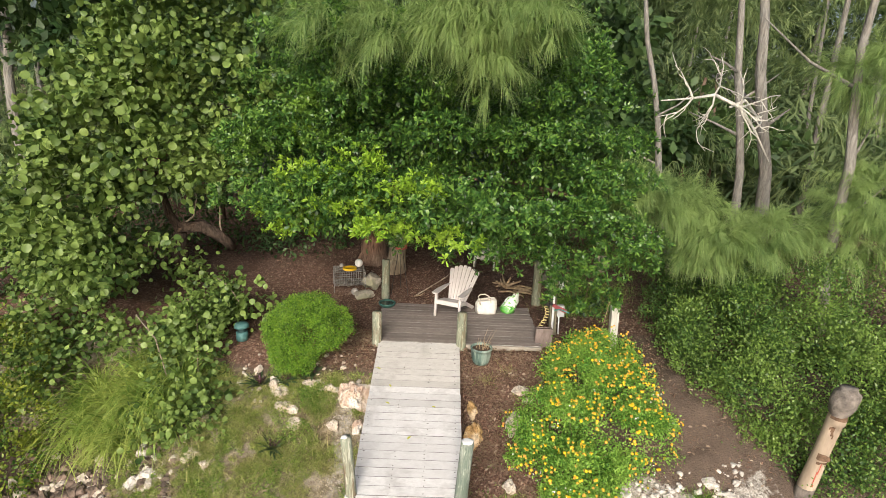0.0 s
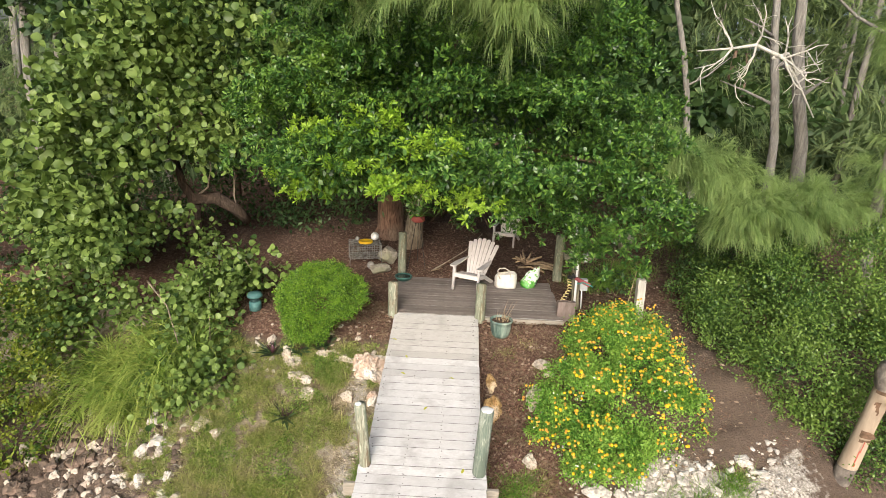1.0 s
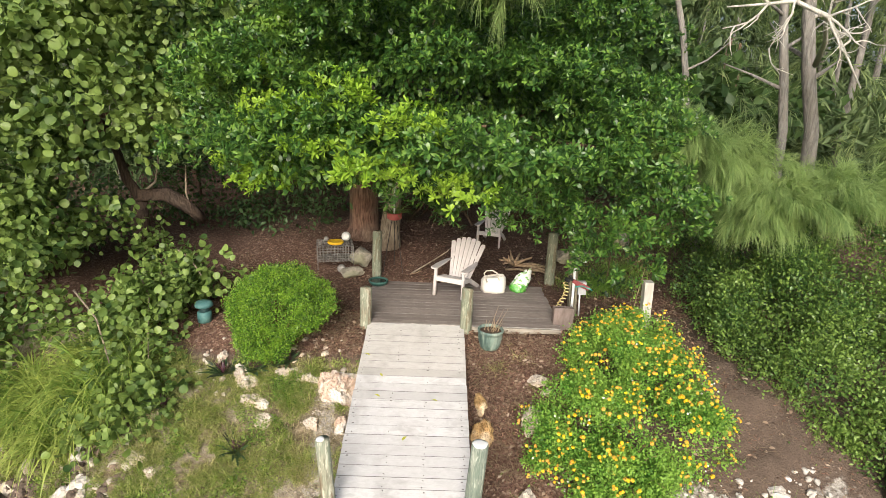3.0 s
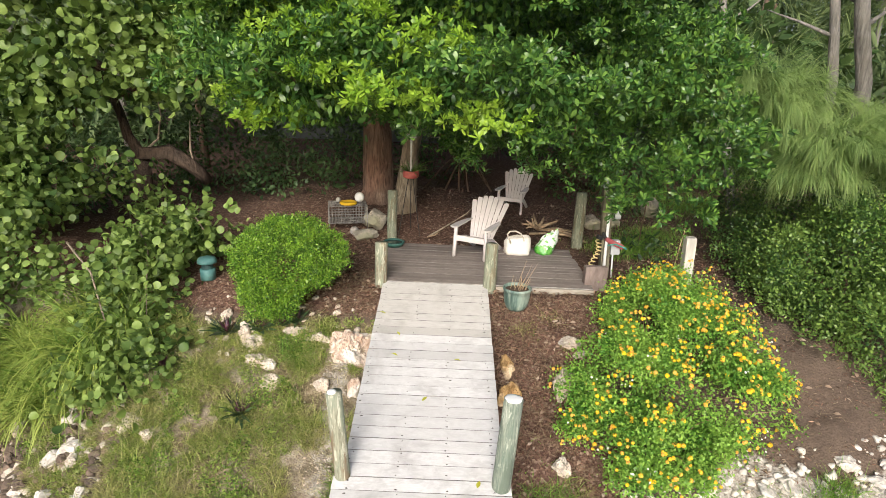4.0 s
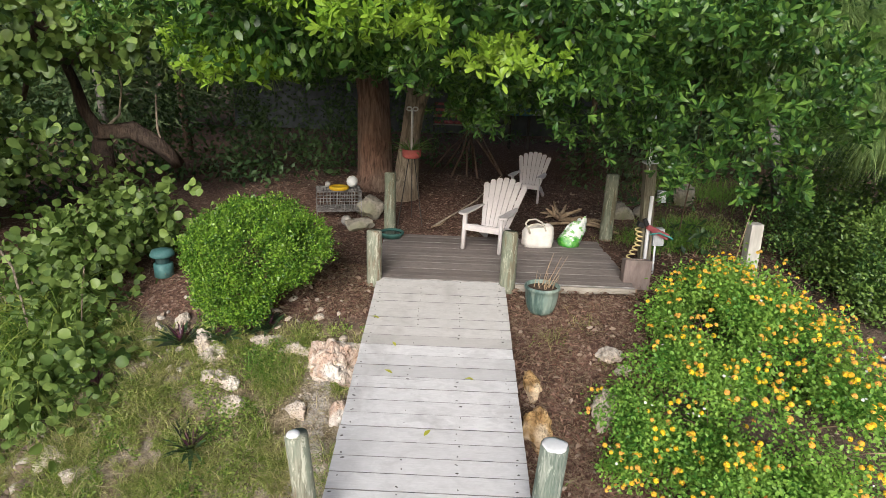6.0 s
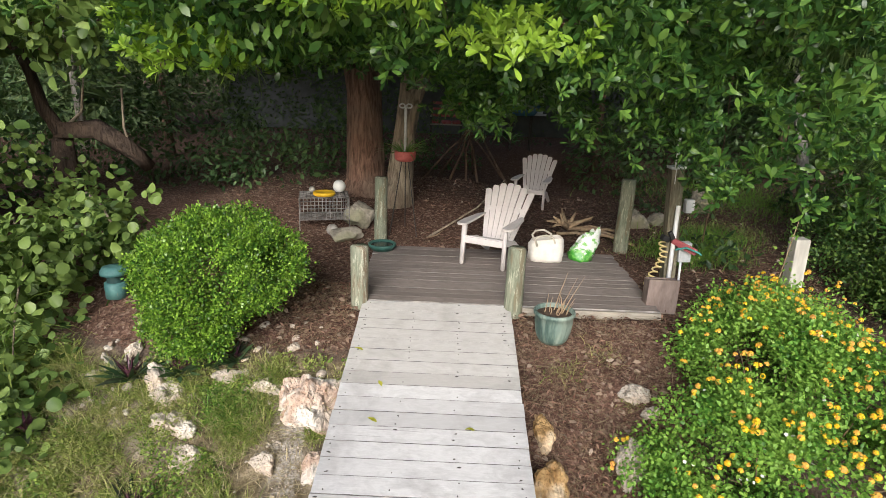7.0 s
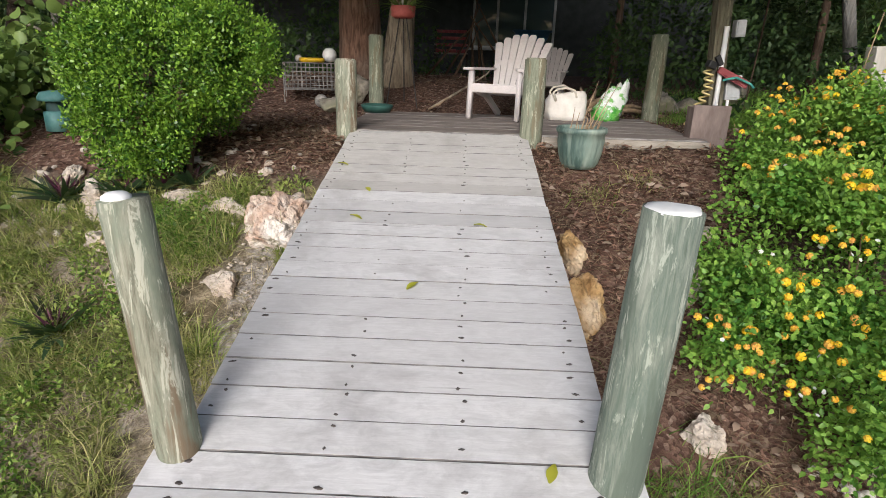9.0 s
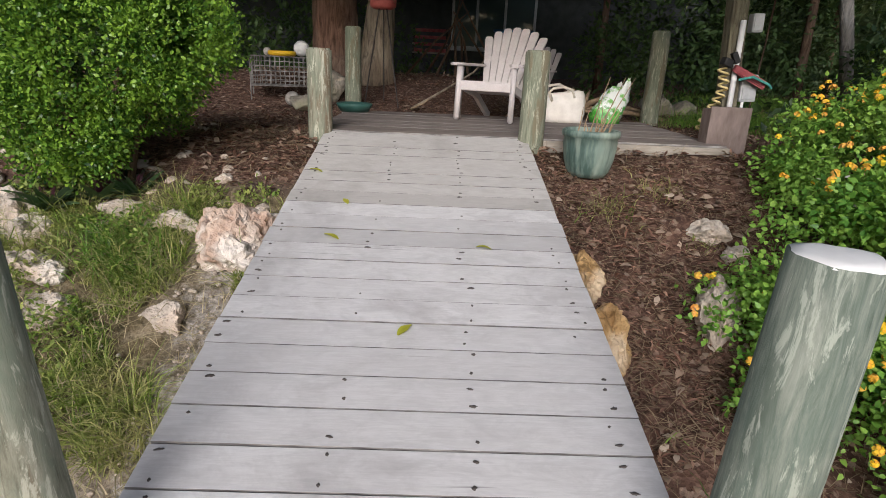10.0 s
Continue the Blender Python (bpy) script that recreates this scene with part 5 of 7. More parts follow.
def house():
    ob = thing("house", (0, 17.0, 0.25), "house behind the trees with shade-dark walls and white sliding windows", "house")
    wx0, wx1, wz0, wz1 = 0.55, 3.55, 0.95, 2.85
    L, R, H, T = -9.0, 11.0, 3.3, 0.2
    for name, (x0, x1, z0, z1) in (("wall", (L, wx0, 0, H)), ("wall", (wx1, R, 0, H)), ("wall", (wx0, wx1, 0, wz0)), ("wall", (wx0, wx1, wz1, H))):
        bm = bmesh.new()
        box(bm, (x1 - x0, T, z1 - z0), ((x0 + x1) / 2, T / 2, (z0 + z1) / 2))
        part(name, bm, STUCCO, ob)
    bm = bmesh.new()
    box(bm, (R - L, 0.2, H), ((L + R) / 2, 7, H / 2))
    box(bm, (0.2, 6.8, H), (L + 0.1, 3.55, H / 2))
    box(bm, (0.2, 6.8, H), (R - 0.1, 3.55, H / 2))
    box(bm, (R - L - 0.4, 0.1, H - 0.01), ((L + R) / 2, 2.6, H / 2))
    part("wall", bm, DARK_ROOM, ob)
    bm = bmesh.new()
    box(bm, (R - L + 1.2, 8.6, 0.22), ((L + R) / 2, 3.3, H + 0.12), (0, 0, 0), 0.02)
    part("roof", bm, ROOFING, ob, "dark flat roof")
    win = thing("window", (0, 0, 0), "", "")
    for key in ("label", "category"):
        if key in win:
            del win[key]
    win.parent = ob
    for x in (wx0 + 0.04, wx0 + 0.9, wx0 + 1.9, wx1 - 0.04):
        bm = bmesh.new()
        box(bm, (0.085, 0.12, wz1 - wz0), (x, 0.03, (wz0 + wz1) / 2), (0, 0, 0), 0.008)
        part("window_frame", bm, FRAME_WHITE, win)
    for z in (wz0 + 0.03, wz1 - 0.03):
        bm = bmesh.new()
        box(bm, (wx1 - wx0, 0.14, 0.08), ((wx0 + wx1) / 2, 0.035, z), (0, 0, 0), 0.008)
        part("window_frame", bm, FRAME_WHITE, win)
    bm = bmesh.new()
    box(bm, (wx1 - wx0 + 0.3, 0.25, 0.07), ((wx0 + wx1) / 2, -0.06, wz0 - 0.05), (0, 0, 0), 0.01)
    part("window_sill", bm, FRAME_WHITE, win)
    g = Nodes("window_glass", 0.03, 0.0, 0.5)
    g.b.inputs["Base Color"].default_value = (0.10, 0.14, 0.145, 1)
    g.b.inputs["IOR"].default_value = 1.5
    for x0, x1 in ((wx0 + 0.08, wx0 + 0.86), (wx0 + 0.94, wx0 + 1.86), (wx0 + 1.94, wx1 - 0.08)):
        bm = bmesh.new()
        box(bm, (x1 - x0, 0.02, wz1 - wz0 - 0.1), ((x0 + x1) / 2, 0.06, (wz0 + wz1) / 2))
        part("pane", bm, g.mat, win)
    tb = thing("slatted_bench", (-0.15, 13.5, gz(0, 13.5)), "slatted garden bench with faded red cushions by the house", "bench")
    for k in range(3):
        bm = bmesh.new()
        box(bm, (1.05, 0.04, 0.09), (0, 0.28 + 0.03 * k, 0.98 + 0.2 * k), (-8, 0, 0), 0.01)
        part("back_slat", bm, RED_CLOTH, tb)
    for k in range(4):
        bm = bmesh.new()
        box(bm, (1.05, 0.1, 0.04), (0, -0.2 + 0.13 * k, 0.72), (0, 0, 0), 0.008)
        part("seat_slat", bm, TIMBER, tb)
    for k in range(3):
        bm = bmesh.new()
        box(bm, (0.30, 0.44, 0.10), (-0.35 + 0.35 * k, 0.0, 0.79), (0, 6 - 6 * k, 5 * k), 0.035)
        part("cushion", bm, RED_CLOTH, tb, "faded red cushion")
    for sx in (-0.5, 0.5):
        for sy, top in ((-0.22, 0.95), (0.3, 1.45)):
            bm = bmesh.new()
            box(bm, (0.05, 0.05, top + 0.05), (sx, sy, top / 2 - 0.025))
            part("leg", bm, DARK_METAL, tb)
        bm = bmesh.new()
        box(bm, (0.06, 0.56, 0.04), (sx, 0.04, 0.97), (0, 0, 0), 0.006)
        part("armrest", bm, TIMBER, tb)
    tu = thing("plastic_tub", (2.3, 13.2, gz(2.3, 13.2)), "blue plastic tub on a stand near the house", "tub")
    bm = bmesh.new()
    for v_, (sx, sy) in ((0.0, (0.40, 0.22)), (0.1, (0.48, 0.27)), (0.26, (0.54, 0.31)), (0.30, (0.60, 0.36)), (0.33, (0.60, 0.36)), (0.33, (0.52, 0.29)), (0.12, (0.44, 0.24))):
        for k in range(24):
            a = 2 * math.pi * k / 24
            ca, sa_ = math.cos(a), math.sin(a)
            bm.verts.new((sx * math.copysign(abs(ca) ** 0.6, ca), sy * math.copysign(abs(sa_) ** 0.6, sa_), 1.12 + v_))
    bm.verts.ensure_lookup_table()
    for j in range(6):
        for k in range(24):
            bm.faces.new([bm.verts[i] for i in (j * 24 + k, j * 24 + (k + 1) % 24, (j + 1) * 24 + (k + 1) % 24, (j + 1) * 24 + k)])
    bm.faces.new([bm.verts[k] for k in range(23, -1, -1)])
    bm.faces.new([bm.verts[144 + k] for k in range(24)])
    part("body", bm, TABLE_BLUE, tu, "", True)
    for sx in (-0.4, 0.4):
        for sy in (-0.25, 0.25):
            bm = bmesh.new()
            box(bm, (0.05, 0.05, 1.14), (sx * 0.8, sy * 0.7, 0.56))
            part("leg", bm, DARK_METAL, tu)


house()

# ---- plants ----
def plant(name, at, label, category, group=""):
    return thing(name, at, label, category, group)


def limbs(ob, root, tips, r0, mat, seed=0, name="limb"):
    r = random.Random(seed)
    for k, tip in enumerate(tips):
        a, b = Vector(root), Vector(tip)
        n = 5
        pts, rad = [], []
        side = Vector((r.uniform(-1, 1), r.uniform(-1, 1), r.uniform(-0.2, 0.6))) * (b - a).length * 0.13
        for j in range(n + 1):
            u = j / n
            pts.append(a.lerp(b, u) + side * math.sin(math.pi * u) + Vector((r.uniform(-1, 1), r.uniform(-1, 1), r.uniform(-1, 1))) * 0.04)
            rad.append(r0 * (1 - 0.85 * u) + 0.006)
        bm = bmesh.new()
        tube(bm, pts, rad, 8, 0.2, seed + k)
        part(name, bm, mat, ob, "", True)


# the spreading broad-leaved tree over the deck
shade_tree = plant("tree", (-1.45, 4.3, gz(-1.45, 4.3) - 0.05), "spreading broad-leaved tree with red-brown trunk over the deck", "tree")
bm = bmesh.new()
tube(bm, [(0, 0, -0.1), (0.0, 0.02, 0.3), (-0.02, 0.05, 1.0), (-0.04, 0.1, 1.8), (-0.15, 0.15, 2.6), (-0.2, 0.2, 3.4)], [0.47, 0.37, 0.31, 0.30, 0.30, 0.2], 22, 0.28, 2)
part("trunk", bm, RED_BARK, shade_tree, "furrowed red-brown trunk", True)
limbs(shade_tree, (-0.1, 0.1, 2.3), [(2.4, -4.2, 3.0), (1.0, -5.8, 2.9), (-1.4, -4.0, 2.8), (3.6, -2.6, 3.2), (4.6, -4.4, 2.7), (-0.2, -2.5, 4.2), (1.6, -1.5, 5.0), (-2.6, -1.2, 3.6)], 0.13, BROWN_BARK, 4)
CROWN = [(0.1, 1.9, 3.9, 3.7, 3.2, 1.85), (-2.6, 0.4, 3.2, 1.5, 1.5, 0.95), (2.45, 0.2, 3.0, 1.35, 1.5, 1.0), (-0.5, -1.4, 2.95, 1.4, 1.15, 0.55), (1.1, -1.0, 2.85, 1.4, 1.2, 0.6), (0.0, 1.4, 5.6, 3.0, 2.5, 1.3), (-1.6, -0.8, 2.8, 1.2, 1.0, 0.5), (2.75, -1.25, 2.25, 0.95, 0.7, 0.42), (0.2, 0.4, 4.3, 2.6, 1.9, 1.0)]
CROWN += [(-1.8, 1.0, 4.7, 1.6, 1.4, 1.0), (2.2, 0.9, 4.4, 1.7, 1.4, 1.0), (2.75, -0.6, 2.02, 0.85, 0.65, 0.45), (3.5, 0.3, 2.15, 0.65, 0.6, 0.45), (0.72, -0.35, 2.22, 0.75, 0.5, 0.40), (-2.15, -0.4, 2.22, 0.8, 0.5, 0.40), (2.3, -0.5, 2.02, 0.6, 0.5, 0.40), (3.1, -0.2, 1.92, 0.65, 0.5, 0.42), (2.1, -0.3, 2.4, 0.8, 0.7, 0.4), (2.2, -1.0, 1.92, 0.45, 0.4, 0.3), (2.75, -0.9, 1.66, 0.45, 0.4, 0.3), (3.2, -0.8, 1.7, 0.35, 0.35, 0.3), (2.5, 0.2, 1.78, 0.4, 0.35, 0.26), (3.0, 0.2, 1.74, 0.4, 0.35, 0.26), (3.4, 0.0, 1.8, 0.35, 0.3, 0.28)]


def crown_leaves(ob, blobs, tiers, tips, per, size, mat, off, seed):
    """Tiers of leaf fans over a core of plainer leaves."""
    core = [(b[0], b[1], b[2], b[3] * 0.6, b[4] * 0.6, b[5] * 0.45) for b in blobs if b[3] > 1.0]
    q, qo = shell(core, tips // 6, 0.6, -0.5, 1.1, 0.2, seed + 2)
    q, qa, qn = sprigs(q, qo, 7, 0.12, 0.2, 0.6)
    kv, kf = oval(0.5)
    sprout("inner_leaves", kv, kf, q - np.array(off), qa, qn, rng.uniform(0.085, 0.13, len(q)), mat, ob)
    p, o = shell(lobes(blobs, tiers, 0.62, 0.30, seed), tips, 0.75, -0.06, 1.6, 0.28, seed)
    keep = o[:, 2] > -0.6
    p, o = p[keep], o[keep]
    fans("crown", ob, p, o, per, size, mat, off)


def fans(name, ob, p, o, per, size, mat, off):
    """Leaf fans of four uneven forms on twig tips."""
    p, a, nn = sprigs(p, o, per, 0.08, -0.15, 0.3)
    sizes = rng.uniform(0.7, 1.2, len(p)) * size
    forms = [rosette_leaf(3, 9), rosette_leaf(4, 8, 0.30), rosette_leaf(7, 10, 0.32), rosette_leaf(9, 11, 0.30)]
    for k, (tv, tf) in enumerate(forms):
        sprout(name, tv, tf, p[k::4] - np.array(off), a[k::4], nn[k::4], sizes[k::4], mat, ob)


crown_leaves(shade_tree, CROWN, 250, 17500, 2, 0.108, LEAF_CROWN, shade_tree.location, 1.0)

YOUNG = [(-2.2, -0.55, 2.42, 0.55, 0.4, 0.22), (-2.75, -0.2, 2.6, 0.4, 0.35, 0.2), (-0.55, -2.3, 2.78, 0.42, 0.35, 0.16), (0.5, -1.85, 2.55, 0.45, 0.3, 0.12), (-1.2, -1.5, 3.0, 0.5, 0.4, 0.2), (-0.1, -1.9, 3.3, 0.4, 0.3, 0.2), (-1.9, -1.2, 3.35, 0.5, 0.4, 0.2), (-2.5, 0.2, 3.9, 0.6, 0.5, 0.3), (-0.9, -1.7, 3.6, 0.4, 0.3, 0.2)]
yp, yo = shell(YOUNG, 900, 0.7, -0.3, 2.5, 0.3, 31.0)
keep = yo[:, 2] > -0.2
fans("young_leaves", shade_tree, yp[keep], yo[keep], 2, 0.10, LEAF_YOUNG, shade_tree.location)

bm = bmesh.new()
tube(bm, [Vector(p_) - shade_tree.location for p_ in ((3.93, 2.5, 2.6), (3.97, 2.5, 1.6), (3.95, 2.5, 0.9), (3.90, 2.5, 0.0))], 0.011, 5)
part("hanging_vine", bm, BROWN_BARK, shade_tree, "thin hanging vine", True)

second = plant("tree", (-0.72, 3.75, gz(-0.7, 3.7) - 0.05), "grey leaning tree trunk hung with a climbing vine", "tree")
bm = bmesh.new()
tube(bm, [(-0.1, 0, -0.1), (-0.05, 0, 0.4), (0.02, 0.0, 1.2), (0.12, 0.05, 2.0), (0.3, 0.1, 3.6)], [0.31, 0.22, 0.18, 0.17, 0.12], 16, 0.35, 9)
part("trunk", bm, GREY_BARK, second, "", True)
bm = bmesh.new()
tube(bm, [(0.05, 0, 1.0), (0.16, -0.1, 1.6), (0.45, -0.3, 2.4), (0.9, -0.6, 3.4)], [0.1, 0.09, 0.08, 0.05], 10, 0.3, 3)
part("limb", bm, GREY_BARK, second, "", True)
crown_leaves(second, [(0.3, 4.0, 4.2, 1.6, 1.2, 0.9)], 12, 300, 3, 0.1, LEAF_CROWN, second.location, 3.0)

# the sea grape beside it
grape = plant("tree", (-6.2, 4.6, gz(-6.2, 4.6) - 0.1), "sprawling sea grape tree with round leaves and bent limbs", "tree")
bm = bmesh.new()
tube(bm, [(-0.2, -1.0, -0.1), (-0.1, -1.1, 0.5), (-0.05, -1.2, 1.0), (0.05, -1.3, 1.35)], [0.26, 0.22, 0.19, 0.15], 14, 0.35, 5)
part("trunk", bm, LIMB_BARK, grape, "bent brown trunk", True)
limbs(grape, (-0.6, -0.5, 2.6), [(1.6, -0.9, 3.8), (0.6, -0.6, 4.6), (-1.8, -1.0, 2.9)], 0.09, BROWN_BARK, 8)
GRAPE = [(-4.8, 2.2, 5.2, 1.6, 1.3, 1.9), (-6.7, 2.0, 3.7, 1.4, 1.1, 1.5), (-7.9, 1.4, 1.9, 1.4, 1.1, 1.3), (-5.0, 1.7, 3.1, 0.9, 0.8, 0.85), (-6.6, 0.6, 0.95, 1.2, 0.9, 0.8), (-4.75, 0.3, 0.35, 0.6, 0.6, 0.45), (-4.42, -0.35, -0.45, 0.58, 0.6, 0.95), (-5.0, -0.1, -0.3, 0.8, 0.7, 0.8), (-5.7, 2.6, 6.2, 1.4, 1.0, 1.0), (-7.7, 0.7, -0.1, 1.2, 0.9, 0.9), (-8.6, 2.2, 0.4, 1.3, 1.0, 1.2)]
GRAPE += [(-4.15, -0.3, 0.0, 0.36, 0.4, 0.42), (-4.05, -0.8, -0.32, 0.42, 0.42, 0.4), (-3.95, -1.2, -0.62, 0.38, 0.36, 0.32), (-4.55, -1.0, -0.5, 0.42, 0.4, 0.42), (-4.7, -0.45, -0.05, 0.5, 0.45, 0.55), (-4.3, -1.5, -0.95, 0.35, 0.3, 0.28), (-7.2, -0.1, -0.45, 0.9, 0.6, 0.75), (-6.3, 0.1, -0.15, 0.7, 0.5, 0.6), (-4.25, 1.0, 0.35, 0.33, 0.33, 0.5), (-3.74, 0.6, 0.28, 0.30, 0.28, 0.42), (-3.95, 0.9, 0.15, 0.33, 0.33, 0.35), (-5.4, 2.3, 0.5, 0.6, 0.4, 0.5), (-4.0, -1.55, -1.0, 0.28, 0.26, 0.30), (-4.4, -1.8, -1.25, 0.33, 0.28, 0.28), (-4.15, -1.35, -0.75, 0.33, 0.28, 0.28), (-3.82, -0.38, 0.0, 0.24, 0.24, 0.34), (-3.72, -0.78, -0.35, 0.25, 0.25, 0.30), (-3.68, -1.12, -0.6, 0.22, 0.22, 0.25)]
core = [(b[0], b[1], b[2], b[3] * 0.55, b[4] * 0.55, b[5] * 0.55) for b in GRAPE]
gq, gqo = shell(core, 1900, 0.7, -0.5, 1.1, 0.2, 7.0)
gq, gqa, gqn = sprigs(gq, gqo, 4, 0.14, 0.3, 0.5)
kv, kf = oval(0.9)
sprout("inner_leaves", kv, kf, gq - np.array(grape.location), gqa, gqn, rng.uniform(0.09, 0.14, len(gq)), LEAF_GRAPE, grape)
gp, go = shell(lobes(GRAPE, 210, 0.48, 0.42, 5.0), 10500, 0.7, 0.02, 1.9, 0.35, 5.0)
keep = go[:, 2] > -0.5
gp, go = gp[keep], go[keep]
LIMB = [(-4.95, 3.6, 0.72), (-5.05, 3.45, 0.95), (-5.2, 3.35, 1.12), (-5.58, 3.3, 1.36), (-6.15, 3.3, 1.30), (-6.38, 3.3, 1.65), (-6.52, 3.3, 2.15), (-6.72, 3.3, 2.75), (-7.1, 3.3, 3.15)]
UPPER = [(-7.2, 3.3, 3.6), (-7.05, 3.3, 3.15), (-6.75, 3.3, 2.98), (-6.35, 3.3, 2.92)]
clear = np.ones(len(gp), bool)
for (ax, _, az), (bx_, _, bz) in [*zip(LIMB, LIMB[1:]), *zip(UPPER, UPPER[1:])]:
    t_ = np.clip(((gp[:, 0] - ax) * (bx_ - ax) + (gp[:, 2] - az) * (bz - az)) / ((bx_ - ax) ** 2 + (bz - az) ** 2), 0, 1)
    clear &= np.hypot(gp[:, 0] - ax - t_ * (bx_ - ax), gp[:, 2] - az - t_ * (bz - az)) > 0.12
gp, go = gp[clear], go[clear]
bm = bmesh.new()
tube(bm, [Vector(p_) - grape.location for p_ in LIMB], [0.085, 0.10, 0.12, 0.135, 0.115, 0.085, 0.075, 0.065, 0.05], 14, 0.7, 9)
part("limb", bm, LIMB_BARK, grape, "", True)
for path, radii in ((UPPER, [0.07, 0.09, 0.09, 0.05]), ([(-7.0, 3.3, 3.1), (-7.2, 3.3, 2.5), (-7.45, 3.3, 1.8)], [0.06, 0.05, 0.04])):
    bm = bmesh.new()
    tube(bm, [Vector(p_) - grape.location for p_ in path], radii, 10, 0.3, 4)
    part("limb", bm, BROWN_BARK, grape, "", True)
for path in ([(-6.1, 3.3, 1.34), (-5.75, 3.25, 1.62), (-5.62, 3.2, 2.1), (-5.68, 3.2, 2.7)], [(-5.1, 3.4, 1.02), (-5.16, 3.35, 1.4), (-5.1, 3.3, 2.0)], [(-4.6, 0.1, 0.72), (-4.25, -0.3, 0.42), (-4.1, -0.72, 0.0), (-4.0, -1.0, -0.45)], [(-4.3, 0.9, 0.85), (-3.95, 0.6, 0.78), (-3.65, 0.35, 0.52)], [(-5.3, -0.5, 0.55), (-4.85, -0.75, 0.2), (-4.55, -1.05, -0.4)]):
    bm = bmesh.new()
    tube(bm, [Vector(p_) - grape.location for p_ in path], [0.03, 0.022, 0.015, 0.008][:len(path)] if path[0][1] > 3 else [0.016, 0.013, 0.010, 0.006][:len(path)], 7, 0.3, path[0][0])
    part("branch", bm, GREY_BARK, grape, "thin bare branch", True)
gp, ga, gn = sprigs(gp, go, 5, 0.12, 0.6, 0.1, 1.5)
tv, tf = disc_leaf()
sprout("crown", tv, tf, gp - np.array(grape.location), ga, gn, rng.uniform(0.06, 0.13, len(gp)) * (1 + 0.45 * smoothstep(0.5, 2.2, gp[:, 2])), LEAF_GRAPE, grape)

# clipped round bush
hedge = plant("round_bush", (-2.14, -0.72, gz(-2.14, -0.72)), "clipped round bush of small bright green leaves", "bush")
bm = bmesh.new()
for k in range(7):
    a = k * 0.9
    tube(bm, [(0.1 * math.cos(a), 0.1 * math.sin(a), -0.1), (0.2 * math.cos(a), 0.2 * math.sin(a), 0.35), (0.5 * math.cos(a), 0.45 * math.sin(a), 0.8)], [0.03, 0.025, 0.012], 6, 0.2, k)
part("stem_tangle", bm, BROWN_BARK, hedge, "", True)
BUSH = [(-2.15, -0.68, 0.50, 0.62, 0.62, 0.50), (-1.62, -0.78, 0.60, 0.38, 0.42, 0.34), (-2.46, -0.66, 0.38, 0.28, 0.40, 0.38), (-2.3, -0.9, 0.10, 0.40, 0.34, 0.30), (-2.05, -0.42, 0.76, 0.42, 0.38, 0.26)]
hq, hqo = shell(BUSH, 4200, 0.82, -0.75, 2.8, 0.14, 2.0)
hp, ho = shell(lobes(BUSH, 250, 0.125, 0.11, 2.0), 11500, 0.6, -0.32, 5.0, 0.35, 2.0)
hp, ho = np.concatenate([hp, hq]), np.concatenate([ho, hqo])
hp, ha, hn = sprigs(hp, ho, 5, 0.028, -0.25, 0.4)
tv, tf = oval(0.58)
keep = hp[:, 2] > ground_z(hp[:, 0], hp[:, 1])
sprout("foliage", tv, tf, hp[keep] - np.array(hedge.location), ha[keep], hn[keep], rng.uniform(0.018, 0.037, keep.sum()), LEAF_ROUND, hedge)

# lantana
lant = plant("lantana_bush", (3.0, -1.6, gz(3.0, -1.6)), "sprawling lantana bush covered in orange and yellow flowers", "bush")
LANT = [(2.95, -1.0, -0.04, 0.62, 0.65, 0.46), (2.62, -1.9, -0.50, 0.72, 0.68, 0.52), (3.15, -2.1, -0.5, 0.9, 0.75, 0.58), (2.68, -2.6, -0.96, 0.68, 0.5, 0.5), (3.5, -1.5, -0.16, 0.65, 0.7, 0.50), (3.2, -0.35, 0.10, 0.38, 0.35, 0.32), (3.75, -0.35, 0.14, 0.42, 0.42, 0.38), (3.85, -2.0, -0.8, 0.52, 0.5, 0.45), (2.85, -1.75, -0.12, 0.42, 0.36, 0.30), (2.08, -2.2, -0.95, 0.30, 0.30, 0.30), (2.12, -1.72, -0.66, 0.28, 0.30, 0.26)]
lq, lqo = shell(LANT, 2500, 0.6, -0.6, 2.4, 0.2, 4.0)
lp, lo = shell(lobes(LANT, 250, 0.20, 0.17, 4.0), 25000, 0.55, -0.28, 3.4, 0.4, 4.0)
keep = lo[:, 2] > -0.45
lp, lo = np.concatenate([lp[keep], lq]), np.concatenate([lo[keep], lqo])
flower_sites = lp.copy(), lo.copy()
lp, la, ln = sprigs(lp, lo, 5, 0.06, 0.1, 0.6)
tv, tf = ovate(0.66)
keep = lp[:, 2] > ground_z(lp[:, 0], lp[:, 1]) - 0.02
sprout("foliage", tv, tf, lp[keep] - np.array(lant.location), la[keep], ln[keep], rng.uniform(0.026, 0.047, keep.sum()), LEAF_LANTANA, lant)
bm = bmesh.new()
lr = random.Random(9)
for k in range(24):
    b = LANT[k % len(LANT)]
    tip = Vector((b[0] + lr.uniform(-1, 1) * b[3], b[1] + lr.uniform(-1, 1) * b[4], b[2] + lr.uniform(-0.2, 0.7) * b[5])) - lant.location
    base = Vector((tip.x * 0.5, tip.y * 0.5, gz(lant.location.x + tip.x * 0.5, lant.location.y + tip.y * 0.5) - lant.location.z))
    tube(bm, [base, base.lerp(tip, 0.5) + Vector((0, 0, 0.08)), tip], [0.008, 0.006, 0.003], 5)
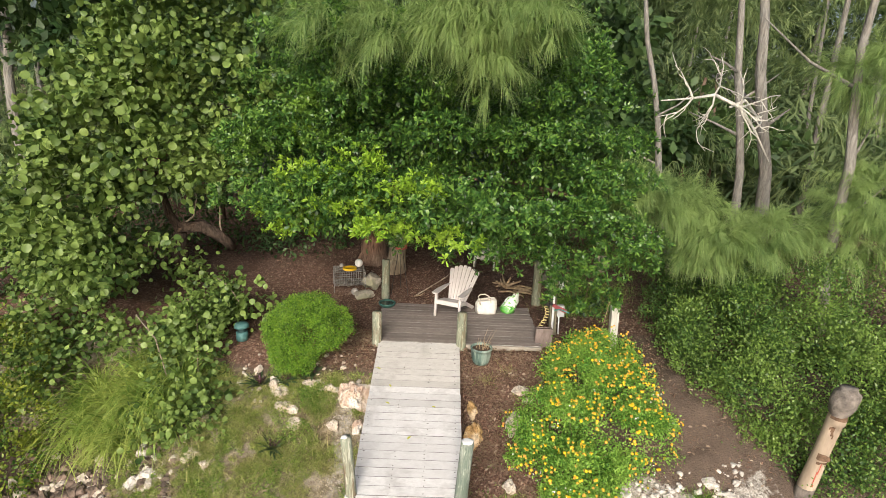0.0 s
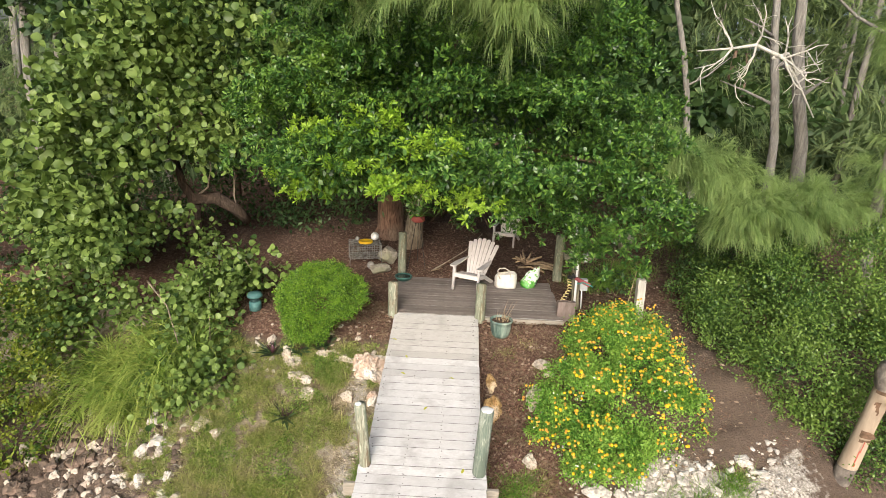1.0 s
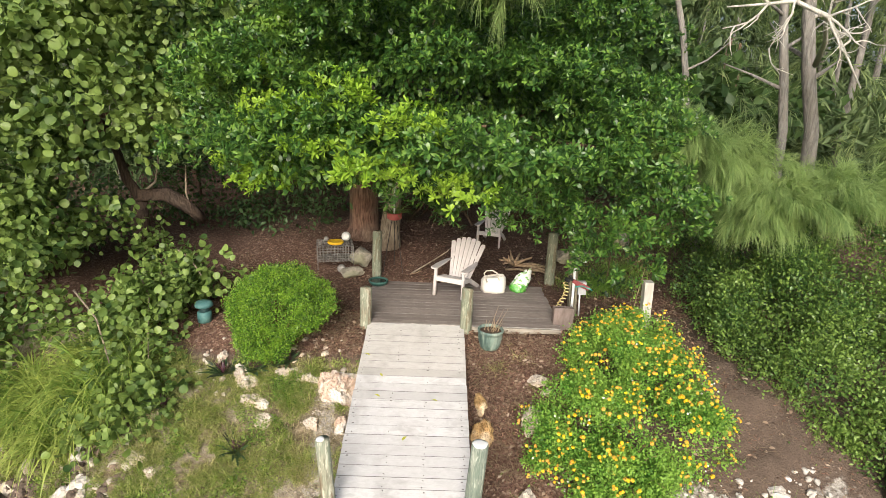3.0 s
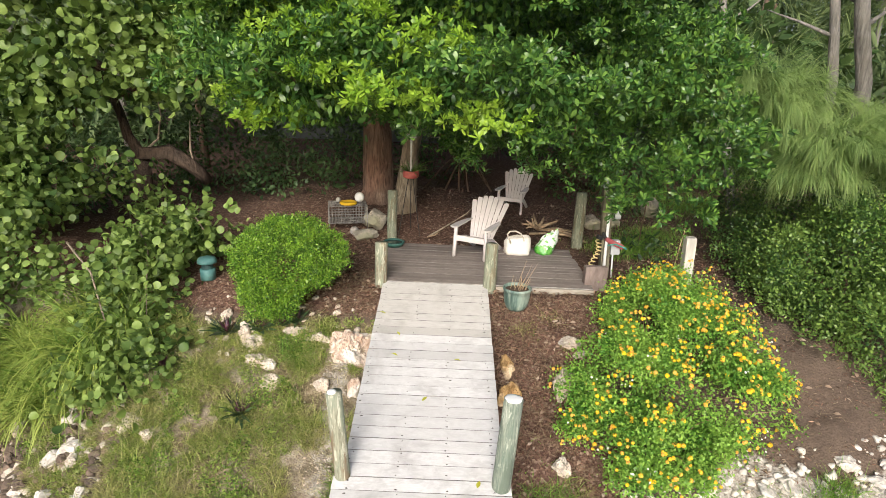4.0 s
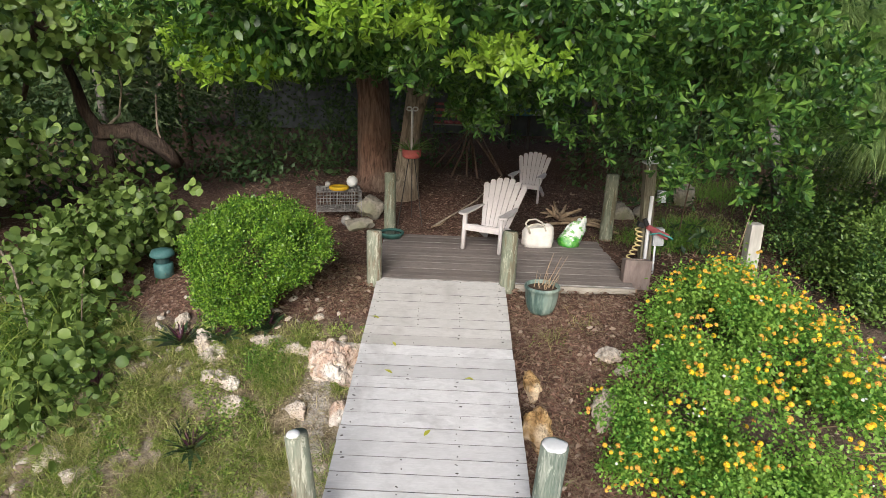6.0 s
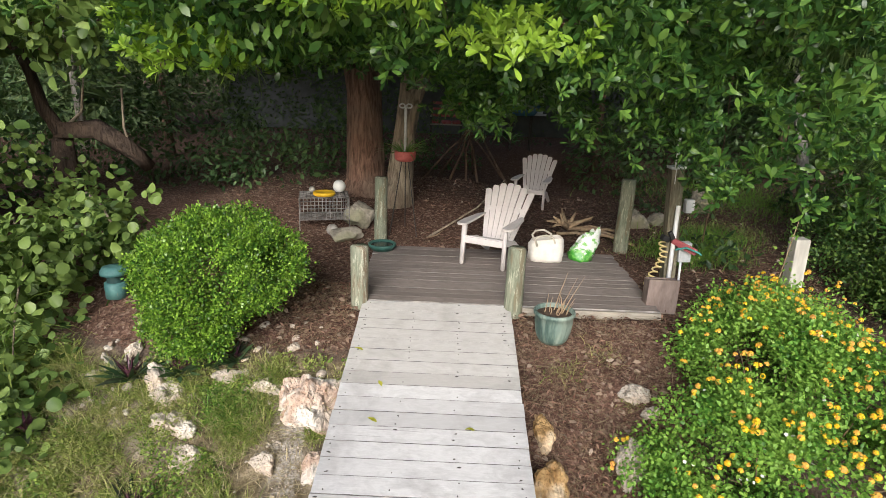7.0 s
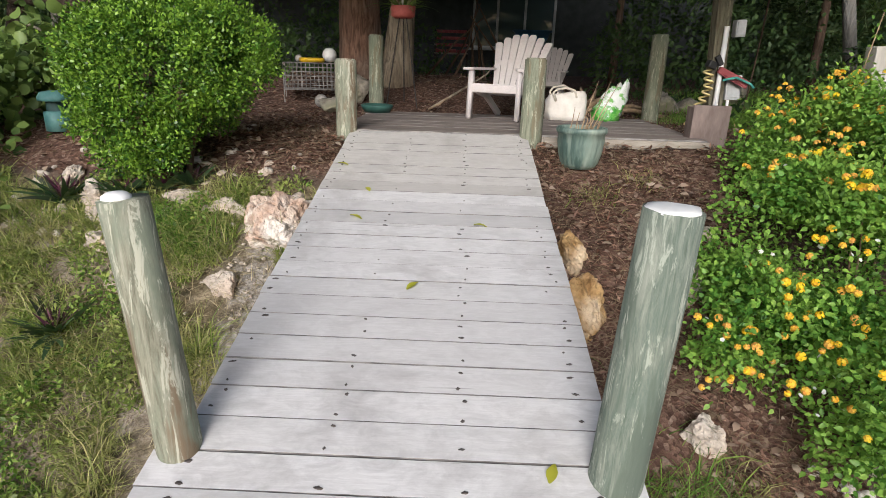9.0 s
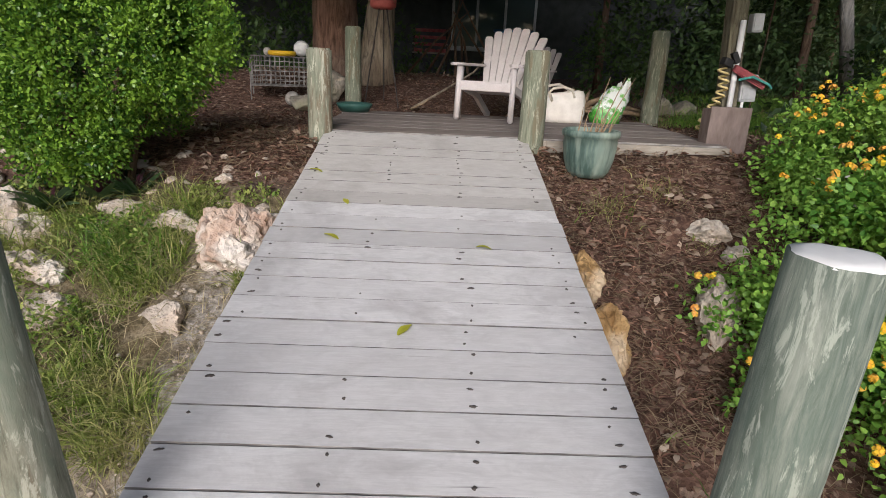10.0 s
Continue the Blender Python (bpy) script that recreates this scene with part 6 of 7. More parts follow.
tube(bm, [Vector((3.55, -0.1, 0.3)) - lant.location, Vector((3.62, -0.08, 0.8)) - lant.location, Vector((3.68, -0.05, 1.12)) - lant.location], [0.008, 0.006, 0.004], 5)
part("stem_tangle", bm, TWIG, lant, "", True)
n = 46
along = rng.uniform(0.15, 1.0, n)[:, None]
vp = np.array((3.55, -0.1, 0.3)) + along * np.array((0.13, 0.05, 0.82)) + rng.normal(size=(n, 3)) * 0.035
tv, tf = ovate(0.66)
sprout("sprig_leaves", tv, tf, vp - np.array(lant.location), unit(n), unit(n) + np.array((0, 0, 0.6)), rng.uniform(0.03, 0.055, n), LEAF_LANTANA, lant)
fp, fo = flower_sites
ways = fp - np.array((3.05, -1.5, -1.6))
ways /= np.linalg.norm(ways, axis=1, keepdims=True)
crest = fp @ np.array((0.0, -0.6, 0.8))
cell = {}
for k, (u, v) in enumerate(zip(np.floor(fp[:, 0] / 0.09), np.floor((fp @ np.array((0.0, 0.8, 0.6))) / 0.09))):
    if (u, v) not in cell or crest[k] > crest[cell[(u, v)]]:
        cell[(u, v)] = k
outer = np.zeros(len(fp), bool)
outer[list(cell.values())] = True
pick = outer & (rng.random(len(fp)) < 0.38) & (lumpy(fp, 1.9, 3) > -0.4)
centre, lift = fp[pick], ways[pick]
heads = rng.integers(1, 4, len(centre))
fp = np.repeat(centre + lift * 0.05, heads, 0) + rng.normal(size=(heads.sum(), 3)) * 0.038
fo = np.repeat(lift, heads, 0) * 0.8 + unit(heads.sum()) * 0.6 + np.array((0, -0.25, 0.2))
fv, ff = [], []
for k in range(12):
    a = 2 * math.pi * k / (6 if k < 6 else 5)
    polar = 0.0 if k == 11 else (1.3 if k < 6 else 0.72)
    d = Vector((math.sin(polar) * math.cos(a + polar), math.sin(polar) * math.sin(a + polar), math.cos(polar)))
    u = d.orthogonal().normalized()
    w = d.cross(u)
    i = len(fv)
    fv.append(tuple(d * 0.40))
    for j in range(5):
        q = 2 * math.pi * j / 5 + k
        fv.append(tuple(d * 0.46 + (u * math.cos(q) + w * math.sin(q)) * 0.23))
    ff += [(i, i + 1 + j, i + 1 + (j + 1) % 5) for j in range(5)]
side = np.cross(fo, unit(len(fo)))
tagged(sprout("blossom", fv, ff, fp - np.array(lant.location), side, fo, rng.uniform(0.034, 0.053, len(fp)), FLOWER, lant), kind="stuff")
pick = (rng.random(len(centre)) < 0.12)
wp_ = np.repeat(centre[pick], 3, 0) + rng.normal(size=(pick.sum() * 3, 3)) * 0.06
tv, tf = [(0, 0, 0.1)] + [(0.5 * math.cos(q * 1.2566), 0.5 * math.sin(q * 1.2566), 0.2) for q in range(5)], [(0, 1 + q, 1 + (q + 1) % 5) for q in range(5)]
tagged(sprout("white_blossom", tv, tf, wp_ - np.array(lant.location), unit(len(wp_)), np.tile((0, -0.4, 1.0), (len(wp_), 1)), rng.uniform(0.022, 0.034, len(wp_)), WHITE_PETAL, lant), kind="stuff")

# shrubs on the far side of the path
shrub = plant("shrub", (6.4, 0.2, gz(6.4, 0.2)), "dense dark green shrub thicket beside the dirt path", "shrub")
SHRUB = [(5.5, -1.1, 0.15, 0.5, 0.8, 0.62), (5.9, -1.95, -0.2, 0.55, 0.5, 0.6), (6.35, -2.5, -0.45, 0.5, 0.4, 0.6), (5.6, -0.1, 0.2, 0.6, 0.9, 0.75), (6.75, -2.5, -0.3, 0.7, 0.5, 0.8), (7.6, -2.9, -0.3, 0.9, 0.5, 0.9), (5.9, -0.2, 0.4, 1.0, 1.1, 1.0), (6.1, -1.5, 0.0, 1.0, 0.8, 0.95), (7.2, -1.3, 0.25, 1.3, 1.1, 1.3), (7.5, 0.5, 0.8, 1.5, 1.4, 1.3), (5.7, 1.2, 0.35, 0.75, 1.0, 0.9), (9.0, -2.0, 0.2, 1.4, 1.2, 1.4), (9.4, 0.0, 0.9, 1.5, 1.4, 1.5), (6.8, 2.6, 0.7, 1.3, 1.2, 1.2)]
inner = [(b[0], b[1], b[2], b[3] * 0.8, b[4] * 0.8, b[5] * 0.8) for b in SHRUB]
sq_, sqo = shell(inner, 9500, 0.6, -0.9, 1.4, 0.2, 6.0)
sq_, sqa, sqn = sprigs(sq_, sqo, 5, 0.1, 0.1, 0.4)
keep = sq_[:, 2] > ground_z(sq_[:, 0], sq_[:, 1])
tv, tf = kite(0.6, 0.06)
sprout("inner_leaves", tv, tf, sq_[keep] - np.array(shrub.location), sqa[keep], sqn[keep], rng.uniform(0.04, 0.08, keep.sum()), LEAF_SHRUB, shrub)
sp, so = shell(lobes(SHRUB, 400, 0.33, 0.28, 6.0), 30000, 0.5, -0.55, 2.2, 0.4, 6.0)
keep = so[:, 2] > -0.4
sp, so = sp[keep], so[keep]
sp, sa, sn = sprigs(sp, so, 6, 0.07, -0.1, 0.45)
tv, tf = oval(0.50)
keep = sp[:, 2] > ground_z(sp[:, 0], sp[:, 1])
sprout("foliage", tv, tf, sp[keep] - np.array(shrub.location), sa[keep], sn[keep], rng.uniform(0.032, 0.064, keep.sum()), LEAF_SHRUB, shrub)
limbs(shrub, (0, 0, -0.1), [(0.8, 0.5, 1.0), (-0.4, 0.8, 0.9), (1.2, -0.8, 0.8), (-0.5, -0.6, 0.5)], 0.05, BROWN_BARK, 3, "stem")
fringe = plant("shrub", (5.6, -1.2, gz(5.6, -1.2)), "low bright green shrub growing at the edge of the path", "shrub")
FRINGE = [(5.5, -1.5, -0.45, 0.36, 0.42, 0.42), (5.72, -2.1, -0.82, 0.42, 0.36, 0.46), (5.28, -0.75, -0.08, 0.32, 0.45, 0.42), (5.34, 0.4, 0.12, 0.32, 0.6, 0.44), (6.1, -2.55, -1.05, 0.42, 0.32, 0.5)]
sp, so = shell(lobes(FRINGE, 110, 0.17, 0.15, 8.0), 5200, 0.5, -0.4, 3.0, 0.4, 8.0)
sp, sa, sn = sprigs(sp, so, 5, 0.05, -0.1, 0.45)
keep = sp[:, 2] > ground_z(sp[:, 0], sp[:, 1])
sprout("foliage", tv, tf, sp[keep] - np.array(fringe.location), sa[keep], sn[keep], rng.uniform(0.03, 0.065, keep.sum()), LEAF_SHRUB, fringe)
bm = bmesh.new()
for x, y, z, *_ in FRINGE:
    tube(bm, [Vector((x + 0.1, y + 0.1, gz(x + 0.1, y + 0.1) - 0.03)) - fringe.location, Vector((x + 0.03, y, z + 0.1)) - fringe.location], [0.014, 0.006], 6)
part("stem_tangle", bm, BROWN_BARK, fringe, "", True)
low = plant("shrub", (-7.4, 0.6, gz(-7.4, 0.6)), "yellow-green shrub at the water's edge", "shrub")
sp, so = shell([(-7.4, -1.3, -1.2, 0.75, 0.7, 0.8), (-8.4, -0.6, -0.6, 1.2, 0.9, 1.1), (-7.2, -1.9, -1.8, 0.7, 0.6, 0.6), (-7.7, -2.2, -2.0, 0.7, 0.5, 0.6)], 3200, 0.65, -0.3, 1.3, 0.25, 8.0)
sp, sa, sn = sprigs(sp, so, 6, 0.08, 0.1, 0.5)
sprout("foliage", tv, tf, sp - np.array(low.location), sa, sn, rng.uniform(0.05, 0.09, len(sp)), LEAF_LOW, low)
under = plant("undergrowth", (0, 7.5, gz(0, 7.5)), "dark shaded undergrowth behind the deck", "shrub")
UNDER = [(-3.6, 5.3, 0.5, 1.3, 0.9, 0.8), (-5.5, 6.4, 1.0, 1.6, 1.2, 1.3), (-2.6, 7.5, 0.7, 1.2, 1.0, 0.9), (3.6, 7.2, 0.7, 0.8, 0.8, 1.0), (5.2, 8.2, 1.2, 1.4, 1.2, 1.4), (7.6, 9.0, 1.5, 1.8, 1.4, 1.8), (-8.5, 7.0, 1.6, 2.5, 1.6, 2.0), (-0.2, 9.6, 0.2, 1.0, 0.8, 0.35), (4.4, 5.4, 0.15, 0.7, 0.6, 0.3), (3.9, 2.2, 0.0, 0.6, 0.6, 0.25)]
UNDER += [(-1.8, 12.0, 0.9, 1.6, 0.8, 1.3), (-5.0, 11.5, 1.2, 2.2, 1.0, 1.7), (5.6, 12.2, 1.1, 1.6, 0.8, 1.6), (9.0, 12.0, 1.4, 2.2, 1.0, 1.9), (-8.5, 4.5, 0.5, 1.8, 1.2, 1.2), (8.0, 5.0, 0.6, 1.6, 1.2, 1.0), (1.8, 14.6, 0.1, 2.0, 0.6, 0.5), (-9.8, 3.0, 0.3, 1.5, 1.4, 1.3), (-10.6, 1.0, -0.5, 1.4, 1.2, 1.2), (-12.0, 5.0, 0.8, 2.0, 1.4, 1.6)]
sp, so = shell(UNDER, 7500, 0.6, -0.3, 1.1, 0.25, 11.0)
sp, sa, sn = sprigs(sp, so, 5, 0.12, 0.2, 0.5)
tv, tf = kite(0.5, 0.06)
keep = sp[:, 2] > ground_z(sp[:, 0], sp[:, 1])
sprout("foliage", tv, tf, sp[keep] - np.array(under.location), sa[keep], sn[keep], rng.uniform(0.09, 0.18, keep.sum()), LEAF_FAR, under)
tagged(under, kind="stuff")


# pines
def pine(x, y, height, r, lean=(0, 0), label="tall slender pine with feathery drooping needles", mat=PINE_BARK, branches=()):
    ob = plant("pine", (x, y, gz(x, y) - 0.1), label, "tree", "pines")
    bm = bmesh.new()
    n = 8
    tube(bm, [(lean[0] * (k / n) + 0.06 * math.sin(k * 1.7 + x), lean[1] * (k / n) + 0.05 * math.cos(k * 2.1 + y), height * k / n) for k in range(n + 1)], [r * (1 - 0.6 * k / n) for k in range(n + 1)], 12, 0.18, x)
    part("trunk", bm, mat, ob, "", True)
    rr_ = random.Random(int(x * 31 + y * 7))
    for b in branches:
        z, a, ln_ = b
        bm = bmesh.new()
        u = z / height
        p = Vector((lean[0] * u, lean[1] * u, z))
        d = Vector((math.cos(math.radians(a)), math.sin(math.radians(a)), 0.45))
        tube(bm, [p, p + d * ln_ * 0.5, p + d * ln_ + Vector((0, 0, rr_.uniform(-0.1, 0.3)))], [r * 0.32, r * 0.2, 0.01], 6, 0.2)
        part("branch", bm, mat, ob, "", True)
    return ob


def needles(ob, blobs, sprays, per, length, width, mat, seed):
    """Arching branchlets that start inside the blobs, each hung with long limp needles."""
    p, o = shell(blobs, sprays, 0.1, -0.25, 0.8, 0.25, seed)
    n = len(p)
    heading = o * (0.6, 0.6, 0.3) + unit(n) * (0.7, 0.7, 0.35) + np.array((0, 0, 0.12))
    heading /= np.linalg.norm(heading, axis=1, keepdims=True)
    pp, hh = np.repeat(p, per, 0), np.repeat(heading, per, 0)
    along = rng.uniform(0, 1, (n * per, 1)) * length * 1.2
    pp = pp + hh * along - np.array((0, 0, 0.75)) * along ** 2
    way = hh * 0.7 + unit(n * per) * 0.45 + np.array((0, 0, -0.15))
    strands("needles", pp - np.array(ob.location), way, rng.uniform(0.6, 1.25, n * per) * length, width, mat, ob, 1.8, 4 if width < 0.02 else 2)


p1 = pine(6.9, 5.0, 8.5, 0.11, (-1.9, 0.0), branches=((3.2, 160, 1.2), (4.5, 20, 1.3)))
p2 = pine(8.05, 3.5, 9, 0.13, (-1.4, 0), branches=((4.2, 150, 1.2), (5.0, 30, 1.4), (5.6, 200, 1.0)))
pine(8.75, 3.5, 9, 0.19, (-1.55, 0.2), branches=((4.8, 100, 1.4), (4.4, 30, 1.0)))
p4 = pine(7.9, 0.0, 8, 0.12, (-0.5, 0), branches=((5.3, 180, 1.9), (3.0, 10, 0.9), (4.0, 40, 1.0)))
needles(p1, [(4.0, 0.1, 3.2, 0.85, 0.6, 0.28), (4.7, 0.3, 3.0, 0.8, 0.6, 0.28)], 330, 60, 0.34, 0.008, NEEDLE, 1)
needles(p2, [(5.7, 0.0, 2.45, 1.0, 0.7, 0.40), (6.7, 0.2, 2.45, 0.7, 0.6, 0.40), (5.3, 0.1, 2.0, 0.45, 0.4, 0.25)], 340, 60, 0.34, 0.008, NEEDLE, 2)
needles(p4, [(8.3, 0.0, 3.3, 0.8, 0.7, 0.6), (8.0, 0.1, 5.4, 1.0, 0.7, 0.6), (8.0, 0.0, 2.4, 0.7, 0.5, 0.4)], 330, 60, 0.34, 0.008, NEEDLE, 3)
p5 = pine(-1.7, 6.4, 11, 0.2, (0.6, -1.5), branches=((8, 290, 3.0), (7.5, 270, 3.0)))
needles(p5, [(0.5, -1.6, 5.85, 0.55, 0.4, 0.3), (1.4, -1.7, 5.85, 0.6, 0.4, 0.3), (0.95, -1.6, 5.4, 0.35, 0.3, 0.35), (0.8, -1.6, 4.85, 0.16, 0.14, 0.22)], 300, 60, 0.4, 0.008, NEEDLE, 4)
# unseen upper needles, added to shade the broad-leaved crown below
needles(p5, [(0.3, 0.8, 8.0, 2.6, 1.6, 0.7), (-1.6, 1.5, 8.6, 1.8, 1.6, 0.8), (1.6, 2.0, 8.8, 1.8, 1.6, 0.8), (0.4, -0.6, 7.6, 1.8, 0.8, 0.5)], 460, 60, 0.5, 0.012, NEEDLE, 9)
needles(p5, [(-1.3, -1.4, 5.75, 0.5, 0.4, 0.25), (-0.6, -1.4, 5.7, 0.5, 0.4, 0.25)], 60, 90, 0.46, 0.007, NEEDLE, 8)
p6 = pine(-13.4, 8.0, 10, 0.19, (0.3, 0), branches=((5, 60, 1.3), (5.4, 120, 1.2)), mat=PINE_BARK)
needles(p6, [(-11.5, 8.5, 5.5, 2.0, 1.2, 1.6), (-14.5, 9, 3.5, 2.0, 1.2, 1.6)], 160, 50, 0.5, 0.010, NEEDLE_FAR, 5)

# bleached dead branch
db = plant("dead_branch", (4.40, -2.0, 4.75), "bleached bare dead branch hanging in the pines", "branch")
dr_ = random.Random(17)


def crook(p, d, ln_, r, depth):
    pts = [p]
    for k in range(4):
        d = (d + Vector((dr_.uniform(-1, 1), dr_.uniform(-1, 1), dr_.uniform(-1, 1))) * 0.35).normalized()
        pts.append(pts[-1] + d * ln_ / 4)
    bm = bmesh.new()
    tube(bm, pts, [r * (1 - 0.17 * k) for k in range(5)], 5)
    part("branch" if depth == 2 else "twig", bm, PALE_BARK, db, "", True)
    if depth:
        for k in range(3):
            q = pts[dr_.randint(1, 4)]
            crook(q, (d + Vector((dr_.uniform(-1, 1), dr_.uniform(-1, 1), dr_.uniform(-1, 1))) * 1.1).normalized(), ln_ * 0.62, r * 0.6, depth - 1)


SPINE = [Vector(p_) for p_ in ((-1.0, 0.0, 0.05), (-0.55, 0.0, 0.10), (-0.2, 0.1, 0.16), (0.15, 0.0, 0.0), (0.45, 0.1, -0.3), (0.7, 0.0, -0.75))]
bm = bmesh.new()
tube(bm, SPINE, [0.008, 0.016, 0.024, 0.026, 0.018, 0.008], 6, 0.2)
part("branch", bm, PALE_BARK, db, "", True)
for k, way in enumerate(((-0.5, 0.2, 0.9), (0.4, 0.2, 0.8), (0.9, 0, 0.3), (0.2, -0.2, -0.9), (-0.5, 0.1, -0.8), (0.9, 0.3, 0.5), (0.3, 0.2, 0.9), (-0.2, 0.1, -0.9), (0.8, 0.1, -0.2))):
    crook(SPINE[(1, 2, 3, 3, 1, 4, 3, 2, 3)[k]], Vector(way).normalized(), 0.55, 0.016, 1 + k % 2)
bm = bmesh.new()
tube(bm, [(0, 0, 0), (0.5, 0.6, 0.1), (1.2, 1.6, -0.1), (2.2, 3.3, -0.3)], [0.018, 0.025, 0.035, 0.05], 7, 0.2)
part("branch", bm, PALE_BARK, db, "", True)

# far pine wood
wood = plant("pine_wood", (0, 20, 0), "hazy pine wood behind the garden", "wood")
tagged(wood, kind="stuff")
wr = random.Random(31)
bm = bmesh.new()
for k in range(55):
    x = wr.uniform(-34, 34)
    y = wr.uniform(10, 30)
    if -9.5 < x < 11.5 and y < 25:
        y += 16
    h = wr.uniform(8, 14)
    ln_ = wr.uniform(-0.8, 0.8)
    r = wr.uniform(0.1, 0.24)
    tube(bm, [(x, y - 20, 0), (x + ln_ * 0.5, y - 20, h * 0.5), (x + ln_, y - 20, h)], [r, r * 0.7, r * 0.3], 8, 0.1, k)
part("trunks", bm, PINE_BARK, wood, "", True)
FARW = []
for k in range(150):
    x = wr.uniform(-26, 26)
    y = wr.uniform(8.5, 22)
    z = wr.uniform(1, 12)
    if -9.5 < x < 11.5:
        y = wr.uniform(8.5, 13.0)
        z = wr.uniform(4.6, 10.5)
        if x > 5:
            y, z = wr.uniform(7, 13), wr.uniform(2.2, 9.5)
        if x < -4:
            y, z = wr.uniform(8, 13), wr.uniform(2.5, 9.5)
    FARW.append((x, y, z, wr.uniform(1.3, 2.4), wr.uniform(0.9, 1.5), wr.uniform(0.8, 1.6)))
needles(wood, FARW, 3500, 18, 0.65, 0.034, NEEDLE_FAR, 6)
FARB = []
for k in range(215):
    x = wr.uniform(-40, 40)
    y, z = wr.uniform(20, 27), wr.uniform(0.3, 15.0)
    if k % 4 == 0:
        x, z = wr.uniform(5, 17), wr.uniform(4.0, 17.0)
    if -9.5 < x < 11.5:
        y = wr.uniform(26, 31)
    elif k % 3 == 0:
        y, z = wr.uniform(10, 18), wr.uniform(0.3, 2.0)
    FARB.append((x, y, z, wr.uniform(2.0, 3.6), wr.uniform(1.2, 2.0), wr.uniform(1.6, 2.8)))
for k in range(75):
    FARB.append((wr.uniform(2, 42), wr.uniform(30, 33), wr.uniform(2.0, 13.0), wr.uniform(2.4, 3.8), 1.4, wr.uniform(1.8, 2.8)))
sp, so = shell(FARB, 36000, 0.6, -0.4, 0.6, 0.3, 15.0)
sp, sa, sn = sprigs(sp, so, 4, 0.25, 0.2, 0.5)
tv, tf = kite(0.15, 0.05)
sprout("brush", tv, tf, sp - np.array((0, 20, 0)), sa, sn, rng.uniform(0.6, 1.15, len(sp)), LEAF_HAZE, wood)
tv, tf = kite(0.6, 0.06)

# leaf canopy added over the yard behind, to shade it and close the sky
back = plant("canopy_trees", (0, 10, 0), "dense dark leaf canopy added to shade the yard behind", "trees")
tagged(back, kind="stuff")
BACK = []
for k in range(70):
    x = wr.uniform(-12, 5)
    BACK.append((x, wr.uniform(6.5, 12.0), wr.uniform(4.6, 7.6), wr.uniform(1.3, 2.2), wr.uniform(1.1, 1.8), wr.uniform(0.6, 1.1)))
# low hidden layer, added only to darken the yard near the house
for k in range(22):
    BACK.append((wr.uniform(3.5, 10), wr.uniform(7.0, 12.0), wr.uniform(3.4, 4.5), wr.uniform(1.2, 2.0), wr.uniform(1.1, 1.7), wr.uniform(0.5, 0.8)))
sp, so = shell(BACK, 9500, 0.5, -0.5, 0.8, 0.3, 21.0)
sp, sa, sn = sprigs(sp, so, 5, 0.2, 0.2, 0.5)
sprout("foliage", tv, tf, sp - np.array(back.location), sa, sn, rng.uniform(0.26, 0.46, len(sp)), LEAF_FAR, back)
# made-up trunks that carry the canopy
bm = bmesh.new()
for x, y in ((-7.5, 9.5), (3.9, 9.4), (8.6, 9.2), (-2.4, 10.2), (10.5, 11.0)):
    r = wr.uniform(0.07, 0.14)
    z0 = gz(x, y)
    tube(bm, [(x, y - 10, z0), (x + wr.uniform(-0.2, 0.2), y - 10, z0 + 2.2), (x + wr.uniform(-0.6, 0.6), y - 10, z0 + 5.5)], [r, r * 0.8, r * 0.5], 8, 0.2, x)
part("trunks", bm, BROWN_BARK, back, "", True)

# grasses
cane = plant("cane_grass", (-5.3, -0.75, gz(-5.3, -0.75)), "clump of tall arching yellow-green cane grass", "grass")
n = 3000
tuft_a, tuft_r = rng.uniform(0, 2 * np.pi, 60), np.sqrt(rng.uniform(0, 1, 60))
home = rng.integers(0, 60, n)
cx = -5.4 + 1.2 * (tuft_r * np.cos(tuft_a))[home] + rng.normal(size=n) * 0.05
cy = -0.85 + 0.85 * (tuft_r * np.sin(tuft_a))[home] + rng.normal(size=n) * 0.05
cp = np.stack([cx, cy, ground_z(cx, cy)], 1)
cw = np.stack([rng.normal(size=n) * 0.5 + 0.25 * np.cos(tuft_a)[home], rng.normal(size=n) * 0.5 - 0.15, np.full(n, 1.2)], 1)
strands("blades", cp - np.array(cane.location), cw, rng.uniform(0.45, 1.35, n) * (0.75 + 0.5 * rng.random(60))[home], rng.uniform(0.014, 0.038, n), BLADE_LONG, cane, 2.7, 6)

n = 7200
tx, ty = rng.uniform(-6.0, -0.88, n), rng.uniform(-4.6, 0.4, n)
te = ty - 1.9 * smoothstep(-3.0, -6.5, tx)
patch_ = lumpy(np.stack([tx, ty, tx * 0], 1), 2.1, 3) + 0.5 * lumpy(np.stack([tx, ty, tx * 0], 1), 5.0, 6)
bare_ = 1.0 * np.exp(-((tx + 1.27) / 0.27) ** 2) * smoothstep(-1.0, -1.4, ty) * smoothstep(-4.4, -3.2, ty)
keep = (te < -0.95 + 0.2 * patch_) & (patch_ + 0.5 * lumpy(np.stack([tx, ty, tx * 0], 1), 8.0, 11) - 0.9 * bare_ > -0.28) & (te > -3.5)
tall_ = np.repeat(np.clip(0.85 + 1.0 * patch_[keep] + rng.normal(size=keep.sum()) * 0.35, 0.4, 1.9), 24)
tx, ty = np.repeat(tx[keep], 24), np.repeat(ty[keep], 24)
tx, ty = tx + rng.normal(size=len(tx)) * 0.022, ty + rng.normal(size=len(tx)) * 0.022
extra_x, extra_y = rng.uniform(0.95, 1.9, 1500), rng.uniform(-4.6, -2.6, 1500)
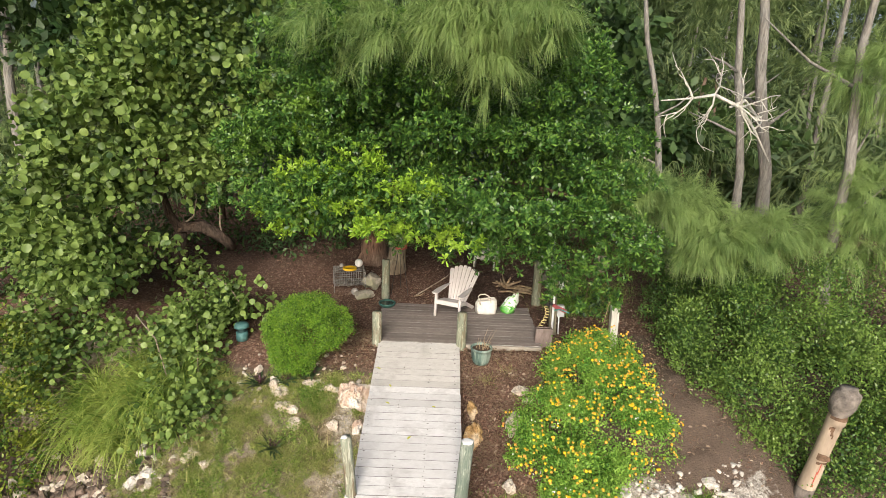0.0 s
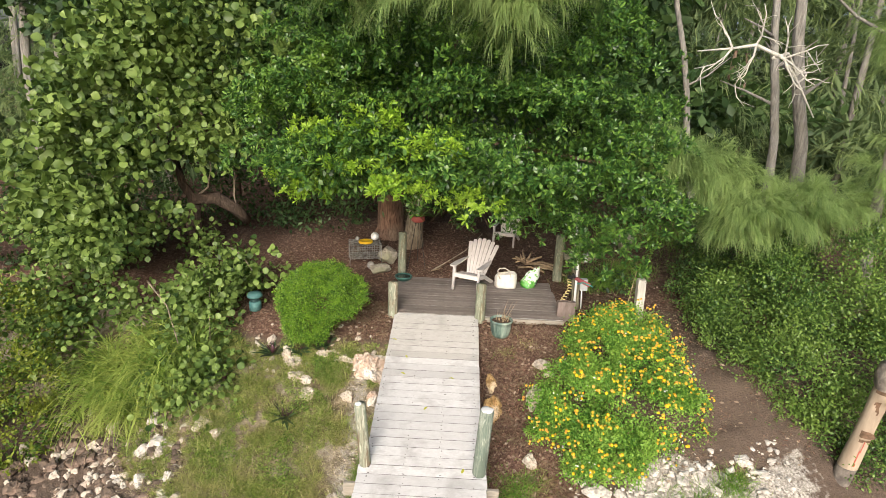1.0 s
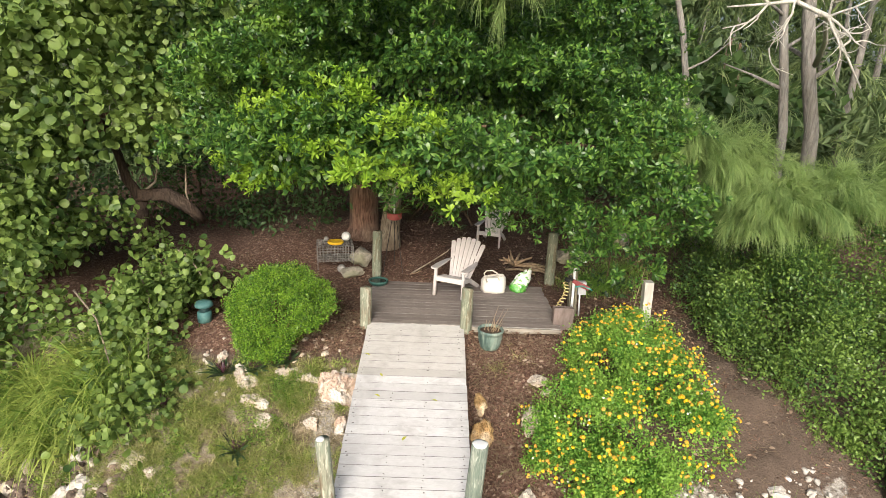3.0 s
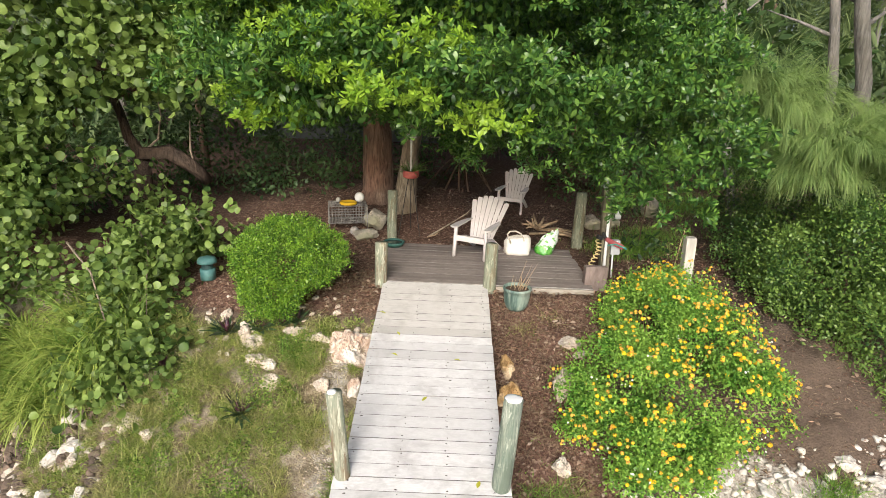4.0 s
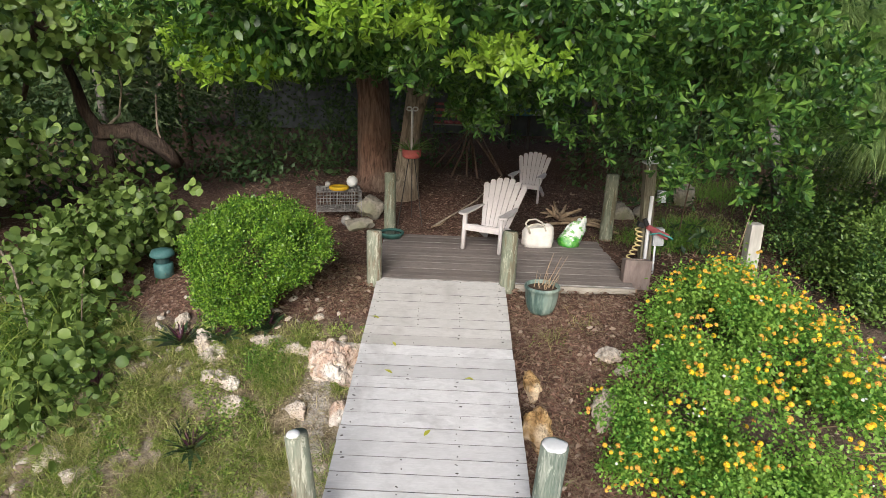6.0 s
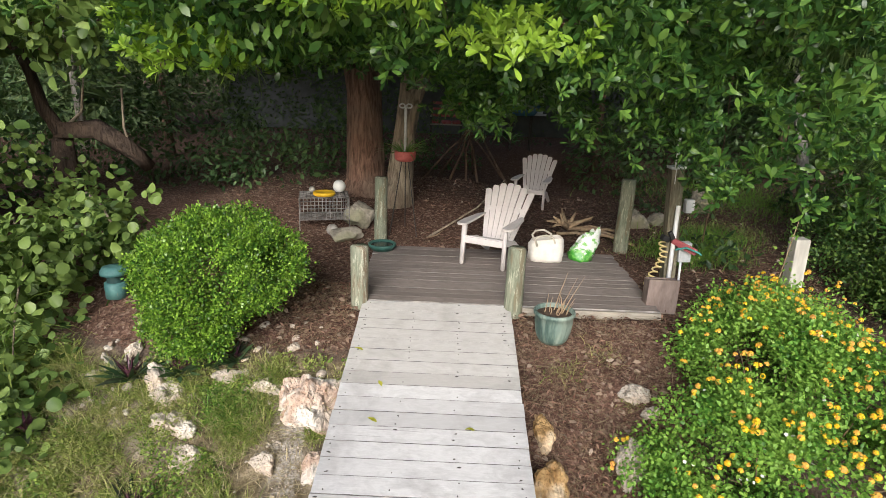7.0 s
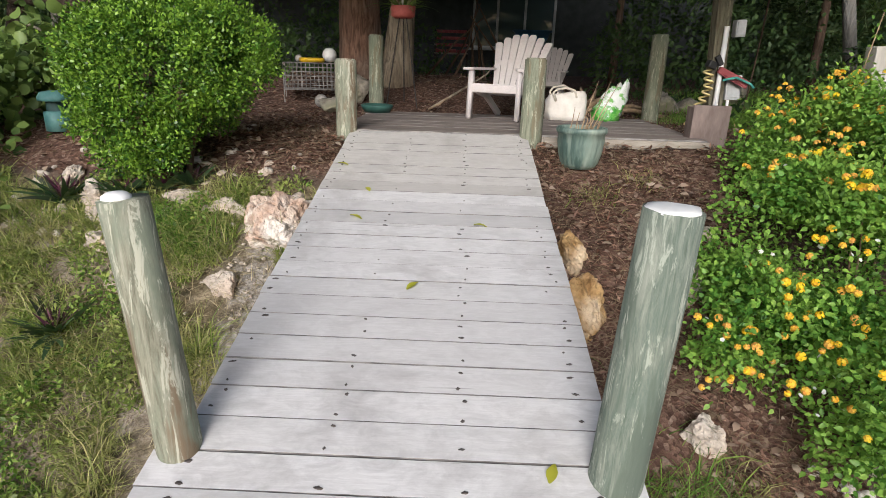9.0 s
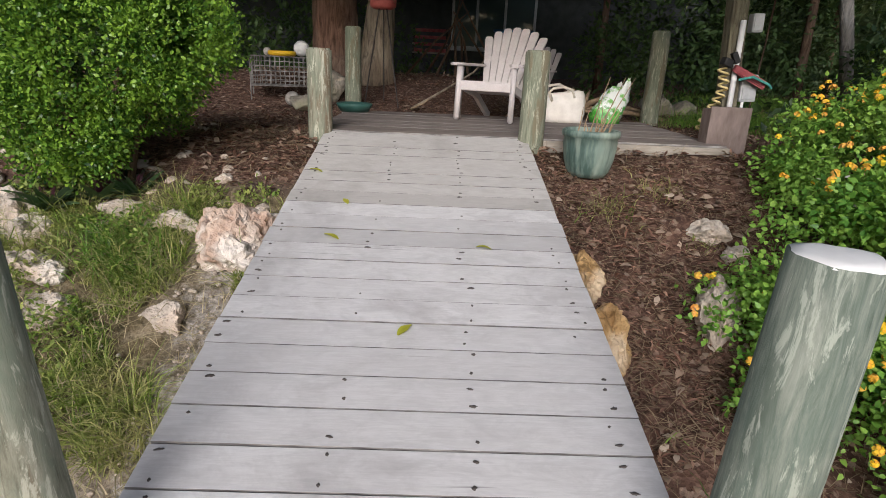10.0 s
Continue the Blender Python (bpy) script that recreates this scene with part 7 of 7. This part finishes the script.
more_x, more_y = rng.normal(4.2, 0.35, 900), rng.normal(-3.75, 0.25, 900)
tuft_x = np.concatenate([rng.normal(a, s_, k) for a, b, s_, k in ((1.29, -0.76, 0.10, 130), (1.68, -0.56, 0.10, 90), (1.86, -1.03, 0.05, 70), (3.85, -3.35, 0.26, 900), (4.6, -3.0, 0.1, 120), (1.6, -2.75, 0.2, 300), (1.2, -2.9, 0.16, 300), (4.7, 3.7, 0.5, 1100), (3.7, 2.5, 0.42, 1300))])
tuft_y = np.concatenate([rng.normal(b, s_ * 0.7, k) for a, b, s_, k in ((1.29, -0.76, 0.10, 130), (1.68, -0.56, 0.10, 90), (1.86, -1.03, 0.05, 70), (3.85, -3.35, 0.26, 900), (4.6, -3.0, 0.1, 120), (1.6, -2.75, 0.2, 300), (1.2, -2.9, 0.16, 300), (4.7, 3.7, 0.5, 1100), (3.7, 2.5, 0.42, 1300))])
tx, ty = np.concatenate([tx, extra_x, more_x, tuft_x]), np.concatenate([ty, extra_y, more_y, tuft_y])
n = len(tx)
tall_ = np.concatenate([tall_, np.full(n - len(tall_), 0.8)])
gw = np.stack([rng.normal(size=n) * 0.6, rng.normal(size=n) * 0.6, np.full(n, 0.9)], 1)
weeds = strands("grass", np.stack([tx, ty, ground_z(tx, ty) - 0.01], 1), gw, rng.uniform(0.08, 0.23, n) * tall_, rng.uniform(0.004, 0.010, n), BLADE, None, 1.4, 2)
tagged(weeds, "patchy green and straw coloured grass on the bank", "grass", kind="stuff")
lush_x, lush_y = [], []
for x, y, sx, sy, k in ((-0.98, -3.05, 0.07, 0.35, 900), (-1.02, -3.7, 0.12, 0.3, 900), (-0.93, -3.62, 0.05, 0.12, 350), (1.25, -3.35, 0.16, 0.35, 1500), (1.5, -2.9, 0.14, 0.2, 500), (3.85, -3.4, 0.24, 0.2, 1500), (4.5, -3.05, 0.12, 0.1, 300), (3.5, -4.0, 0.25, 0.2, 600), (-1.9, -1.25, 0.18, 0.10, 500), (-3.9, -1.5, 0.25, 0.25, 700), (3.65, 2.4, 0.35, 0.30, 2000), (4.4, 3.3, 0.35, 0.35, 900), (6.4, 6.4, 1.1, 1.1, 4000)):
    lush_x.append(rng.normal(x, sx, k))
    lush_y.append(rng.normal(y, sy, k))
lx2, ly2 = np.concatenate(lush_x), np.concatenate(lush_y)
clear_of = np.abs(lx2) > 0.86
lx2, ly2 = lx2[clear_of], ly2[clear_of]
n = len(lx2)
gw = np.stack([rng.normal(size=n) * 0.5, rng.normal(size=n) * 0.5, np.full(n, 1.0)], 1)
lush = strands("grass", np.stack([lx2, ly2, ground_z(lx2, ly2) - 0.01], 1), gw, rng.uniform(0.12, 0.32, n), rng.uniform(0.005, 0.011, n), BLADE_GREEN, None, 1.6, 3)
tagged(lush, "lush green grass tufts beside the walkway and gravel", "grass", kind="stuff")
n = 115000
wx, wy = rng.uniform(-5.4, -0.85, n), rng.uniform(-4.4, -0.6, n)
pt = lumpy(np.stack([wx, wy, wx * 0], 1), 1.1, 8) + 0.6 * lumpy(np.stack([wx, wy, wx * 0], 1), 3.7, 2)
we = wy - 1.9 * smoothstep(-3.0, -6.5, wx)
keep = (pt > -0.02) & (we > -3.4) & (we < -0.75) & ~((wx > -1.52 + 0.3 * pt) & (wy < -1.3))
wx, wy, pt = wx[keep], wy[keep], pt[keep]
n = len(wx)
wa = np.stack([rng.normal(size=n), rng.normal(size=n), rng.uniform(0.0, 1.2, n)], 1)
tv, tf = kite(0.5, 0.05)
wz = ground_z(wx, wy) + rng.uniform(0.0, 1.0, n) * (0.05 + 0.28 * np.clip(pt, 0, 0.6))
low_weeds = sprout("weeds", tv, tf, np.stack([wx, wy, wz], 1), wa, np.array((0.0, -0.2, 1.0)) + unit(n) * 0.7, rng.uniform(0.018, 0.05, n), LEAF_WEED)
tagged(low_weeds, "low leafy weeds growing on the bank", "weeds", kind="stuff")


def rosette(x, y, r, leaves, seed):
    ob = plant("spiky_plant", (x, y, gz(x, y)), "spiky rosette plant with dark purple-green leaves", "plant", "rosette plants")
    a = rng.uniform(0, 2 * np.pi, leaves)
    w = np.stack([np.cos(a), np.sin(a), rng.uniform(0.15, 1.3, leaves)], 1)
    strands("leaves", np.stack([np.cos(a) * 0.025, np.sin(a) * 0.025, np.full(leaves, 0.02)], 1), w, rng.uniform(0.6, 0.95, leaves) * r, rng.uniform(0.05, 0.075, leaves), RHOEO, ob, 0.45, 5)
    k = leaves // 2
    a = rng.uniform(0, 2 * np.pi, k)
    w = np.stack([np.cos(a) * 0.6, np.sin(a) * 0.6, rng.uniform(0.6, 1.6, k)], 1)
    strands("heart_leaves", np.stack([np.cos(a) * 0.01, np.sin(a) * 0.01, np.full(k, 0.04)], 1), w, rng.uniform(0.35, 0.6, k) * r, 0.034, PURPLE, ob, 0.4, 4)


for k, (x, y, r) in enumerate(((-2.86, -1.02, 0.40), (-2.42, -0.96, 0.34), (-2.15, -0.86, 0.30), (-2.36, -2.03, 0.38), (-3.6, -1.45, 0.34), (-1.95, -0.8, 0.26))):
    rosette(x, y, r, 34, k)

# bark chips, fallen leaves
n = 24000
bx, by = rng.uniform(-4.2, 6.0, n), rng.uniform(-3.6, 6.0, n)
dx_, dy_ = rng.uniform(0.85, 2.5, 11000), rng.uniform(-3.2, -0.05, 11000)
lx_, ly_ = rng.uniform(-2.0, -0.86, 5000), rng.uniform(-1.0, 0.6, 5000)
bx, by = np.concatenate([bx, dx_, lx_]), np.concatenate([by, dy_, ly_])
n = len(bx)
be = by - 1.9 * smoothstep(-3.0, -6.5, bx) + 1.3 * smoothstep(2.2, 5.5, bx)
keep = ((be > -0.7) | ((bx > 0.85) & (bx < 2.4)) | ((bx > 3.4) & (by > -2.9) & (rng.random(n) < 0.8))) & ~((bx > -0.9) & (bx < 2.45) & (by > -0.1) & (by < 2.15)) & ~((np.abs(bx) < 0.82) & (by < 0.1))
bx, by = bx[keep], by[keep]
n = len(bx)
ca = np.stack([rng.normal(size=n), rng.normal(size=n), rng.normal(size=n) * 0.25], 1)
cn = np.stack([rng.normal(size=n) * 0.3, rng.normal(size=n) * 0.3, np.ones(n)], 1)
tv, tf = kite(0.24, 0.1)
bark = sprout("bark_chips", tv, tf, np.stack([bx, by, ground_z(bx, by) + rng.uniform(0.0, 0.035, n)], 1), ca, cn, 0.025 + 0.07 * rng.random(n) ** 1.6, CHIP)
tagged(bark, "loose reddish bark chips and dry leaves on the ground", "mulch", kind="stuff")

pick = rng.random(n) < 0.035
k = pick.sum()
tv, tf = oval(0.5, 0.16)
litter = sprout("dry_leaves", tv, tf, np.stack([bx[pick], by[pick], ground_z(bx[pick], by[pick]) + rng.uniform(0.01, 0.045, k)], 1), ca[pick] + unit(k) * 0.3, cn[pick] + unit(k) * 0.4, rng.uniform(0.05, 0.095, k), DRY_LEAF)
tagged(litter, "dry tan leaves scattered over the mulch", "leaf litter", kind="stuff")
pick = rng.random(n) < 0.7
k = pick.sum()
nw = np.stack([rng.normal(size=k), rng.normal(size=k), rng.normal(size=k) * 0.12], 1)
straw = strands("needle_litter", np.stack([bx[pick], by[pick], ground_z(bx[pick], by[pick]) + rng.uniform(0.015, 0.045, k)], 1), nw, rng.uniform(0.07, 0.19, k), 0.0045, DRY_FROND, None, 0.15, 2)
tagged(straw, "dry brown pine needles lying on the mulch", "leaf litter", kind="stuff")
n = 9000
kx, ky = rng.uniform(-5.0, -0.9, n), rng.uniform(-3.9, -0.9, n)
kw = np.stack([rng.normal(size=n), rng.normal(size=n), np.abs(rng.normal(size=n)) * 0.5], 1)
thatch = strands("dry_thatch", np.stack([kx, ky, ground_z(kx, ky) + rng.uniform(0.0, 0.07, n)], 1), kw, rng.uniform(0.08, 0.24, n), rng.uniform(0.003, 0.007, n), STRAW, None, 0.7, 2)
tagged(thatch, "dry straw coloured grass thatch on the bank", "grass", kind="stuff")
n = 1500
kx = rng.uniform(3.7, 5.6, n)
ky = rng.uniform(-2.9, 1.6, n)
tv, tf = kite(0.4, 0.12)
crumbs = sprout("path_debris", tv, tf, np.stack([kx, ky, ground_z(kx, ky) + 0.008], 1), unit(n) * np.array((1, 1, 0.2)), np.array((0.0, 0.0, 1.0)) + unit(n) * 0.5, 0.02 + 0.06 * rng.random(n) ** 2, DRY_LEAF)
tagged(crumbs, "small dry leaves and crumbs scattered on the dirt path", "leaf litter", kind="stuff")


def fallen_leaf(x, y, rz, s):
    bm = bmesh.new()
    rows_ = []
    for k in range(5):
        u = k / 4
        w = 0.25 * math.sin(math.pi * min(0.97, u + 0.08)) * s
        zz = 0.10 * s * math.sin(math.pi * u)
        rows_.append([bm.verts.new((-w, (u - 0.5) * s, zz + 0.07 * s)), bm.verts.new((0, (u - 0.5) * s, zz)), bm.verts.new((w, (u - 0.5) * s, zz + 0.07 * s))])
    for p_, q_ in zip(rows_, rows_[1:]):
        bm.faces.new((p_[0], p_[1], q_[1], q_[0]))
        bm.faces.new((p_[1], p_[2], q_[2], q_[1]))
    ob = part("fallen_leaf", bm, FALLEN, None, "curled yellow-green fallen leaf on the boardwalk", True)
    tagged(ob, category="leaf", group="fallen leaves")
    ob.matrix_world = pose(x, y, SLOPE * y + 0.004 + (0.08 if y < -5 else 0), TILT, 0, rz)


for x, y, rz, s in ((-0.71, -0.86, 80, 0.085), (-0.45, -1.31, 30, 0.075), (-0.46, -1.74, 70, 0.085), (0.34, -1.80, 100, 0.085), (-0.03, -2.49, -40, 0.085), (0.55, -3.60, -20, 0.085)):
    fallen_leaf(x, y, rz, s)

# ---- boards and their nails ----
def board_mesh(name, w, d, t, mat, seed):
    bm = bmesh.new()
    box(bm, (w, d, t), (0, 0, -t / 2), (0, 0, 0), 0.001)
    me = bpy.data.meshes.new(name)
    bm.to_mesh(me)
    bm.free()
    me.materials.append(mat)
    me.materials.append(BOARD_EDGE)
    # front and back faces take the colour that darkens the gaps
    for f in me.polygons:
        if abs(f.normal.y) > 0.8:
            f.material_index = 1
    return me


nail_meshes = []
for k in range(5):
    nail_bm = bmesh.new()
    bmesh.ops.create_cone(nail_bm, cap_ends=True, segments=11, radius1=0.0084, radius2=0.0070, depth=0.004)
    jag = random.Random(k)
    for v in nail_bm.verts:
        q = jag.uniform(0.55, 1.35)
        v.co.x, v.co.y = v.co.x * q, v.co.y * q
    me = bpy.data.meshes.new("nail")
    nail_bm.to_mesh(me)
    nail_bm.free()
    me.materials.append(NAIL)
    nail_meshes.append(me)
br = random.Random(21)


def nail_rows(board, often):
    """Rusty nails in loose pairs over the joists, some with a dark bruise along the grain."""
    slip = br.uniform(-0.02, 0.02)
    for x in (-0.74, -0.25, 0.225, 0.70):
        for s in (-0.045, 0.045):
            if br.random() < often:
                nl = new("nail", br.choice(nail_meshes))
                nl.parent = board
                wide = br.choice((0.6, 0.7, 0.9, 1.1, 1.4, 1.9))
                nl.matrix_local = Matrix.Translation((x + slip + br.uniform(-0.018, 0.018), s + br.uniform(-0.016, 0.016), 0.0015)) @ Matrix.Rotation(br.uniform(-0.25, 0.25), 4, "Z") @ Matrix.Diagonal((wide, br.uniform(0.5, 0.95), 1, 1))


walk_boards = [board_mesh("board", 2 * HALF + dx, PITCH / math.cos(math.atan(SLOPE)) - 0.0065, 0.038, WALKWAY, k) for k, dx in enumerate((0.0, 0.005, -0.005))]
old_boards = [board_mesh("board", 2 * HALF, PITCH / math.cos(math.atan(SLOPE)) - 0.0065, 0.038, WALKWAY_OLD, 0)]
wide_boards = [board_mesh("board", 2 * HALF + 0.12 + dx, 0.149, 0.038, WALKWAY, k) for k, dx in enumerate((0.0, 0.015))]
for k in range(22):
    y = -0.110 - PITCH * k
    b = new("board", br.choice(old_boards if k < 8 else walk_boards))
    b.parent = walkway
    m = pose(br.uniform(-0.003, 0.003), y, SLOPE * y + br.uniform(-0.002, 0.002), TILT + br.uniform(-0.4, 0.4), 0, br.uniform(-0.15, 0.15))
    b.matrix_local = m
    nail_rows(b, 0.72)
for k in range(37):
    y = -3.637 - 0.153 * k
    ramp = max(y, -4.5)
    b = new("board", br.choice(wide_boards))
    b.parent = walkway
    b.matrix_local = pose(br.uniform(-0.006, 0.006), y, SLOPE * ramp + br.uniform(-0.002, 0.002), TILT if y > -4.5 else 0, 0, br.uniform(-0.2, 0.2))
    if y > -4.6:
        nail_rows(b, 0.75)
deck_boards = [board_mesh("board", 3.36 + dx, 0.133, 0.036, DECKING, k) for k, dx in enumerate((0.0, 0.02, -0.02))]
for k in range(15):
    y = 0.045 + 0.1395 * k
    b = new("board", br.choice(deck_boards))
    b.parent = deck
    b.matrix_local = pose(0.76 + br.uniform(-0.01, 0.01), y, 0.002 + br.uniform(-0.002, 0.002), 0, 0, 0)
